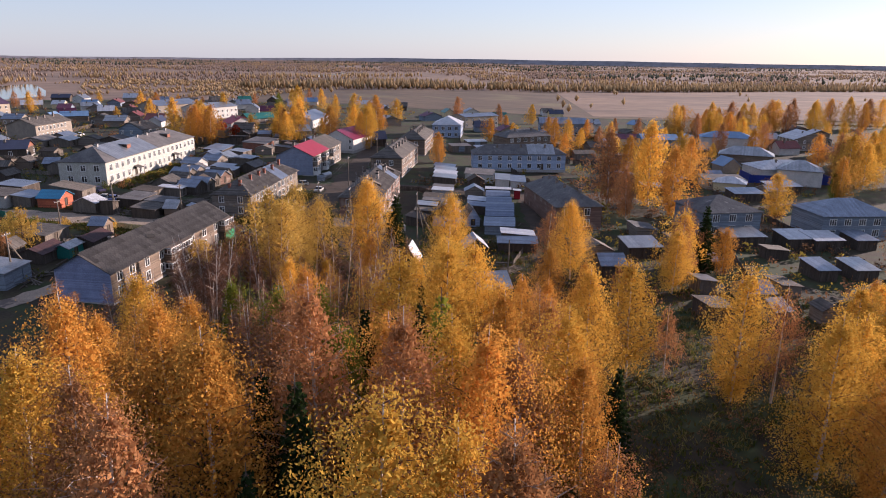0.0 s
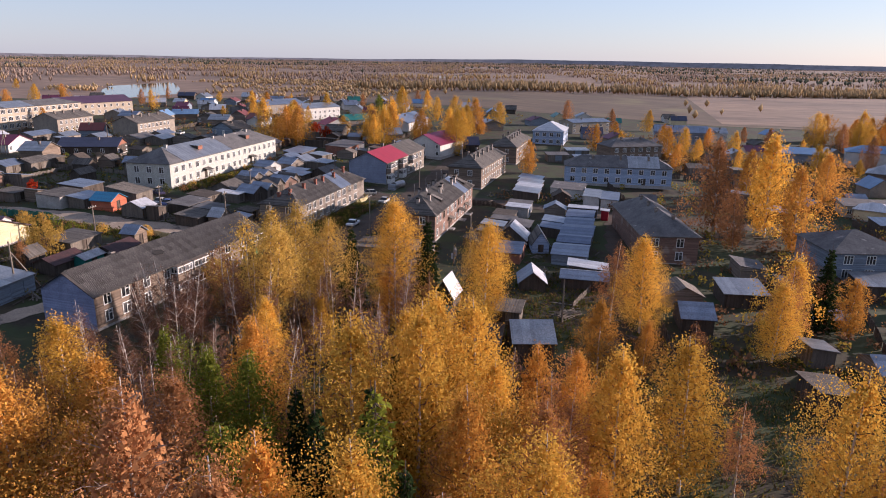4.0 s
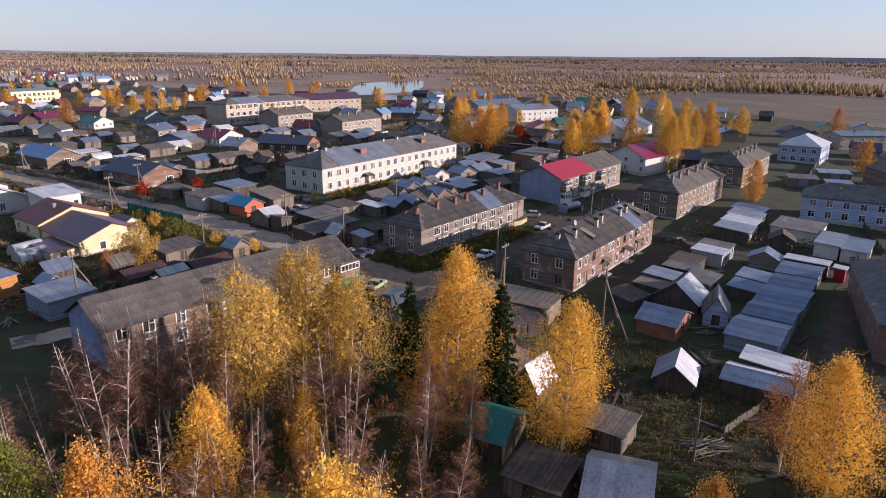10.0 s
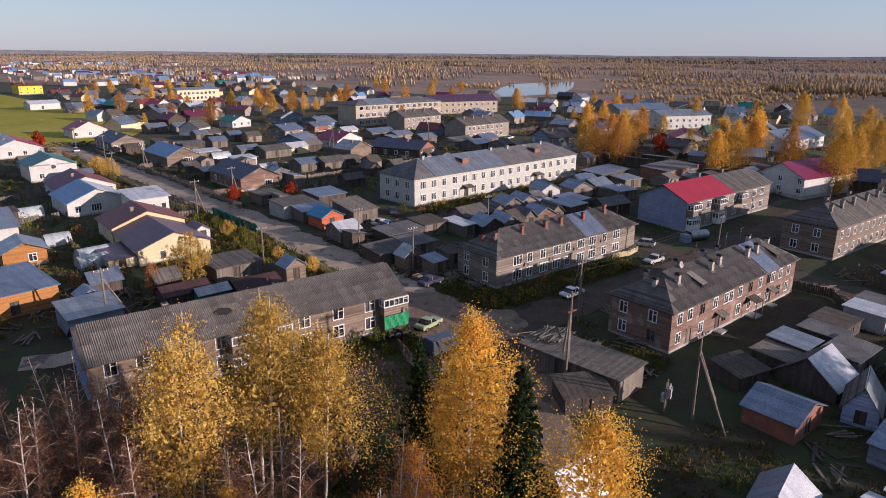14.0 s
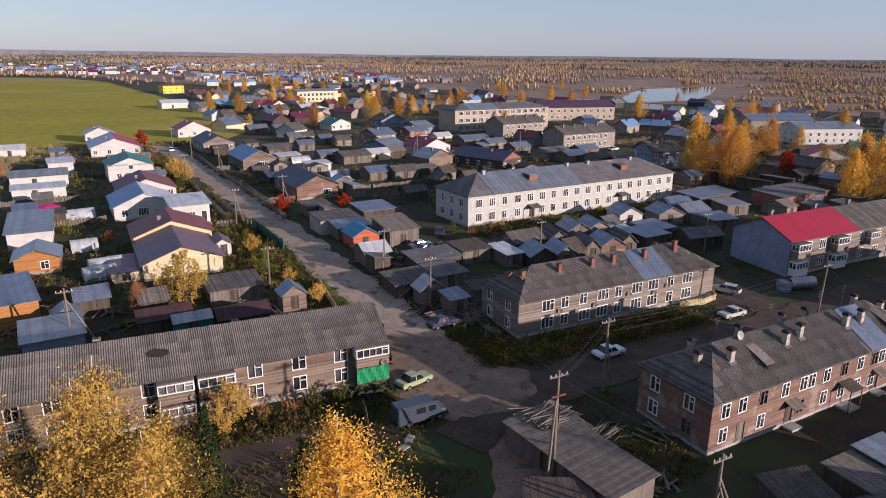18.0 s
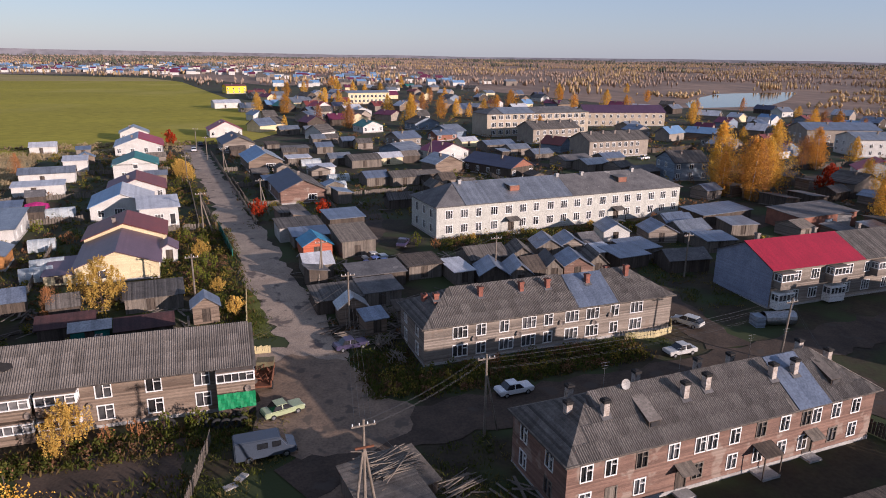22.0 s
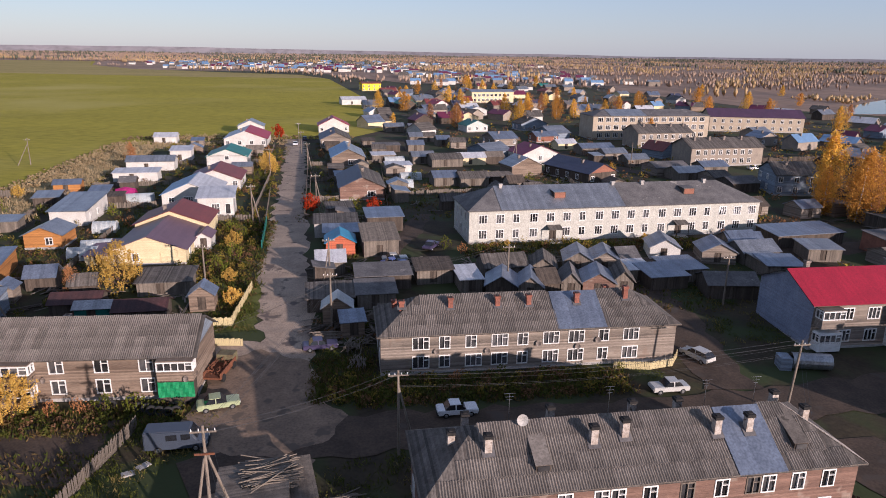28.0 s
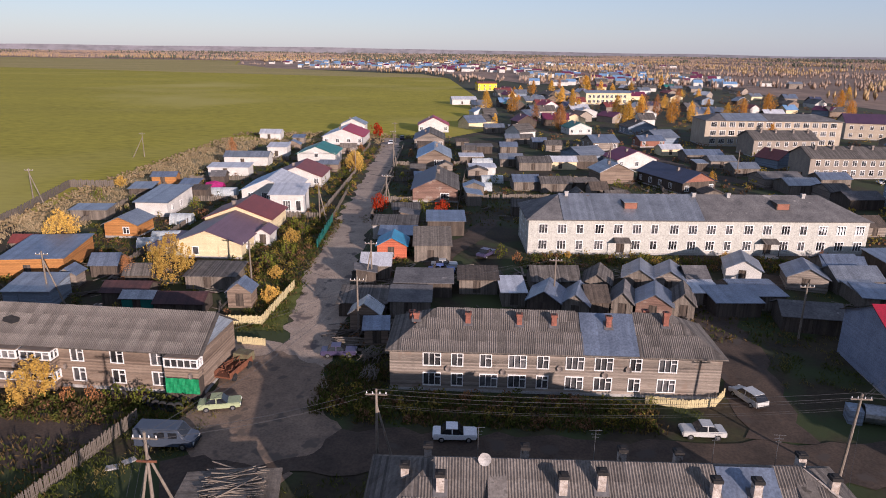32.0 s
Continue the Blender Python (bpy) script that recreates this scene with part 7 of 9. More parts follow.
def utility_pole(x, y, h, strut=None, arm=True, lean=0.0, rot=0.0, label="weathered wooden power pole with insulators"):
    ob = thing("utility_pole", x, y, rot, label, "pole", "power poles")
    s = Shape()
    s.tube((0, 0, -0.5), (lean, 0, h), 0.15, 0.10, 8)
    part("pole", s, POLE, ob)
    if strut:
        q = Shape()
        q.tube((strut[0], strut[1], -0.4), (lean * 0.8, 0.1, h * 0.82), 0.13, 0.09, 8)
        part("strut", q, POLE, ob)
    if arm:
        q = Shape()
        q.box(lean - 0.9, -0.07, h - 0.55, lean + 0.9, 0.05, h - 0.43)
        part("crossarm", q, POLE, ob)
        for k in (-0.8, -0.3, 0.3, 0.8):
            i = Shape()
            i.tube((lean + k, 0, h - 0.43), (lean + k, 0, h - 0.25), 0.05, 0.035, 6)
            part("insulator", i, FRAME_WHITE, ob)
    return ob


def power_line(a, b, n=4, sag=0.7, spread=0.5, label="sagging overhead power wires between poles"):
    ob = thing("power_line", a[0], a[1], 0, label, "cable", "power lines", z=0)
    d = Vector((b[0] - a[0], b[1] - a[1], 0)).normalized()
    side = Vector((-d.y, d.x, 0))
    for i in range(n):
        off = side * spread * (i - (n - 1) / 2) * 0.8
        dz = -0.25 * (i % 2)
        s = Shape()
        run = []
        for k in range(11):
            f = k / 10
            p = Vector((a[0] * (1 - f) + b[0] * f, a[1] * (1 - f) + b[1] * f, a[2] * (1 - f) + b[2] * f - sag * 4 * f * (1 - f) + dz)) + off
            run.append(p - Vector((a[0], a[1], 0)))
        s.path(run, 0.010)
        part("wire", s, WIRE, ob)


utility_pole(0.5, -15.7, 8.6, (1.7, 0.6))
utility_pole(40.4, -13.2, 8.2, None, lean=0.5)
tall_pole = utility_pole(-13.8, -25.9, 10.6, (1.7, 2.4), label="tall wooden power pole with two struts and a rusty bracket")
q = Shape()
q.tube((-1.5, -1.0, -0.4), (-0.1, 0, 8.0), 0.13, 0.09, 8)
part("strut", q, POLE, tall_pole)
q = Shape()
q.box(-0.7, -0.2, 8.35, 0.7, -0.1, 8.5)
part("bracket", q, RUST, tall_pole, "rusty steel bracket")
braced_pole = utility_pole(-9.6, -38.6, 9.6, (3.4, -1.2), label="power pole braced by two long struts")
q = Shape()
q.tube((0.1, -3.6, -0.4), (0, -0.1, 7.0), 0.13, 0.09, 8)
part("strut", q, POLE, braced_pole)
utility_pole(-5.9, 12.6, 7.4)
kiosk = thing("pole_transformer", -10.1, -35.8, 20, "small grey transformer on two short wooden posts", "transformer")
for k in (-0.35, 0.35):
    q = Shape()
    q.tube((k, 0, -0.4), (k, 0, 3.3), 0.11, 0.09, 8)
    part("post", q, POLE, kiosk)
q = Shape()
q.box(-0.6, -0.1, 2.0, 0.6, 0.1, 2.14)
part("beam", q, POLE, kiosk)
q = Shape()
q.box(-0.4, -0.52, 1.5, 0.4, -0.12, 2.6)
part("tank", q, CONCRETE, kiosk, "pale grey steel tank")
q = Shape()
q.box(-0.28, 0.12, 0.9, 0.28, 0.42, 1.8)
part("switch_box", q, METAL_WHITE, kiosk)
for k in (-0.25, 0.0, 0.25):
    q = Shape()
    q.tube((k, -0.32, 2.6), (k, -0.32, 2.95), 0.06, 0.04, 6)
    part("insulator", q, FRAME_WHITE, kiosk)
utility_pole(-6.4, 27.5, 7.0, (-1.0, -1.5))
utility_pole(-21.9, 62.5, 7.5, (1.6, -1.0))
utility_pole(-10.0, 73.0, 7.5, (1.4, -1.0))
utility_pole(-24.3, 27.5, 6.5)
utility_pole(-14.3, 122.6, 7.5, (1.2, -1.0))
utility_pole(-23.9, 115.4, 7.0)
utility_pole(-86.0, 71.7, 7.5, (3.0, -1.0))
utility_pole(-91.9, 134.2, 7.5, (-3.0, -1.5))
utility_pole(-49.5, 18.5, 7.5, (3.2, -1.2))
utility_pole(47.0, 126.5, 8.0, (-2.0, 0.5))
utility_pole(19.6, 22.4, 7.0)
utility_pole(49.1, 14.0, 7.5)
utility_pole(78.5, 115.3, 8.0, arm=False)
utility_pole(88.0, -12.5, 8.0)
utility_pole(-30.3, -57.0, 6.5, arm=False)
utility_pole(-17.6, 150.0, 7.5)
utility_pole(-20.0, 176.0, 7.5)
power_line((0.5, -15.7, 8.0), (40.9, -13.2, 7.8), 4, 0.8)
power_line((40.9, -13.2, 7.8), (88, -12.5, 7.8), 4, 0.9)
power_line((-13.8, -25.9, 9.6), (0.5, -15.7, 8.1), 4, 0.5)
power_line((-13.8, -25.9, 9.6), (-9.6, -38.6, 8.6), 3, 0.5)
power_line((-13.8, -25.9, 9.6), (-5.9, 12.6, 7.0), 4, 0.9)
power_line((-5.9, 12.6, 7.0), (-6.4, 27.5, 8.3), 3, 0.4)
power_line((-6.4, 27.5, 8.3), (-10.0, 73.0, 9.6), 3, 0.9)
power_line((-10.0, 73.0, 9.6), (-14.3, 122.6, 9.6), 3, 0.9)
power_line((-5.9, 12.6, 7.0), (19.6, 22.4, 8.0), 3, 0.6)
power_line((19.6, 22.4, 8.0), (49.1, 14.0, 8.0), 3, 0.8)
power_line((-5.9, 12.6, 7.0), (-24.3, 27.5, 7.6), 3, 0.6)
power_line((-14.3, 122.6, 9.6), (-17.6, 150.0, 9.8), 3, 0.6)


def fence(label, pts, h=1.3, mat_=WOOD_PLANK, gap=0.16, board=0.11, rails=True):
    """A board fence: posts, two rails and single boards of uneven height."""
    ob = thing("fence", pts[0][0], pts[0][1], 0, label, "fence")
    ox, oy, oz = pts[0][0], pts[0][1], ground_z(pts[0][1])
    r = random.Random(int(pts[0][0] * 10))
    for (x0, y0), (x1, y1) in zip(pts, pts[1:]):
        d = math.hypot(x1 - x0, y1 - y0)
        rot = math.degrees(math.atan2(y1 - y0, x1 - x0))
        n = int(d / gap)
        for i in range(n):
            f = (i + 0.5) / n
            x, y = x0 + (x1 - x0) * f, y0 + (y1 - y0) * f
            key = ("board", board, round(h, 2), i % 3, mat_.name)
            if key not in MESHES:
                s = Shape()
                hh = h * (1 + 0.05 * (i % 3 - 1))
                s.box(-board / 2, -0.012, 0.05, board / 2, 0.012, hh)
                MESHES[key] = s.mesh("board", mat_)
            part("board", MESHES[key], None, ob, at=pose(x - ox, y - oy, ground_z(y) - oz, r.uniform(-3, 3), r.uniform(-2, 2), rot))
        m = max(1, int(d / 2.6))
        for i in range(m + 1):
            f = i / m
            x, y = x0 + (x1 - x0) * f, y0 + (y1 - y0) * f
            s = Shape()
            s.box(-0.06, 0.015, -0.4, 0.06, 0.13, h * 0.95)
            part("post", s, mat_, ob, at=pose(x - ox, y - oy, ground_z(y) - oz, 0, 0, rot))
        if rails:
            for k in (0.3, 0.8):
                s = Shape()
                s.tube((x0 - ox, y0 - oy, ground_z(y0) - oz + h * k), (x1 - ox, y1 - oy, ground_z(y1) - oz + h * k), 0.04, 0.04, 4)
                part("rail", s, mat_, ob)
    return ob


FENCE_CREAM = mat("cream_fence_boards", (0.55, 0.46, 0.24), (0.42, 0.35, 0.19), 1.0, 0.85, 0.3, 8)
fence("grey picket fence along the kitchen garden", [(-28.2, -26.5), (-26.7, -19.3), (-24.0, -8.5)], 1.5)
fence("cream board fence at the street corner", [(-23.2, 13.7), (-18.6, 13.7), (-17.5, 26.0)], 1.3, FENCE_CREAM, 0.22, 0.2)
fence("teal sheet fence beside the street", [(-18.0, 43.3), (-19.1, 61.4)], 1.7, METAL_TEAL, 0.6, 0.6)
fence("tall grey board fence round a garden by the field", [(-79.5, 40.0), (-81.4, 59.3), (-87.6, 87.9), (-77.0, 88.1)], 1.9, WOOD_PLANK, 0.5, 0.46)
fence("curved yellow board fence at the house corner", [(26.5, -1.9), (30.5, -2.6), (33.6, -2.0), (35.3, 0.2)], 1.0, FENCE_CREAM, 0.2, 0.17)
fence("low board fence at the house corner", [(-20, 8.6), (-16.5, 8.2)], 1.0, FENCE_CREAM, 0.22, 0.2)
fence("sagging garden fence among the huts", [(-24, -58), (-15, -60), (-10, -63)], 1.1)
fence("dark garden fence behind the red house", [(36.5, -27), (38, -33), (30, -40)], 1.5, WOOD_DARK, 0.3, 0.26)
fence("garden fence in front of the village houses", [(-19.5, 64), (-21.5, 92)], 1.2, WOOD_PLANK, 0.35, 0.16)
fence("garden fence across the street", [(-11.5, 76), (-13.0, 112)], 1.2, WOOD_PLANK, 0.35, 0.16)


def heap(name, label, category, x, y, rot, n, long_, wide, high, mat_, seed, thick=0.05, tidy=0.25, z=None):
    """Loose boards, poles or logs lying across each other; each one is a part."""
    ob = thing(name, x, y, rot, label, category, z=z)
    r = random.Random(seed)
    for i in range(n):
        L = long_ * r.uniform(0.55, 1.0)
        zz = 0.06 + high * (i / n) * r.uniform(0.7, 1.0)
        yy = r.uniform(-wide / 2, wide / 2) * (1 - 0.5 * i / n)
        a = r.gauss(0, tidy)
        s = Shape()
        dx, dy = math.cos(a) * L / 2, math.sin(a) * L / 2
        s.tube((-dx, yy - dy, zz), (dx, yy + dy, zz + r.uniform(-0.1, 0.1)), thick, thick * 0.85, 5)
        part("log" if thick > 0.05 else "pole", s, mat_, ob)
    return ob


heap("log_pile", "pile of grey poles and slabs beside the street house", "wood pile", 6.5, -18.0, 55, 46, 5.0, 4.0, 0.9, POLE, 3, 0.06)
heap("pole_stack", "stack of long grey poles leaning by the house end", "wood pile", -3.2, 6.0, 80, 34, 3.4, 2.4, 1.3, POLE, 4, 0.045, 0.35)
heap("pole_stack", "second stack of grey poles at the house end", "wood pile", -2.9, 1.8, 78, 30, 3.0, 2.2, 1.1, POLE, 5, 0.045, 0.4)
heap("log_pile", "boards and logs stacked on the verge", "wood pile", -6.5, 9.3, 4, 30, 4.6, 1.6, 0.9, POLE, 6, 0.06, 0.12)
heap("board_heap", "loose boards heaped over a collapsing shed roof", "wood pile", -10.2, -20.4, 12, 90, 5.2, 5.2, 0.5, POLE, 7, 0.06, 0.25, 1.75)
heap("board_heap", "heap of old boards and beams in the yard", "wood pile", 1.5, 13.8, 30, 40, 5.5, 4.5, 0.9, POLE, 8, 0.06, 0.5)
heap("board_heap", "scattered planks among the yard sheds", "wood pile", 8.5, 14.5, -20, 30, 5.0, 4.0, 0.6, POLE, 9, 0.06, 0.5)
heap("log_pile", "firewood poles among the huts", "wood pile", -27.5, -57.5, -40, 26, 5.0, 3.0, 0.7, POLE, 10, 0.06, 0.4)
heap("board_heap", "boards lying on the grass beside the reddish house", "wood pile", -4.5, -22.0, 20, 26, 4.5, 3.0, 0.4, POLE, 11, 0.06, 0.2)
heap("board_heap", "boards and beams beside the shed row", "wood pile", 40.5, -31.0, 10, 30, 5.0, 4.0, 0.6, POLE, 12, 0.06, 0.4)
heap("log_pile", "long poles lying by the garage yard", "wood pile", 3.5, 30.0, 10, 30, 5.5, 3.0, 0.7, POLE, 13, 0.06, 0.3)

for x, y, r in ((-22.8, -15.6, 20), (-21.8, -14.6, 48)):
    slab_ = thing("concrete_slab", x, y, r, "pale concrete slab lying on the grass by the track", "slab", "loose slabs")
    q = Shape()
    q.box(-0.55, -0.35, 0.0, 0.55, 0.35, 0.14)
    part("block", q, CONCRETE, slab_)
# rusty truck wreck by the long house
wreck = thing("truck_wreck", -18.0, 1.6, 78, "rusty stripped truck bed full of scrap metal", "wreck")
q = Shape()
q.box(-2.3, -1.0, 0.55, 2.3, 1.0, 0.75)
q.box(-2.3, -1.0, 0.75, 2.3, -0.92, 1.25)
q.box(-2.3, 0.92, 0.75, 2.3, 1.0, 1.25)
part("bed", q, RUST, wreck)
q = Shape()
q.box(1.5, -0.95, 0.6, 2.9, 0.95, 1.7)
part("cab", q, mat("faded_green_paint", (0.16, 0.15, 0.08), (0.10, 0.07, 0.04), 1.5, 0.8, 0.3, 8), wreck)
rs = random.Random(4)
for i in range(22):
    q = Shape()
    p0 = Vector((rs.uniform(-2.1, 1.2), rs.uniform(-0.8, 0.8), rs.uniform(0.9, 1.4)))
    q.tube(p0, p0 + Vector((rs.uniform(-1, 1), rs.uniform(-0.5, 0.5), rs.uniform(-0.1, 0.5))), 0.07, 0.05, 5)
    part("scrap", q, RUST, wreck)
for sx in (-1.5, 1.6):
    for sy in (-1, 1):
        q = Shape()
        q.tube((sx, sy * 0.85, 0.45), (sx, sy * 1.08, 0.45), 0.45, 0.45, 14)
        part("wheel", q, RUBBER, wreck)


def tyre(x, y, tilt, rot, r=0.55):
    s = Shape()
    n, k = 18, 8
    for i in range(n):
        a = 2 * math.pi * i / n
        for j in range(k):
            b = 2 * math.pi * j / k
            rr = r * 0.72 + r * 0.28 * math.cos(b)
            s.v.append((math.cos(a) * rr, math.sin(a) * rr, 0.16 * math.sin(b)))
    for i in range(n):
        for j in range(k):
            s.f.append((i * k + j, ((i + 1) % n) * k + j, ((i + 1) % n) * k + (j + 1) % k, i * k + (j + 1) % k))
            s.m.append(0)
    ob = part("tyre", s, RUBBER, smooth=True)
    lift = 0.16 + abs(math.sin(radians(tilt))) * (r - 0.16)
    ob.matrix_basis = pose(x, y, ground_z(y) + lift, tilt, 0, rot)
    tagged(ob, "worn black truck tyre leaning by the house", "tyre", "stacked tyres")


for i, (x, y, t, ro) in enumerate([(-23.9, -5.6, 70, 10), (-23.3, -6.1, 75, 5), (-22.5, -6.3, 78, -5), (-21.6, -6.5, 80, 0), (-20.9, -6.4, 75, 12), (-22.2, -5.6, 0, 0), (-24.6, -5.2, 65, 20), (-27.5, -4.6, 70, 10), (-28.4, -4.5, 60, 0), (-21.5, -4.8, 8, 0), (-22.7, -4.4, 30, 40), (-20.2, -3.8, 12, 0), (-20.9, -4.6, 24, 100), (-25.7, -3.6, 0, 0)]):
    tyre(x, y, t, ro)


def dish(parent, x, y, z, r=0.4, rot=-20):
    s = Shape()
    n = 14
    rings = ((0.02, 0.0), (0.5, 0.05), (1.0, 0.18))
    for f, dpt in rings:
        for i in range(n):
            a = 2 * math.pi * i / n
            s.v.append((math.cos(a) * r * f, -dpt * r * 1.6 + 0.1, math.sin(a) * r * f))
    for k in range(len(rings) - 1):
        for i in range(n):
            j = (i + 1) % n
            s.f.append((k * n + i, k * n + j, (k + 1) * n + j, (k + 1) * n + i))
            s.m.append(0)
    ob = part("satellite_dish", s, CONCRETE if r > 0.45 else CHIM_GREY, parent, "round satellite dish", at=pose(x, y, z, -18, 0, rot), smooth=True)
    q = Shape()
    q.tube((0, 0.1, 0), (0, 0.35, -0.1), 0.02, 0.02, 5)
    part("bracket", q, STEEL, ob)
    return ob


for par, spots in ((house_b, ((12.0, -0.35, 2.6), (6.2, -0.35, 2.8), (22.6, -0.35, 2.6), (25.0, -0.35, 3.3), (17.9, -0.35, 3.2))), (house_d, ((21.6, -0.4, 2.6), (36.6, -0.5, 3.1), (35.9, -1.5, 2.9), (16.8, -1.6, 3.1)))):
    for p in spots:
        dish(par, *p, 0.32)
dish(house_a, 8.0, 4.0, 8.75, 0.46, 0)


def antenna(parent, x, y, z, h=2.6):
    s = Shape()
    s.tube((x, y, z), (x, y, z + h), 0.02, 0.016, 5)
    ob = part("antenna", s, STEEL, parent, "thin television aerial")
    for k in (0.0, 0.3, 0.55):
        q = Shape()
        q.tube((x - 0.45 + k * 0.4, y, z + h - k), (x + 0.45 - k * 0.4, y, z + h - k), 0.012, 0.012, 4)
        part("rod", q, STEEL, ob)


for x in (7.6, 16.0, 24.5, 29.0):
    antenna(house_a, x, 6.5, 7.1)


def dormer(parent, x, y0, y1, z0, z1, w, mat_, front=FRAME_WHITE, up=0.12):
    """A roof dormer as a low wedge box on the front slope."""
    s = Shape()
    s.slab((x, y0, z1), (x + w, y0, z1), (x + w, y1, z1 + up), (x, y1, z1 + up), 0.06)
    ob = part("dormer", s, mat_, parent)
    q = Shape()
    q.face((x + 0.08, y0 + 0.06, z0), (x + w - 0.08, y0 + 0.06, z0), (x + w - 0.08, y0 + 0.06, z1 - 0.07), (x + 0.08, y0 + 0.06, z1 - 0.07))
    q.face((x + 0.08, y0 + 0.06, z0), (x + 0.08, y0 + 0.06, z1 - 0.07), (x + 0.08, y1, z1 + up - 0.17))
    q.face((x + w - 0.08, y0 + 0.06, z0), (x + w - 0.08, y1, z1 + up - 0.17), (x + w - 0.08, y0 + 0.06, z1 - 0.07))
    part("cheek", q, WOOD_DARK, ob)
    p = Shape()
    p.box(x + 0.2, y0 + 0.0, z0 + 0.12, x + w - 0.2, y0 + 0.05, z1 - 0.12)
    part("dormer_window", p, front, ob)


ka = 2.8 / 4.4
for x in (8.2, 29.0):
    dormer(house_a, x, 0.9, 4.1, 5.5 + 0.9 * ka + 0.1, 5.5 + 0.9 * ka + 0.75, 1.3, SLATE, GLASS, 1.3)
kc = 3.0 / 6.0
for x, m in ((16.2, METAL_GREY), (42.0, FELT)):
    dormer(house_c, x, 2.2, 4.6, 6.1 + 2.2 * kc + 0.1, 6.1 + 4.6 * kc + 0.1, 2.4, m, BRICK_RED)


def porch(parent, x, w, d, z, mat_, posts=True):
    s = Shape()
    s.slab((x, -d, z), (x + w, -d, z), (x + w, 0.0, z + 0.5), (x, 0.0, z + 0.5), 0.07)
    ob = part("porch_roof", s, mat_, parent)
    for k in (0.08, w - 0.16) if posts else ():
        q = Shape()
        q.box(x + k, -d + 0.1, -0.3, x + k + 0.09, -d + 0.19, z)
        part("post", q, WOOD_DARK, ob)
    q = Shape()
    q.box(x + 0.1, -d, -0.4, x + w - 0.1, -0.05, 0.2)
    part("step", q, CONCRETE, ob)


porch(house_c, 14.3, 2.6, 1.8, 2.5, SLATE_OLD)
porch(house_c, 39.1, 2.6, 1.8, 2.5, SLATE_OLD)
porch(house_a, 10.5, 1.8, 1.2, 2.35, WOOD_PLANK, False)
porch(house_a, 19.1, 2.2, 1.6, 2.3, WOOD_DARK)
porch(house_a, 25.3, 1.7, 1.1, 2.3, WOOD_PLANK, False)


def bay(parent, x, w, d, z0, z1, wall, glazed, mull=3):
    """A glazed balcony: boarded lower half, a band of white windows."""
    s = Shape()
    s.box(x, -d, z0, x + w, -0.01, z0 + (z1 - z0) * 0.48)
    s.box(x, -d, z1 - 0.1, x + w, -0.01, z1)
    ob = part("balcony", s, wall, parent, "boxed-in wooden balcony")
    zg0, zg1 = z0 + (z1 - z0) * 0.48 + 0.1, z1 - 0.24
    fm, pm = window_meshes(w - 0.2, zg1 - zg0, mull, (glazed, GLASS))
    f = part("window", fm, None, ob, at=pose(x + 0.1, -d, zg0))
    part("pane", pm, None, f)
    for xx, ro in ((x, -90), (x + w, 90)):
        fm, pm = window_meshes(d - 0.25, zg1 - zg0, 1, (glazed, GLASS))
        f = part("window", fm, None, ob, at=pose(xx, -0.12 if ro < 0 else -d + 0.12, zg0, 0, 0, ro))
        part("pane", pm, None, f)


bay(house_d, 33.0, 3.6, 1.2, 2.55, 4.75, WOOD_BROWN, FRAME_WHITE, 4)
tarp = Shape()
for i in range(12):
    for j in range(5):
        def T(a, b):
            return (33.0 + 3.6 * a / 12, -1.24 - 0.05 * math.sin(a * 1.9 + b), 0.75 + 1.7 * b / 5)
        tarp.face(T(i, j), T(i + 1, j), T(i + 1, j + 1), T(i, j + 1))
part("tarpaulin", tarp, TARP, house_d, "bright green tarpaulin over the lower balcony")
under = Shape()
under.box(33.05, -1.18, 0.0, 36.55, -0.02, 2.5)
part("lower_balcony", under, WOOD_DARK, house_d)
for z0 in (0.15, 2.6):
    bay(house_d, 13.8, 3.2, 1.3, z0, z0 + 2.15, WOOD_BROWN, FRAME_WHITE, 3)
    bay(house_d, 17.4, 3.4, 1.3, z0, z0 + 2.15, WOOD_BROWN, FRAME_WHITE, 3)
for x0 in (0.3, 10.3):
    for z0, wl in ((0.3, FRAME_WHITE), (3.3, WOOD_GREY)):
        bay(house_e, x0, 3.0, 1.4, z0, z0 + 2.4, wl, FRAME_WHITE, 3)
bay(house_e, 19.5, 2.6, 1.3, 3.3, 5.6, WOOD_GREY, FRAME_WHITE, 3)
for lf in ((41.5, -2.0), ):
    # stands for a pale half-round trailer cover on a blue box, shaped as a cylinder
    tank = thing("storage_tank", 49.4, -4.4, -14, "pale round-topped trailer cover with a blue box by the house", "tank")
    q = Shape()
    q.tube((-2.2, 0, 1.0), (2.2, 0, 1.0), 0.95, 0.95, 16)
    part("barrel", q, METAL_GREY, tank)
    q = Shape()
    q.box(-3.6, -0.9, 0.0, -2.3, 0.9, 1.5)
    part("box", q, WOOD_BLUE, tank)


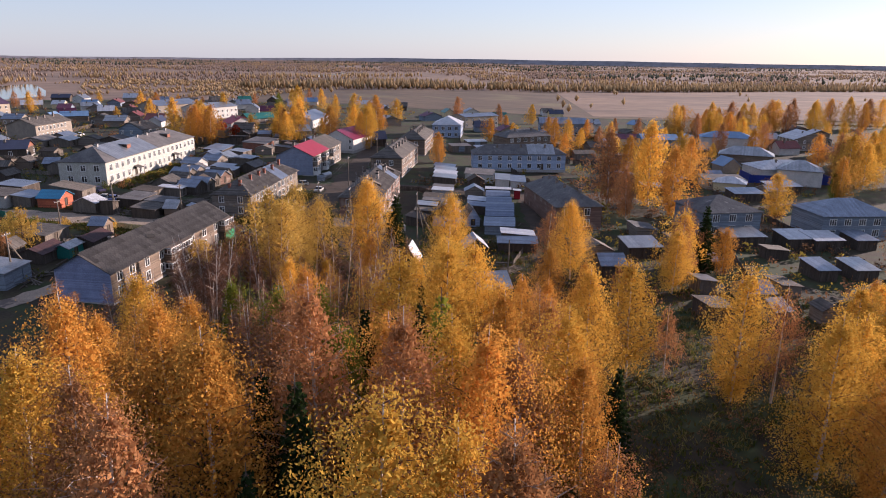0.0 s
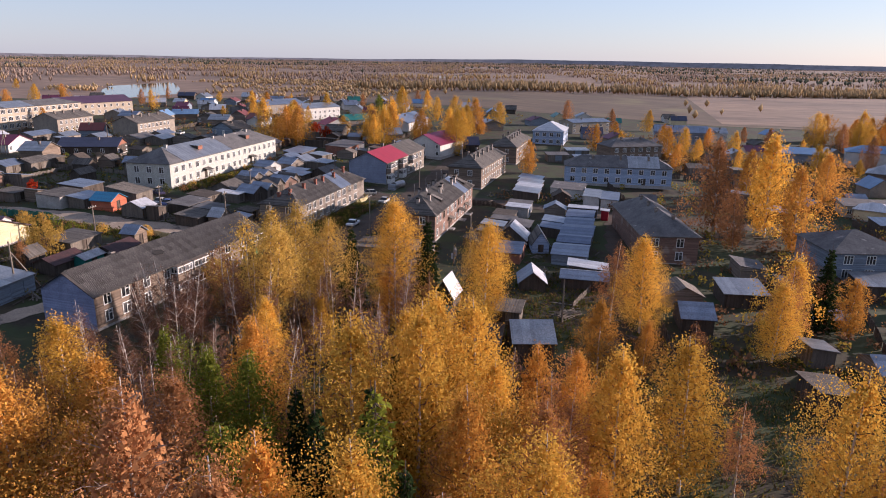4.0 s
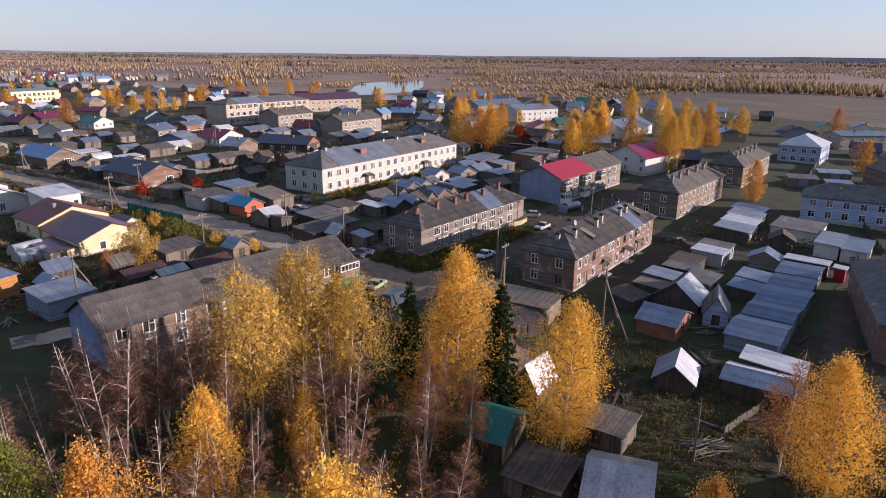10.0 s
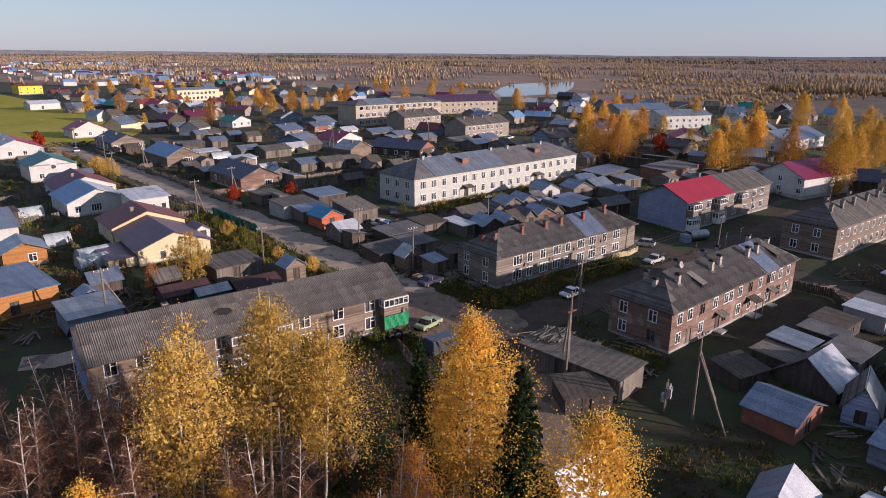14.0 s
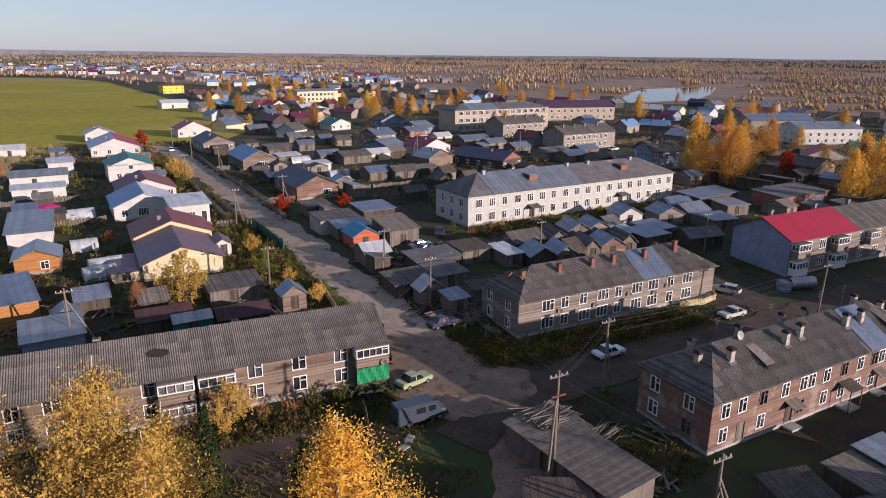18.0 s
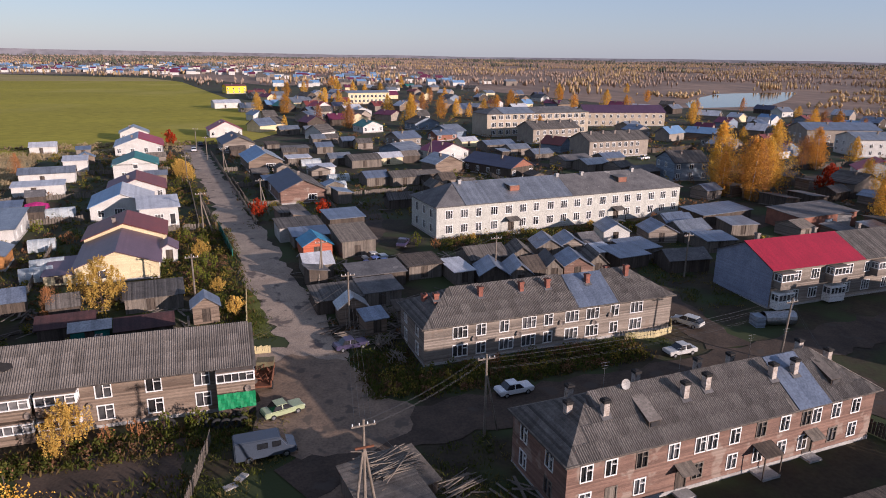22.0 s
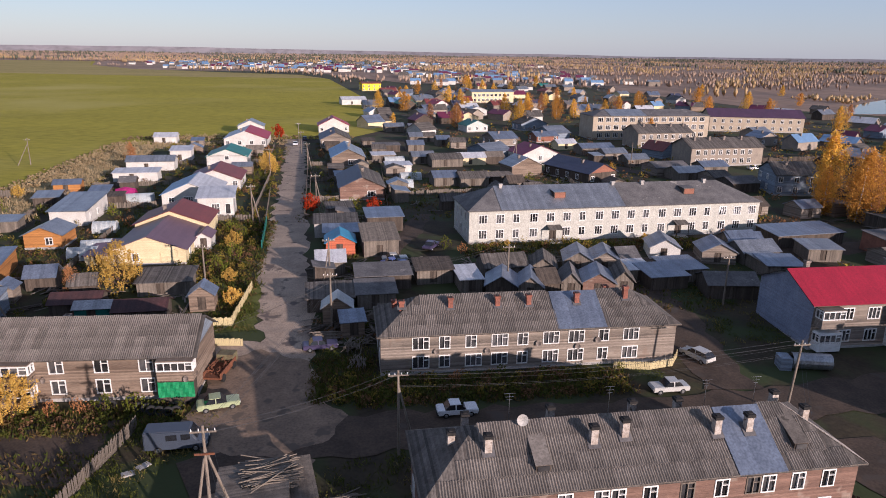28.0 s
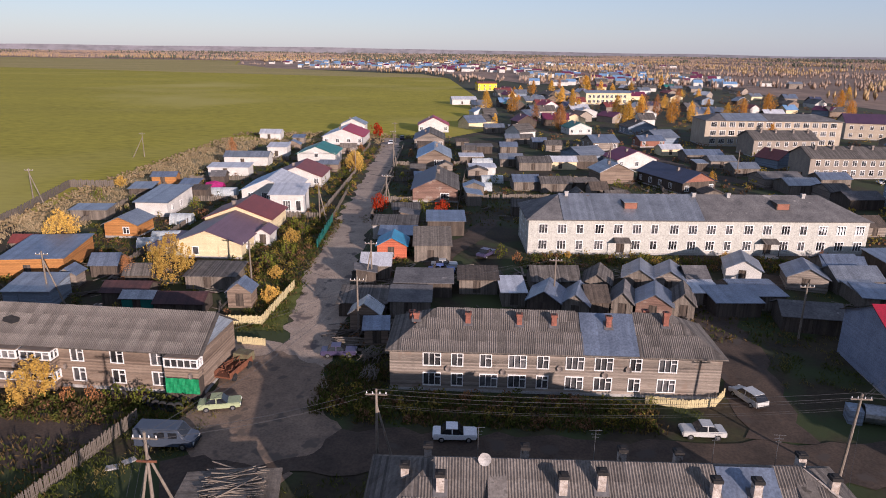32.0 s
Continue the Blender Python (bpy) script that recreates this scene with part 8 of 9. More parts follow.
def greenhouse(x, y, rot, w=5.0, d=3.0, label="arched plastic greenhouse in a garden"):
    ob = thing("greenhouse", x, y, rot, label, "greenhouse", "garden greenhouses")
    s = Shape()
    n = 10
    pts = [(d / 2 - math.cos(math.pi * i / n) * d / 2, math.sin(math.pi * i / n) * 1.9) for i in range(n + 1)]
    for (y0, z0), (y1, z1) in zip(pts, pts[1:]):
        s.face((0, y1, z1), (0, y0, z0), (w, y0, z0), (w, y1, z1))
    part("cover", s, PLASTIC, ob)
    for xx in (0, w):
        q = Shape()
        q.face(*[(xx, a, b) for a, b in pts])
        part("end_wall", q, PLASTIC, ob)
    for i in range(6):
        q = Shape()
        xx = w * i / 5
        q.path([(xx, a, b + 0.01) for a, b in pts], 0.03, 4)
        part("hoop", q, FRAME_WHITE, ob)


greenhouse(-49.5, 56.3, 5, 4.0)
greenhouse(-47.8, 39.8, 8, 4.4)
greenhouse(-47.0, 43.5, 8, 4.6)
greenhouse(-51.7, 80.8, 8, 6.4)
greenhouse(6.5, 93.0, 6, 6.4)
greenhouse(10.5, 103.0, 6, 5.5)
greenhouse(8.0, 131.0, 6, 6.0)
s = Shape()
for i in range(10):
    for j in range(4):
        def Q(a, b):
            return (4.4 * a / 10, 2.2 * b / 4, 1.6 * math.sin(math.pi * min(1, max(0, b / 4))) * (1 - 0.3 * abs(a / 5 - 1)) + 0.1)
        s.face(Q(i, j), Q(i + 1, j), Q(i + 1, j + 1), Q(i, j + 1))
cover = part("tarpaulin_heap", s, PINK_TARP)
cover.matrix_basis = pose(-56, 90.2, ground_z(90.2))
tagged(cover, "heap under a magenta tarpaulin in a garden", "covered heap")
# hole and pale patch in the long house's roof
kd = 2.5 / 4.3
# a near-black plate over the slate paints the shade inside the hole
hole = Shape()
hole.plate([(13.4, 2.0, 4.9 + 2.0 * kd + 0.27), (14.6, 1.75, 4.9 + 1.75 * kd + 0.27), (15.3, 2.05, 4.9 + 2.05 * kd + 0.27), (15.1, 2.5, 4.9 + 2.5 * kd + 0.27), (14.0, 2.75, 4.9 + 2.75 * kd + 0.27), (13.2, 2.4, 4.9 + 2.4 * kd + 0.27)], 0.02)
part("roof_hole", hole, SOOT_AND_VOID, house_d, "ragged dark plate painted as a hole in the slate")

# weeds and tall grass along walls and verges
wr = np.random.RandomState(15)
spots = []
for x0, y0, x1, y1, n in ((-3, -7.5, 27, -2.0, 1500), (-8, -6, -1, 4, 700), (-47, -9, -20, -4.6, 900), (-44, -30, -26, -12, 900), (16, 36.5, 74, 43, 1300), (-22, 13, -17, 62, 900), (-8, 36, -2, 48, 250), (-12, -31, 0, -24, 500), (-40, -62, -8, -40, 1600), (36, 12, 50, 30, 300), (-30, 28, -21, 62, 900), (-60, 30, -36, 60, 900), (2, 60, 60, 110, 1800), (-60, 60, -22, 170, 1600), (-14, 60, 4, 180, 900), (-105, -75, -45, -8, 4200), (-110, -125, -30, -66, 6500)):
    spots.append(np.stack([wr.uniform(x0, x1, n), wr.uniform(y0, y1, n)], 1))
P = np.concatenate(spots)
keep = np.ones(len(P), bool)
for fx, fy, fr, fw, fd in FOOT:
    c, s_ = math.cos(radians(fr)), math.sin(radians(fr))
    u, v = (P[:, 0] - fx) * c + (P[:, 1] - fy) * s_, -(P[:, 0] - fx) * s_ + (P[:, 1] - fy) * c
    keep &= ~((u > -0.1) & (u < fw + 0.1) & (v > -0.1) & (v < fd + 0.1))
P = P[keep]
Z = np.interp(P[:, 1], (-3000, -400, -114, -29, 0, 43, 100, 1000, 5000), (-8, -6, -4, -0.8, -0.1, 2.2, 2.4, 3, 3))
for name, k, m, label in (("weeds", 0, BLADE_GREEN, "rank green weeds along walls and verges"), ("dry_grass", 1, BLADE_DRY, "dry brown grass and nettles")):
    S = P[k::2]
    zz = Z[k::2]
    c = np.repeat(np.stack([S[:, 0], S[:, 1], zz + 0.15], 1), 4, 0) + wr.normal(0, 0.26, (4 * len(S), 3)) * (1, 1, 0.5)
    tagged(new(name, cloud_mesh(name, leaf_cloud(c, 0.31, 5 + k, -1.6, 0.23), m)), label, "grass", kind="stuff")


# ---- roof sheets, last ----
slate_slope(house_a, 34.2, 8.8, 5.5, 2.8, True, x_skip=((23.6, 28.0),), seed=3)
slate_slope(house_b, 34.6, 8.8, 4.9, 2.7, True, x_skip=((20.0, 26.2),), seed=4)
slate_slope(house_d, 36.4, 8.6, 4.9, 2.5, False, seed=5)


# ---- gardens, thickets and the crowded yards ----
LANES = [[(-11.5, -14), (-11, 5), (-14, 38), (-16.5, 97), (-21.5, 200)], [(-60, 13), (-36, 6), (-12, 6)], [(-18, -17), (0, -11.5), (46, -11), (100, -6), (160, 0)], [(-9, -14), (-24, -34), (-32, -48)],
         [(38, -8), (41, 30), (60, 34), (95, 36)], [(2, 36), (12, 66)], [(40, 190), (74, 120), (92, 92), (200, 62)], [(43.5, -18), (43.5, -64), (47, -110)], [(-6, -64.5), (20, -62.5), (43.5, -62)]]


def off_lanes(x, y, gap):
    for pts in LANES:
        for (ax, ay), (bx, by) in zip(pts, pts[1:]):
            f = max(0, min(1, ((x - ax) * (bx - ax) + (y - ay) * (by - ay)) / ((bx - ax) ** 2 + (by - ay) ** 2)))
            if math.hypot(x - ax - f * (bx - ax), y - ay - f * (by - ay)) < gap:
                return False
    return True


def outside(x, y, gap):
    """True where no building stands within gap."""
    for fx, fy, fr, fw, fd in FOOT:
        if abs(x - fx) > 70 or abs(y - fy) > 70:
            continue
        c, s_ = math.cos(radians(fr)), math.sin(radians(fr))
        u, v = (x - fx) * c + (y - fy) * s_, -(x - fx) * s_ + (y - fy) * c
        if -gap < u < fw + gap and -gap < v < fd + gap:
            return False
    return True


# houses of the quarter behind the wood
house("white two-storey house with a grey sheet roof", 176, -168, 78, 22, 11, 6.2, "hip", 2.2, WHITE_WALL, METAL_SKYPALE, wins=brick_block_windows(22, 6, 0.9, 3.6), group="far village houses")
house("dark timber house behind the white one", 128, -160, 70, 19, 10, 4.6, "hip", 2.6, WOOD_BROWN, METAL_GREY, wins="auto", chims="auto", group="far village houses")
house("white house on a dark blue base with a pyramid roof", 90, -161, 70, 13, 11, 5.2, "hip", 2.6, WHITE_WALL, METAL_GREY, wins=row("l", 1.6, 3.4, 3, 2.6, 1.2, 1.4, 1), group="far village houses")
house("small cream house with a pale roof", 71.5, -131, 70, 9, 7, 3.0, "hip", 1.4, CREAM_WALL, METAL_WHITE, wins="auto", group="far village houses")
blue = Shape()
for q in ((86, -163, 87, -137), (86, -138, 98, -137), (86, -163, 101, -162)):
    blue.box(q[0], q[1], ground_z(-150) - 0.4, q[2] - (0.85 if q[2] - q[0] == 1 else 0), q[3] - (0.85 if q[3] - q[1] == 1 else 0), ground_z(-150) + 2.6)
tagged(part("fence", blue, BLUE_WALL), "dark blue sheet-metal fence round a white house", "fence", kind="structure")

fill = random.Random(404)
roofs_ = [METAL_GREY, METAL_BLUE, SLATE_OLD, FELT, WOOD_PLANK, METAL_BLUE, WOOD_DARK, SLATE_OLD]
roof_word = {METAL_GREY.name: "zinc", METAL_BLUE.name: "blue-grey sheet", SLATE_OLD.name: "slate", FELT.name: "black felt", WOOD_PLANK.name: "grey board", WOOD_DARK.name: "dark board"}


def crowd(x0, y0, x1, y1, n, rot, low=3.0, high=6.5, tag="plank shed in the crowded yards"):
    made_ = 0
    for _ in range(n * 30):
        if made_ >= n:
            return
        x, y = fill.uniform(x0, x1), fill.uniform(y0, y1)
        w, d = fill.uniform(low, high), fill.uniform(low, high * 0.8)
        a = rot + fill.choice((0, 0, 90)) + fill.uniform(-5, 5)
        c, s_ = math.cos(radians(a)), math.sin(radians(a))
        spots_ = [(x + c * u * w - s_ * v * d, y + s_ * u * w + c * v * d) for u in (0, 0.5, 1) for v in (0, 0.5, 1)]
        if not all(outside(p, q, 0.7) and off_lanes(p, q, 3.8) for p, q in spots_):
            continue
        top = fill.choice(roofs_)
        kind = fill.choice(("mono", "mono", "gx", "gy"))
        shed("low " + tag + " under a " + roof_word[top.name] + " roof", x, y, a, w, d, fill.uniform(1.9, 2.5), kind, fill.uniform(0.35, 0.7) if kind == "mono" else fill.uniform(0.8, 1.5), fill.choice((WOOD_PLANK, WOOD_DARK, WOOD_BROWN, WOOD_GREY)), top)
        made_ += 1


crowd(-45, -128, 20, -74, 14, 12, tag="plank shed behind the birch wood")
crowd(55, -150, 110, -98, 9, 15, 4, 9, tag="plank shed in the eastern yards")
crowd(110, -150, 220, -70, 10, 15, 5, 10, tag="plank shed in the eastern yards")
crowd(60, 6, 130, 66, 10, 8, 3.5, 7.5)
garage("long dark brick store with a felt roof", 88, 27, 4, 17, 8, 3.2, "mono", 0.6, BRICK_RED, FELT)
shed("long low shed with a blue-grey sheet roof", 72, 36, 6, 14, 6, 2.4, "mono", 0.5, WOOD_DARK, METAL_BLUE)
crowd(88, 2, 132, 62, 12, 4, 4, 8)
crowd(-8, 6, 2.5, 34, 4, 3, 2.4, 4.2)
crowd(4, 62, 80, 112, 14, 6, 3, 6, tag="plank shed in the far gardens")
crowd(-12, 58, 6, 180, 8, 4, 3, 5.5, tag="plank shed along the street")
crowd(-66, 14, -24, 34, 5, 5, 2.6, 4.6, tag="plank shed behind the long house")
crowd(-64, 66, -30, 170, 8, 5, 3, 6, tag="garden shed beside the street")
crowd(36, -72, 60, -34, 4, 9, 3, 6, tag="plank shed beyond the garages")

# trees of the eastern quarter
for i, (x, y, h) in enumerate([(229, -146, 17), (236, -152, 16), (232, -166, 18), (246, -180, 18), (254, -190, 17), (258, -206, 19), (268, -214, 18), (276, -226, 19), (280, -240, 18), (288, -252, 19), (294, -266, 20), (300, -280, 19), (306, -290, 19), (240, -172, 15), (270, -200, 16), (250, -212, 17), (262, -232, 18), (284, -270, 17),
                               (86, -167, 17), (92, -172, 18), (80, -170, 15), (103, -178, 17), (110, -186, 16), (118, -180, 14), (60, -152, 9), (150, -160, 12), (142, -128, 11), (190, -120, 12), (176, -105, 11),
                               (-66, -96, 14), (-64.5, -101, 14.5), (-60, -104, 12.5), (-70, -102, 12), (-52, -106, 10), (-47, -108, 9), (-33, -84, 11), (-26, -87, 13), (-20, -96, 9)]):
    kind = [gold_far, amber_far, gold_far, rust_far][i % 4] if x > -30 else [gold, amber, gold][i % 3]
    if i == 24:
        kind = green
    tree(kind, x, y, h)


for i, (x, y, h) in enumerate([(70, 491, 10), (108, 561, 12), (102, 514, 13), (105, 467, 11), (34, 334, 8), (179, 574, 12), (83, 296, 11), (89, 269, 9), (114, 271, 10), (134, 280, 9), (119, 187, 8), (360, 460, 9), (281, 448, 10), (300, 352, 9), (298, 82, 12), (281, 58, 13), (244, 147, 11), (60, 300, 8), (92, 282, 12)]):
    tree([gold_far, amber_far, gold_far][i % 3], x, y, h)
tree(green, 202, 59, 14)
for i, (x, y, h) in enumerate([(100, 52, 15), (106, 55, 13), (112, 60, 14), (97, 58, 11), (118, 30, 14), (126, 33, 15), (137, 29, 14)]):
    tree([amber_far, rust_far, gold_far][i % 3], x, y, h)
tree(rust, -30.2, -85.5, 12.5)
tree(amber, -45.2, -67.7, 8.0)
tree(rust, -41.5, -74.0, 7.5)
tree(rowan, 124, 52, 5.5)
tree(rowan, 143, 66, 5.0)


# growth that nobody could count: clumps of small leaves in the gardens and yards
def growth(name, zones, mat_, label, seed, leaf=0.15, per=46, low=0.5, high=1.5, spread=0.6, droop=0.2, thin=0.6):
    r = random.Random(seed)
    nr = np.random.RandomState(seed)
    pts = []
    for x0, y0, x1, y1, n in zones:
        for _ in range(n):
            x, y = r.uniform(x0, x1), r.uniform(y0, y1)
            if not outside(x, y, 0.35) or not off_lanes(x, y, 3.6):
                continue
            h, k = r.uniform(low, high), int(per * r.uniform(0.5, 1.4))
            a, f = nr.uniform(0, 6.283, k), nr.uniform(0, 1, k) ** 0.5 * spread * r.uniform(0.6, 1.5)
            z = nr.uniform(0.05, 1, k) * h * np.sqrt(np.maximum(0.05, 1 - (f / (spread * 1.55)) ** 2))
            pts.append(np.stack([x + np.cos(a) * f, y + np.sin(a) * f, ground_z(y) + z], 1))
    v = leaf_cloud(np.concatenate(pts), leaf, seed, droop, thin)
    return tagged(new(name, cloud_mesh(name, v, mat_)), label, "plants", kind="stuff")


LEAF_HEDGE = leaf_mat("dull_green_leaves", (0.055, 0.07, 0.016), (0.13, 0.125, 0.03))
LEAF_OLIVE = leaf_mat("olive_yellow_leaves", (0.20, 0.155, 0.03), (0.34, 0.25, 0.05))
LEAF_BROWN = leaf_mat("withered_leaves", (0.14, 0.075, 0.04), (0.24, 0.135, 0.07))
BLADE_MOSS = leaf_mat("olive_straw_blades", (0.12, 0.105, 0.03), (0.24, 0.19, 0.07))
BLADE_PALE = leaf_mat("pale_dry_reeds", (0.30, 0.225, 0.12), (0.47, 0.365, 0.21))
gardens = [(-30, 28, -19, 46, 60), (-29, 52, -19, 75, 40), (-30, 84, -20, 110, 40), (-31, 112, -22, 160, 70), (-64, 28, -36, 70, 70), (-62, 10, -24, 34, 40), (-66, 70, -44, 175, 90), (-9, 56, 4, 175, 80), (2, 60, 80, 115, 120), (17, 37, 74, 42.5, 70), (-6, -7, 26, -1.5, 70), (-9, 4, 2, 34, 40), (-44, -9, -20, -4.5, 40)]
growth("garden_shrubs", gardens, LEAF_HEDGE, "dense dull green shrubs and beds in the gardens", 61, leaf=0.15)
growth("garden_shrubs", [(a, b, c, d, n // 2) for a, b, c, d, n in gardens[:-2]], LEAF_OLIVE, "yellowing currant bushes and hedges in the gardens", 62, leaf=0.14, high=1.9)
growth("withered_beds", [(a, b, c, d, n // 2) for a, b, c, d, n in gardens], LEAF_BROWN, "withered brown beds and nettles in the gardens", 63, leaf=0.14, high=1.1)
growth("village_scrub", [(60, -150, 230, -60, 330), (60, 0, 320, 190, 420), (30, 120, 230, 360, 300), (80, 330, 230, 560, 160), (-40, -130, 60, -72, 190), (36, -70, 60, -30, 40)], LEAF_BROWN, "brown scrub and bushes between the far houses", 64, leaf=0.3, per=26, low=0.8, high=2.6, spread=1.2)
growth("village_scrub", [(60, -150, 230, -60, 200), (60, 0, 320, 190, 260), (30, 120, 230, 360, 160), (-40, -130, 60, -72, 120), (46, -70, 60, -30, 20)], LEAF_OLIVE, "yellow-green bushes between the far houses", 65, leaf=0.3, per=26, low=0.8, high=2.6, spread=1.2)
growth("undergrowth", [(-110, -72, -44, -9, 420), (-108, -122, -40, -72, 160)], LEAF_BROWN, "brown undergrowth and saplings of the birch wood", 66, leaf=0.12, per=60, low=0.8, high=2.6, spread=0.8)
growth("undergrowth", [(-106, -70, -42, -9, 160)], LEAF_OLIVE, "yellow-green saplings of the birch wood", 67, leaf=0.12, per=60, low=0.8, high=2.8, spread=0.7)
growth("dry_reeds", [(-82, 48, -64, 182, 900), (-70, 170, -24, 200, 260), (-80, 20, -66, 60, 160)], BLADE_PALE, "tall pale dry grass along the field", 68, leaf=0.42, per=22, low=0.5, high=1.1, spread=0.9, droop=-2.2, thin=0.14)
patch("grass_verge", [(-17.1, 28.0), (-16.2, 26.4), (-15.6, 12.3), (-22.0, 12.2), (-19.4, 14.0), (-18.6, 21)], mat("verge_grass", (0.105, 0.115, 0.02), (0.07, 0.075, 0.018), 0.5, 0.95, 0.6, 6.0), 0.075, "green grass verge at the street corner", "grass", ragged=0.5)


def long_fence(pts, h, mat_, label, seed):
    """Weathered plank fences between far gardens, their boards joined."""
    r = random.Random(seed)
    s = Shape()
    for (ax, ay), (bx, by) in pts:
        L_ = math.hypot(bx - ax, by - ay)
        n = int(L_ / 0.5)
        for i in range(n):
            if r.random() < 0.06:
                continue
            x, y = ax + (bx - ax) * i / n, ay + (by - ay) * i / n
            if not outside(x, y, 0.2):
                continue
            dx, dy = (bx - ax) / L_ * 0.42, (by - ay) / L_ * 0.42
            z = ground_z(y)
            t = h * r.uniform(0.82, 1.08)
            s.plate([(x, y, z - 0.2), (x + dx, y + dy, z - 0.2), (x + dx, y + dy, z + t), (x, y, z + t * r.uniform(0.94, 1))], 0.05)
    return tagged(part("fence", s, mat_), label, "fence", kind="stuff")


long_fence([((-29, 64), (-22, 64)), ((-62, 76), (-34, 78)), ((-22.5, 66), (-23.5, 112)), ((-64, 100), (-30, 102)), ((-64, 132), (-28, 134)), ((-25, 112), (-28, 170)), ((-66, 24), (-66, 92)), ((-46, 34), (-46, 60)), ((-12, 64), (-16, 168)), ((-12, 80), (6, 82)), ((-13, 104), (5, 106)), ((-14, 128), (6, 131)), ((5, 70), (7, 150)), ((7, 84), (60, 90)), ((9, 106), (66, 112)), ((30, 66), (34, 112)), ((52, 70), (56, 116))], 1.25, WOOD_PLANK, "grey plank fences between the gardens", 71)
long_fence([((60, -64), (100, -54)), ((62, -98), (104, -88)), ((104, -120), (110, -60)), ((-40, -72), (0, -68)), ((-36, -98), (12, -104)), ((-10, -126), (60, -118)), ((110, 24), (170, 30)), ((112, 44), (200, 52)), ((120, -40), (240, -30)), ((140, -110), (220, -96)), ((90, 120), (150, 128)), ((120, 80), (210, 84))], 1.7, WOOD_DARK, "dark board fences round the yards", 72)
power_line((0.5, -15.7, 6.9), (40.9, -13.2, 6.8), 3, 0.9, 0.9)
power_line((-5.9, 12.6, 6.6), (3.4, 4.0, 5.2), 2, 0.3)
power_line((-5.9, 12.6, 6.8), (-20.5, 1.0, 5.0), 3, 0.4)
power_line((40.9, -13.2, 7.4), (52.6, -1.0, 6.0), 2, 0.4)
power_line((40.9, -13.2, 7.4), (34.2, -24.0, 6.0), 2, 0.3)

# sooty flashing round the chimneys of the two long houses
for ob, kk, rise_, spots_ in ((house_a, 4.4, 2.8, ((5.0, 2.6), (13.2, 2.6), (15.8, 2.9), (23.3, 2.6), (26.0, 2.6))), (house_b, 4.4, 2.7, ((2.6, 3.2), (8.2, 2.9), (13.7, 2.9), (17.4, 2.9), (23.2, 2.9), (29.3, 3.2)))):
    hh = 5.5 if ob is house_a else 4.9
    for cx, cy in spots_:
        f = Shape()
        g = rise_ / kk
        f.slab((cx - 0.5, cy - 0.55, hh + (cy - 0.55) * g + 0.26), (cx + 0.5, cy - 0.55, hh + (cy - 0.55) * g + 0.26), (cx + 0.5, cy + 0.5, hh + (cy + 0.5) * g + 0.26), (cx - 0.5, cy + 0.5, hh + (cy + 0.5) * g + 0.26), 0.04)
        part("flashing", f, FELT, ob, "dark sooty sheet round a chimney")

growth("meadow_tufts", [(-100, -140, -40, -72, 900)], BLADE_MOSS, "tussocks of olive and straw grass in the clearing", 69, leaf=0.34, per=26, low=0.2, high=0.6, spread=1.1, droop=-1.6, thin=0.14)
hip = Shape()
hip.plate([(29.85, 4.4, 8.46), (34.6, -0.35, 5.46), (34.6, 2.1, 5.46)], 0.05)
part("hip_sheet", hip, CHIM_WHITE, house_a, "pale loose sheet along the hip")


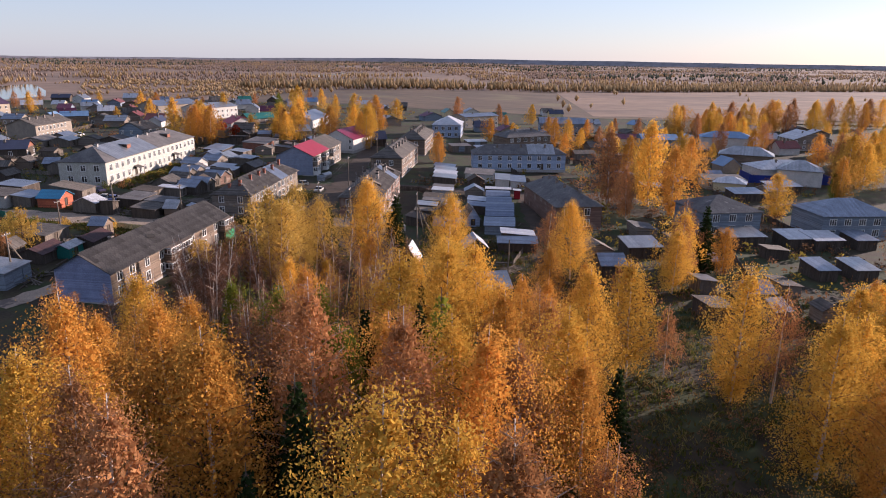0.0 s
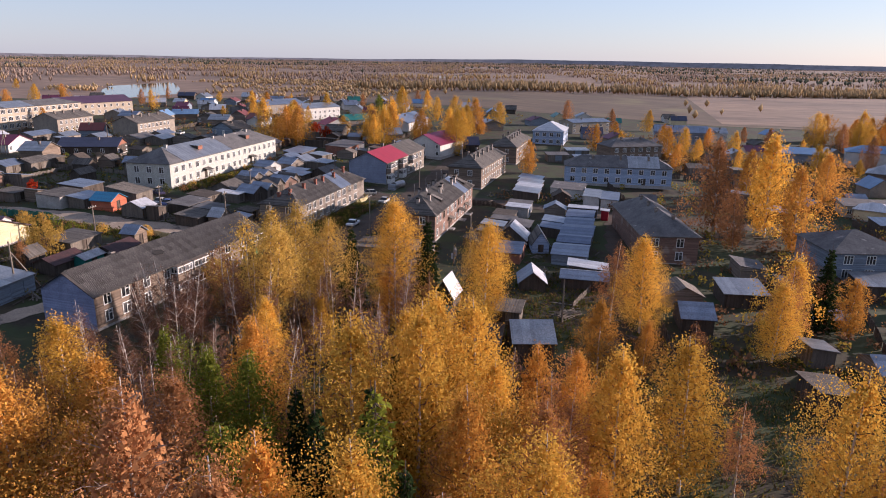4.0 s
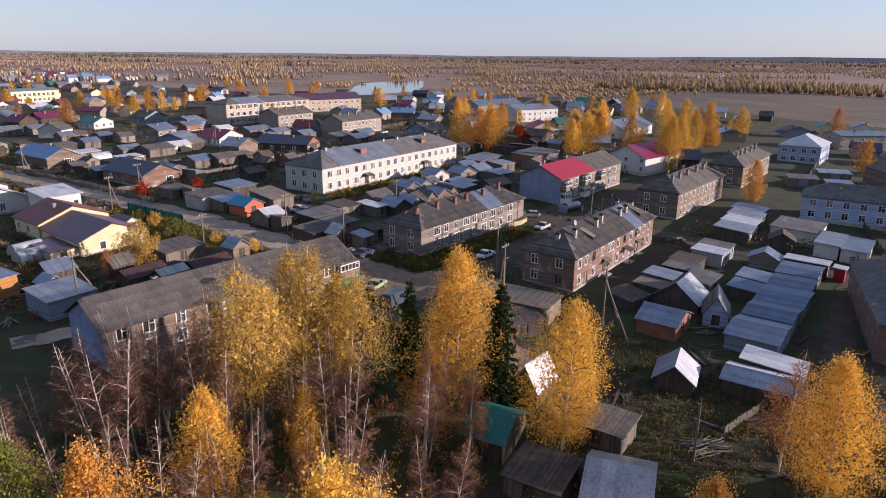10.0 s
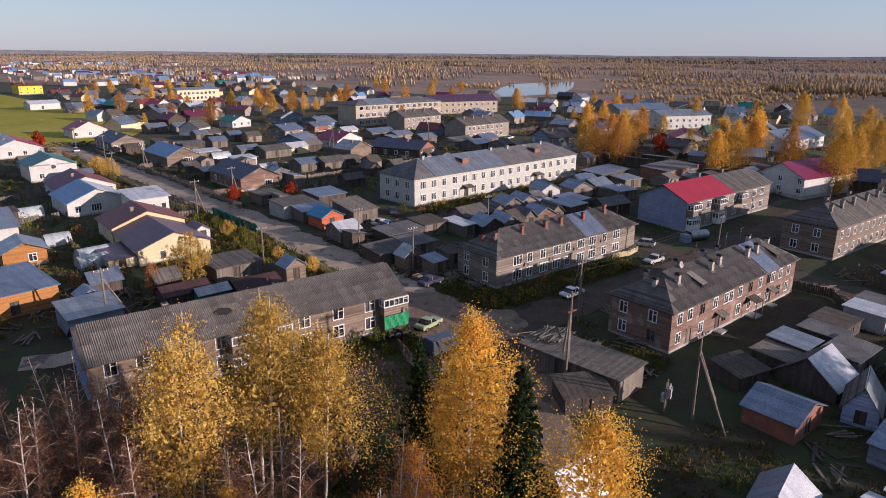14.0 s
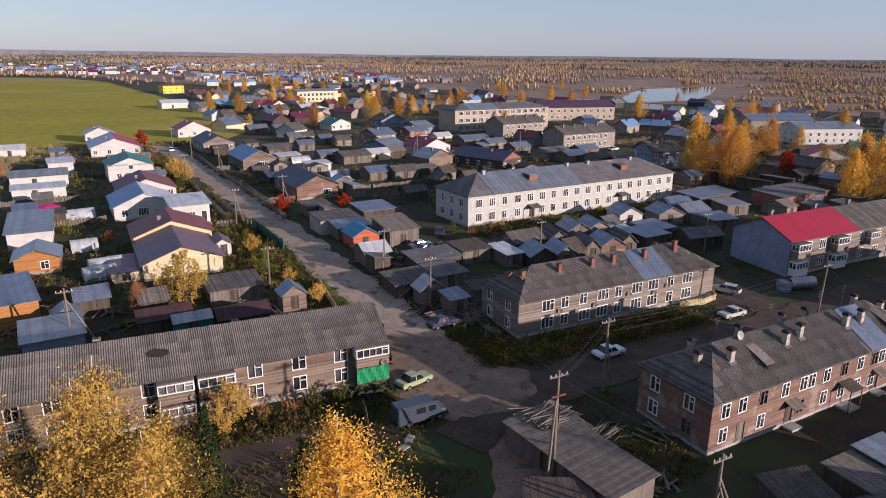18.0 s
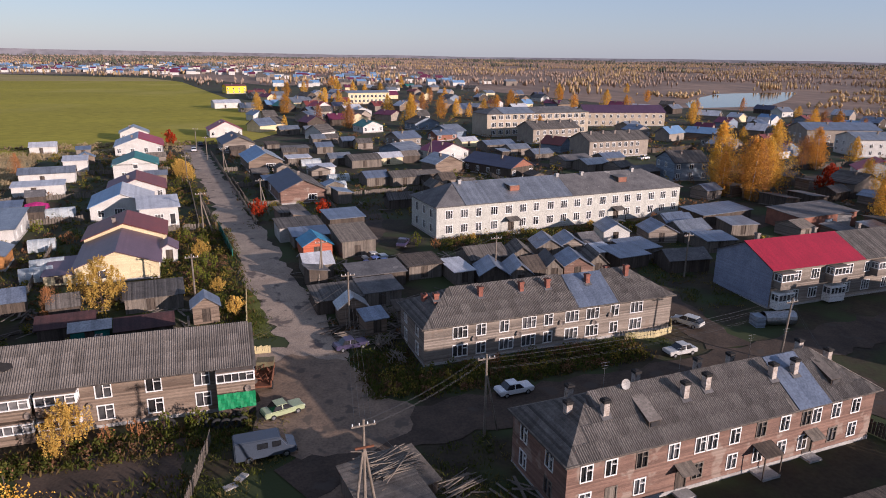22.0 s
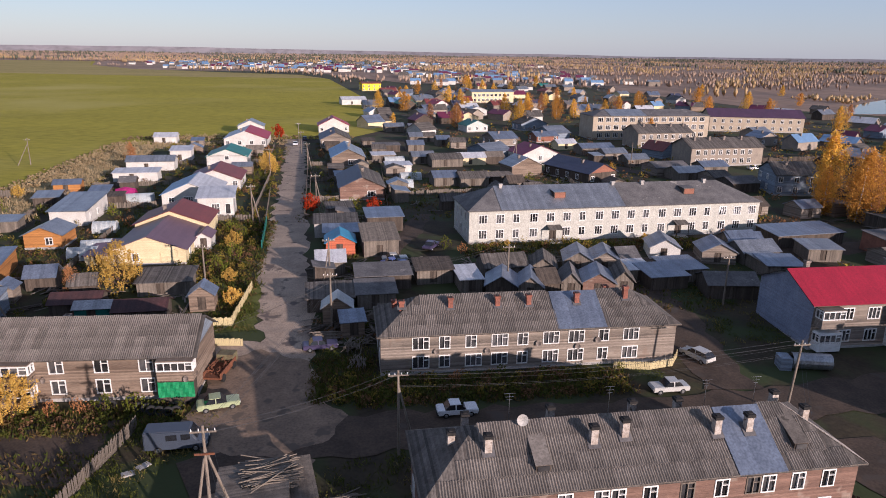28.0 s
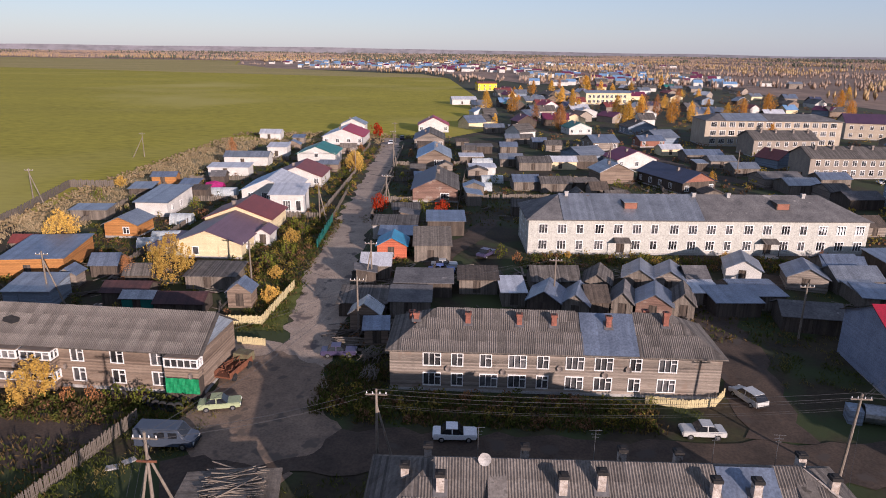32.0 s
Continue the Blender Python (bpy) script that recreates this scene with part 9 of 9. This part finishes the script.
def litter(zones, mat_, label, seed):
    """Loose boards, beams and scrap lying about, too many to count."""
    r = random.Random(seed)
    s = Shape()
    for x0, y0, x1, y1, n in zones:
        for _ in range(n):
            cx, cy, a0 = r.uniform(x0, x1), r.uniform(y0, y1), r.uniform(0, 3.14)
            for _ in range(r.randrange(2, 7)):
                x, y, a, L_ = cx + r.gauss(0, 0.5), cy + r.gauss(0, 0.5), a0 + r.gauss(0, 0.35), r.uniform(1.2, 4.2)
                if not outside(x, y, 0.5) or not off_lanes(x, y, 3.0):
                    continue
                z = ground_z(y) + r.uniform(0.06, 0.5)
                d = Vector((math.cos(a) * L_ / 2, math.sin(a) * L_ / 2, r.uniform(-0.12, 0.12)))
                w = Vector((-math.sin(a), math.cos(a), 0)) * r.uniform(0.06, 0.16)
                c = Vector((x, y, z))
                s.slab(c - d - w, c + d - w, c + d + w, c - d + w, 0.05)
    return tagged(part("scrap_wood", s, mat_), label, "wood", kind="stuff")


litter([(-9, 7, 1.5, 35, 60), (2, 10, 38, 36, 70), (-62, 12, -24, 33, 40), (36, -74, 60, -22, 30), (-34, -72, 20, -42, 10), (60, 6, 120, 64, 50), (0, 62, 60, 112, 40), (-14, -30, 0, -24, 10)], WOOD_PLANK, "grey boards and beams lying about the yards", 81)
litter([(-9, 7, 1.5, 35, 30), (2, 10, 38, 36, 30), (-62, 12, -24, 33, 20), (-34, -72, 20, -42, 30), (60, 6, 120, 64, 30)], WOOD_DARK, "dark rotten boards lying about the yards", 82)
growth("grass_tufts", [(-29, -24, -17, -5, 130), (-9, -24, 1, -15, 60), (-8, -6, -1, 5, 60), (36, 2, 52, 30, 90), (-22, 12, -16, 28, 90), (28, -9, 44, -3, 20), (-34, -70, 30, -40, 240)], BLADE_GREEN, "tufts of rank green grass on the verges", 83, leaf=0.24, per=26, low=0.1, high=0.4, spread=0.9, droop=-1.6, thin=0.16)
growth("grass_tufts", [(-30, -24, -17, -5, 60), (-12, -28, 2, -14, 60), (-10, -6, -1, 9, 60), (36, 2, 60, 34, 90), (-22, 12, -16, 60, 60), (-34, -70, 30, -40, 90)], BLADE_MOSS, "straw-coloured grass tufts in the yards", 84, leaf=0.24, per=24, low=0.1, high=0.45, spread=0.9, droop=-1.6, thin=0.16)

for proto in PROTOS:
    for o in (*proto.children_recursive, proto):
        bpy.data.objects.remove(o)
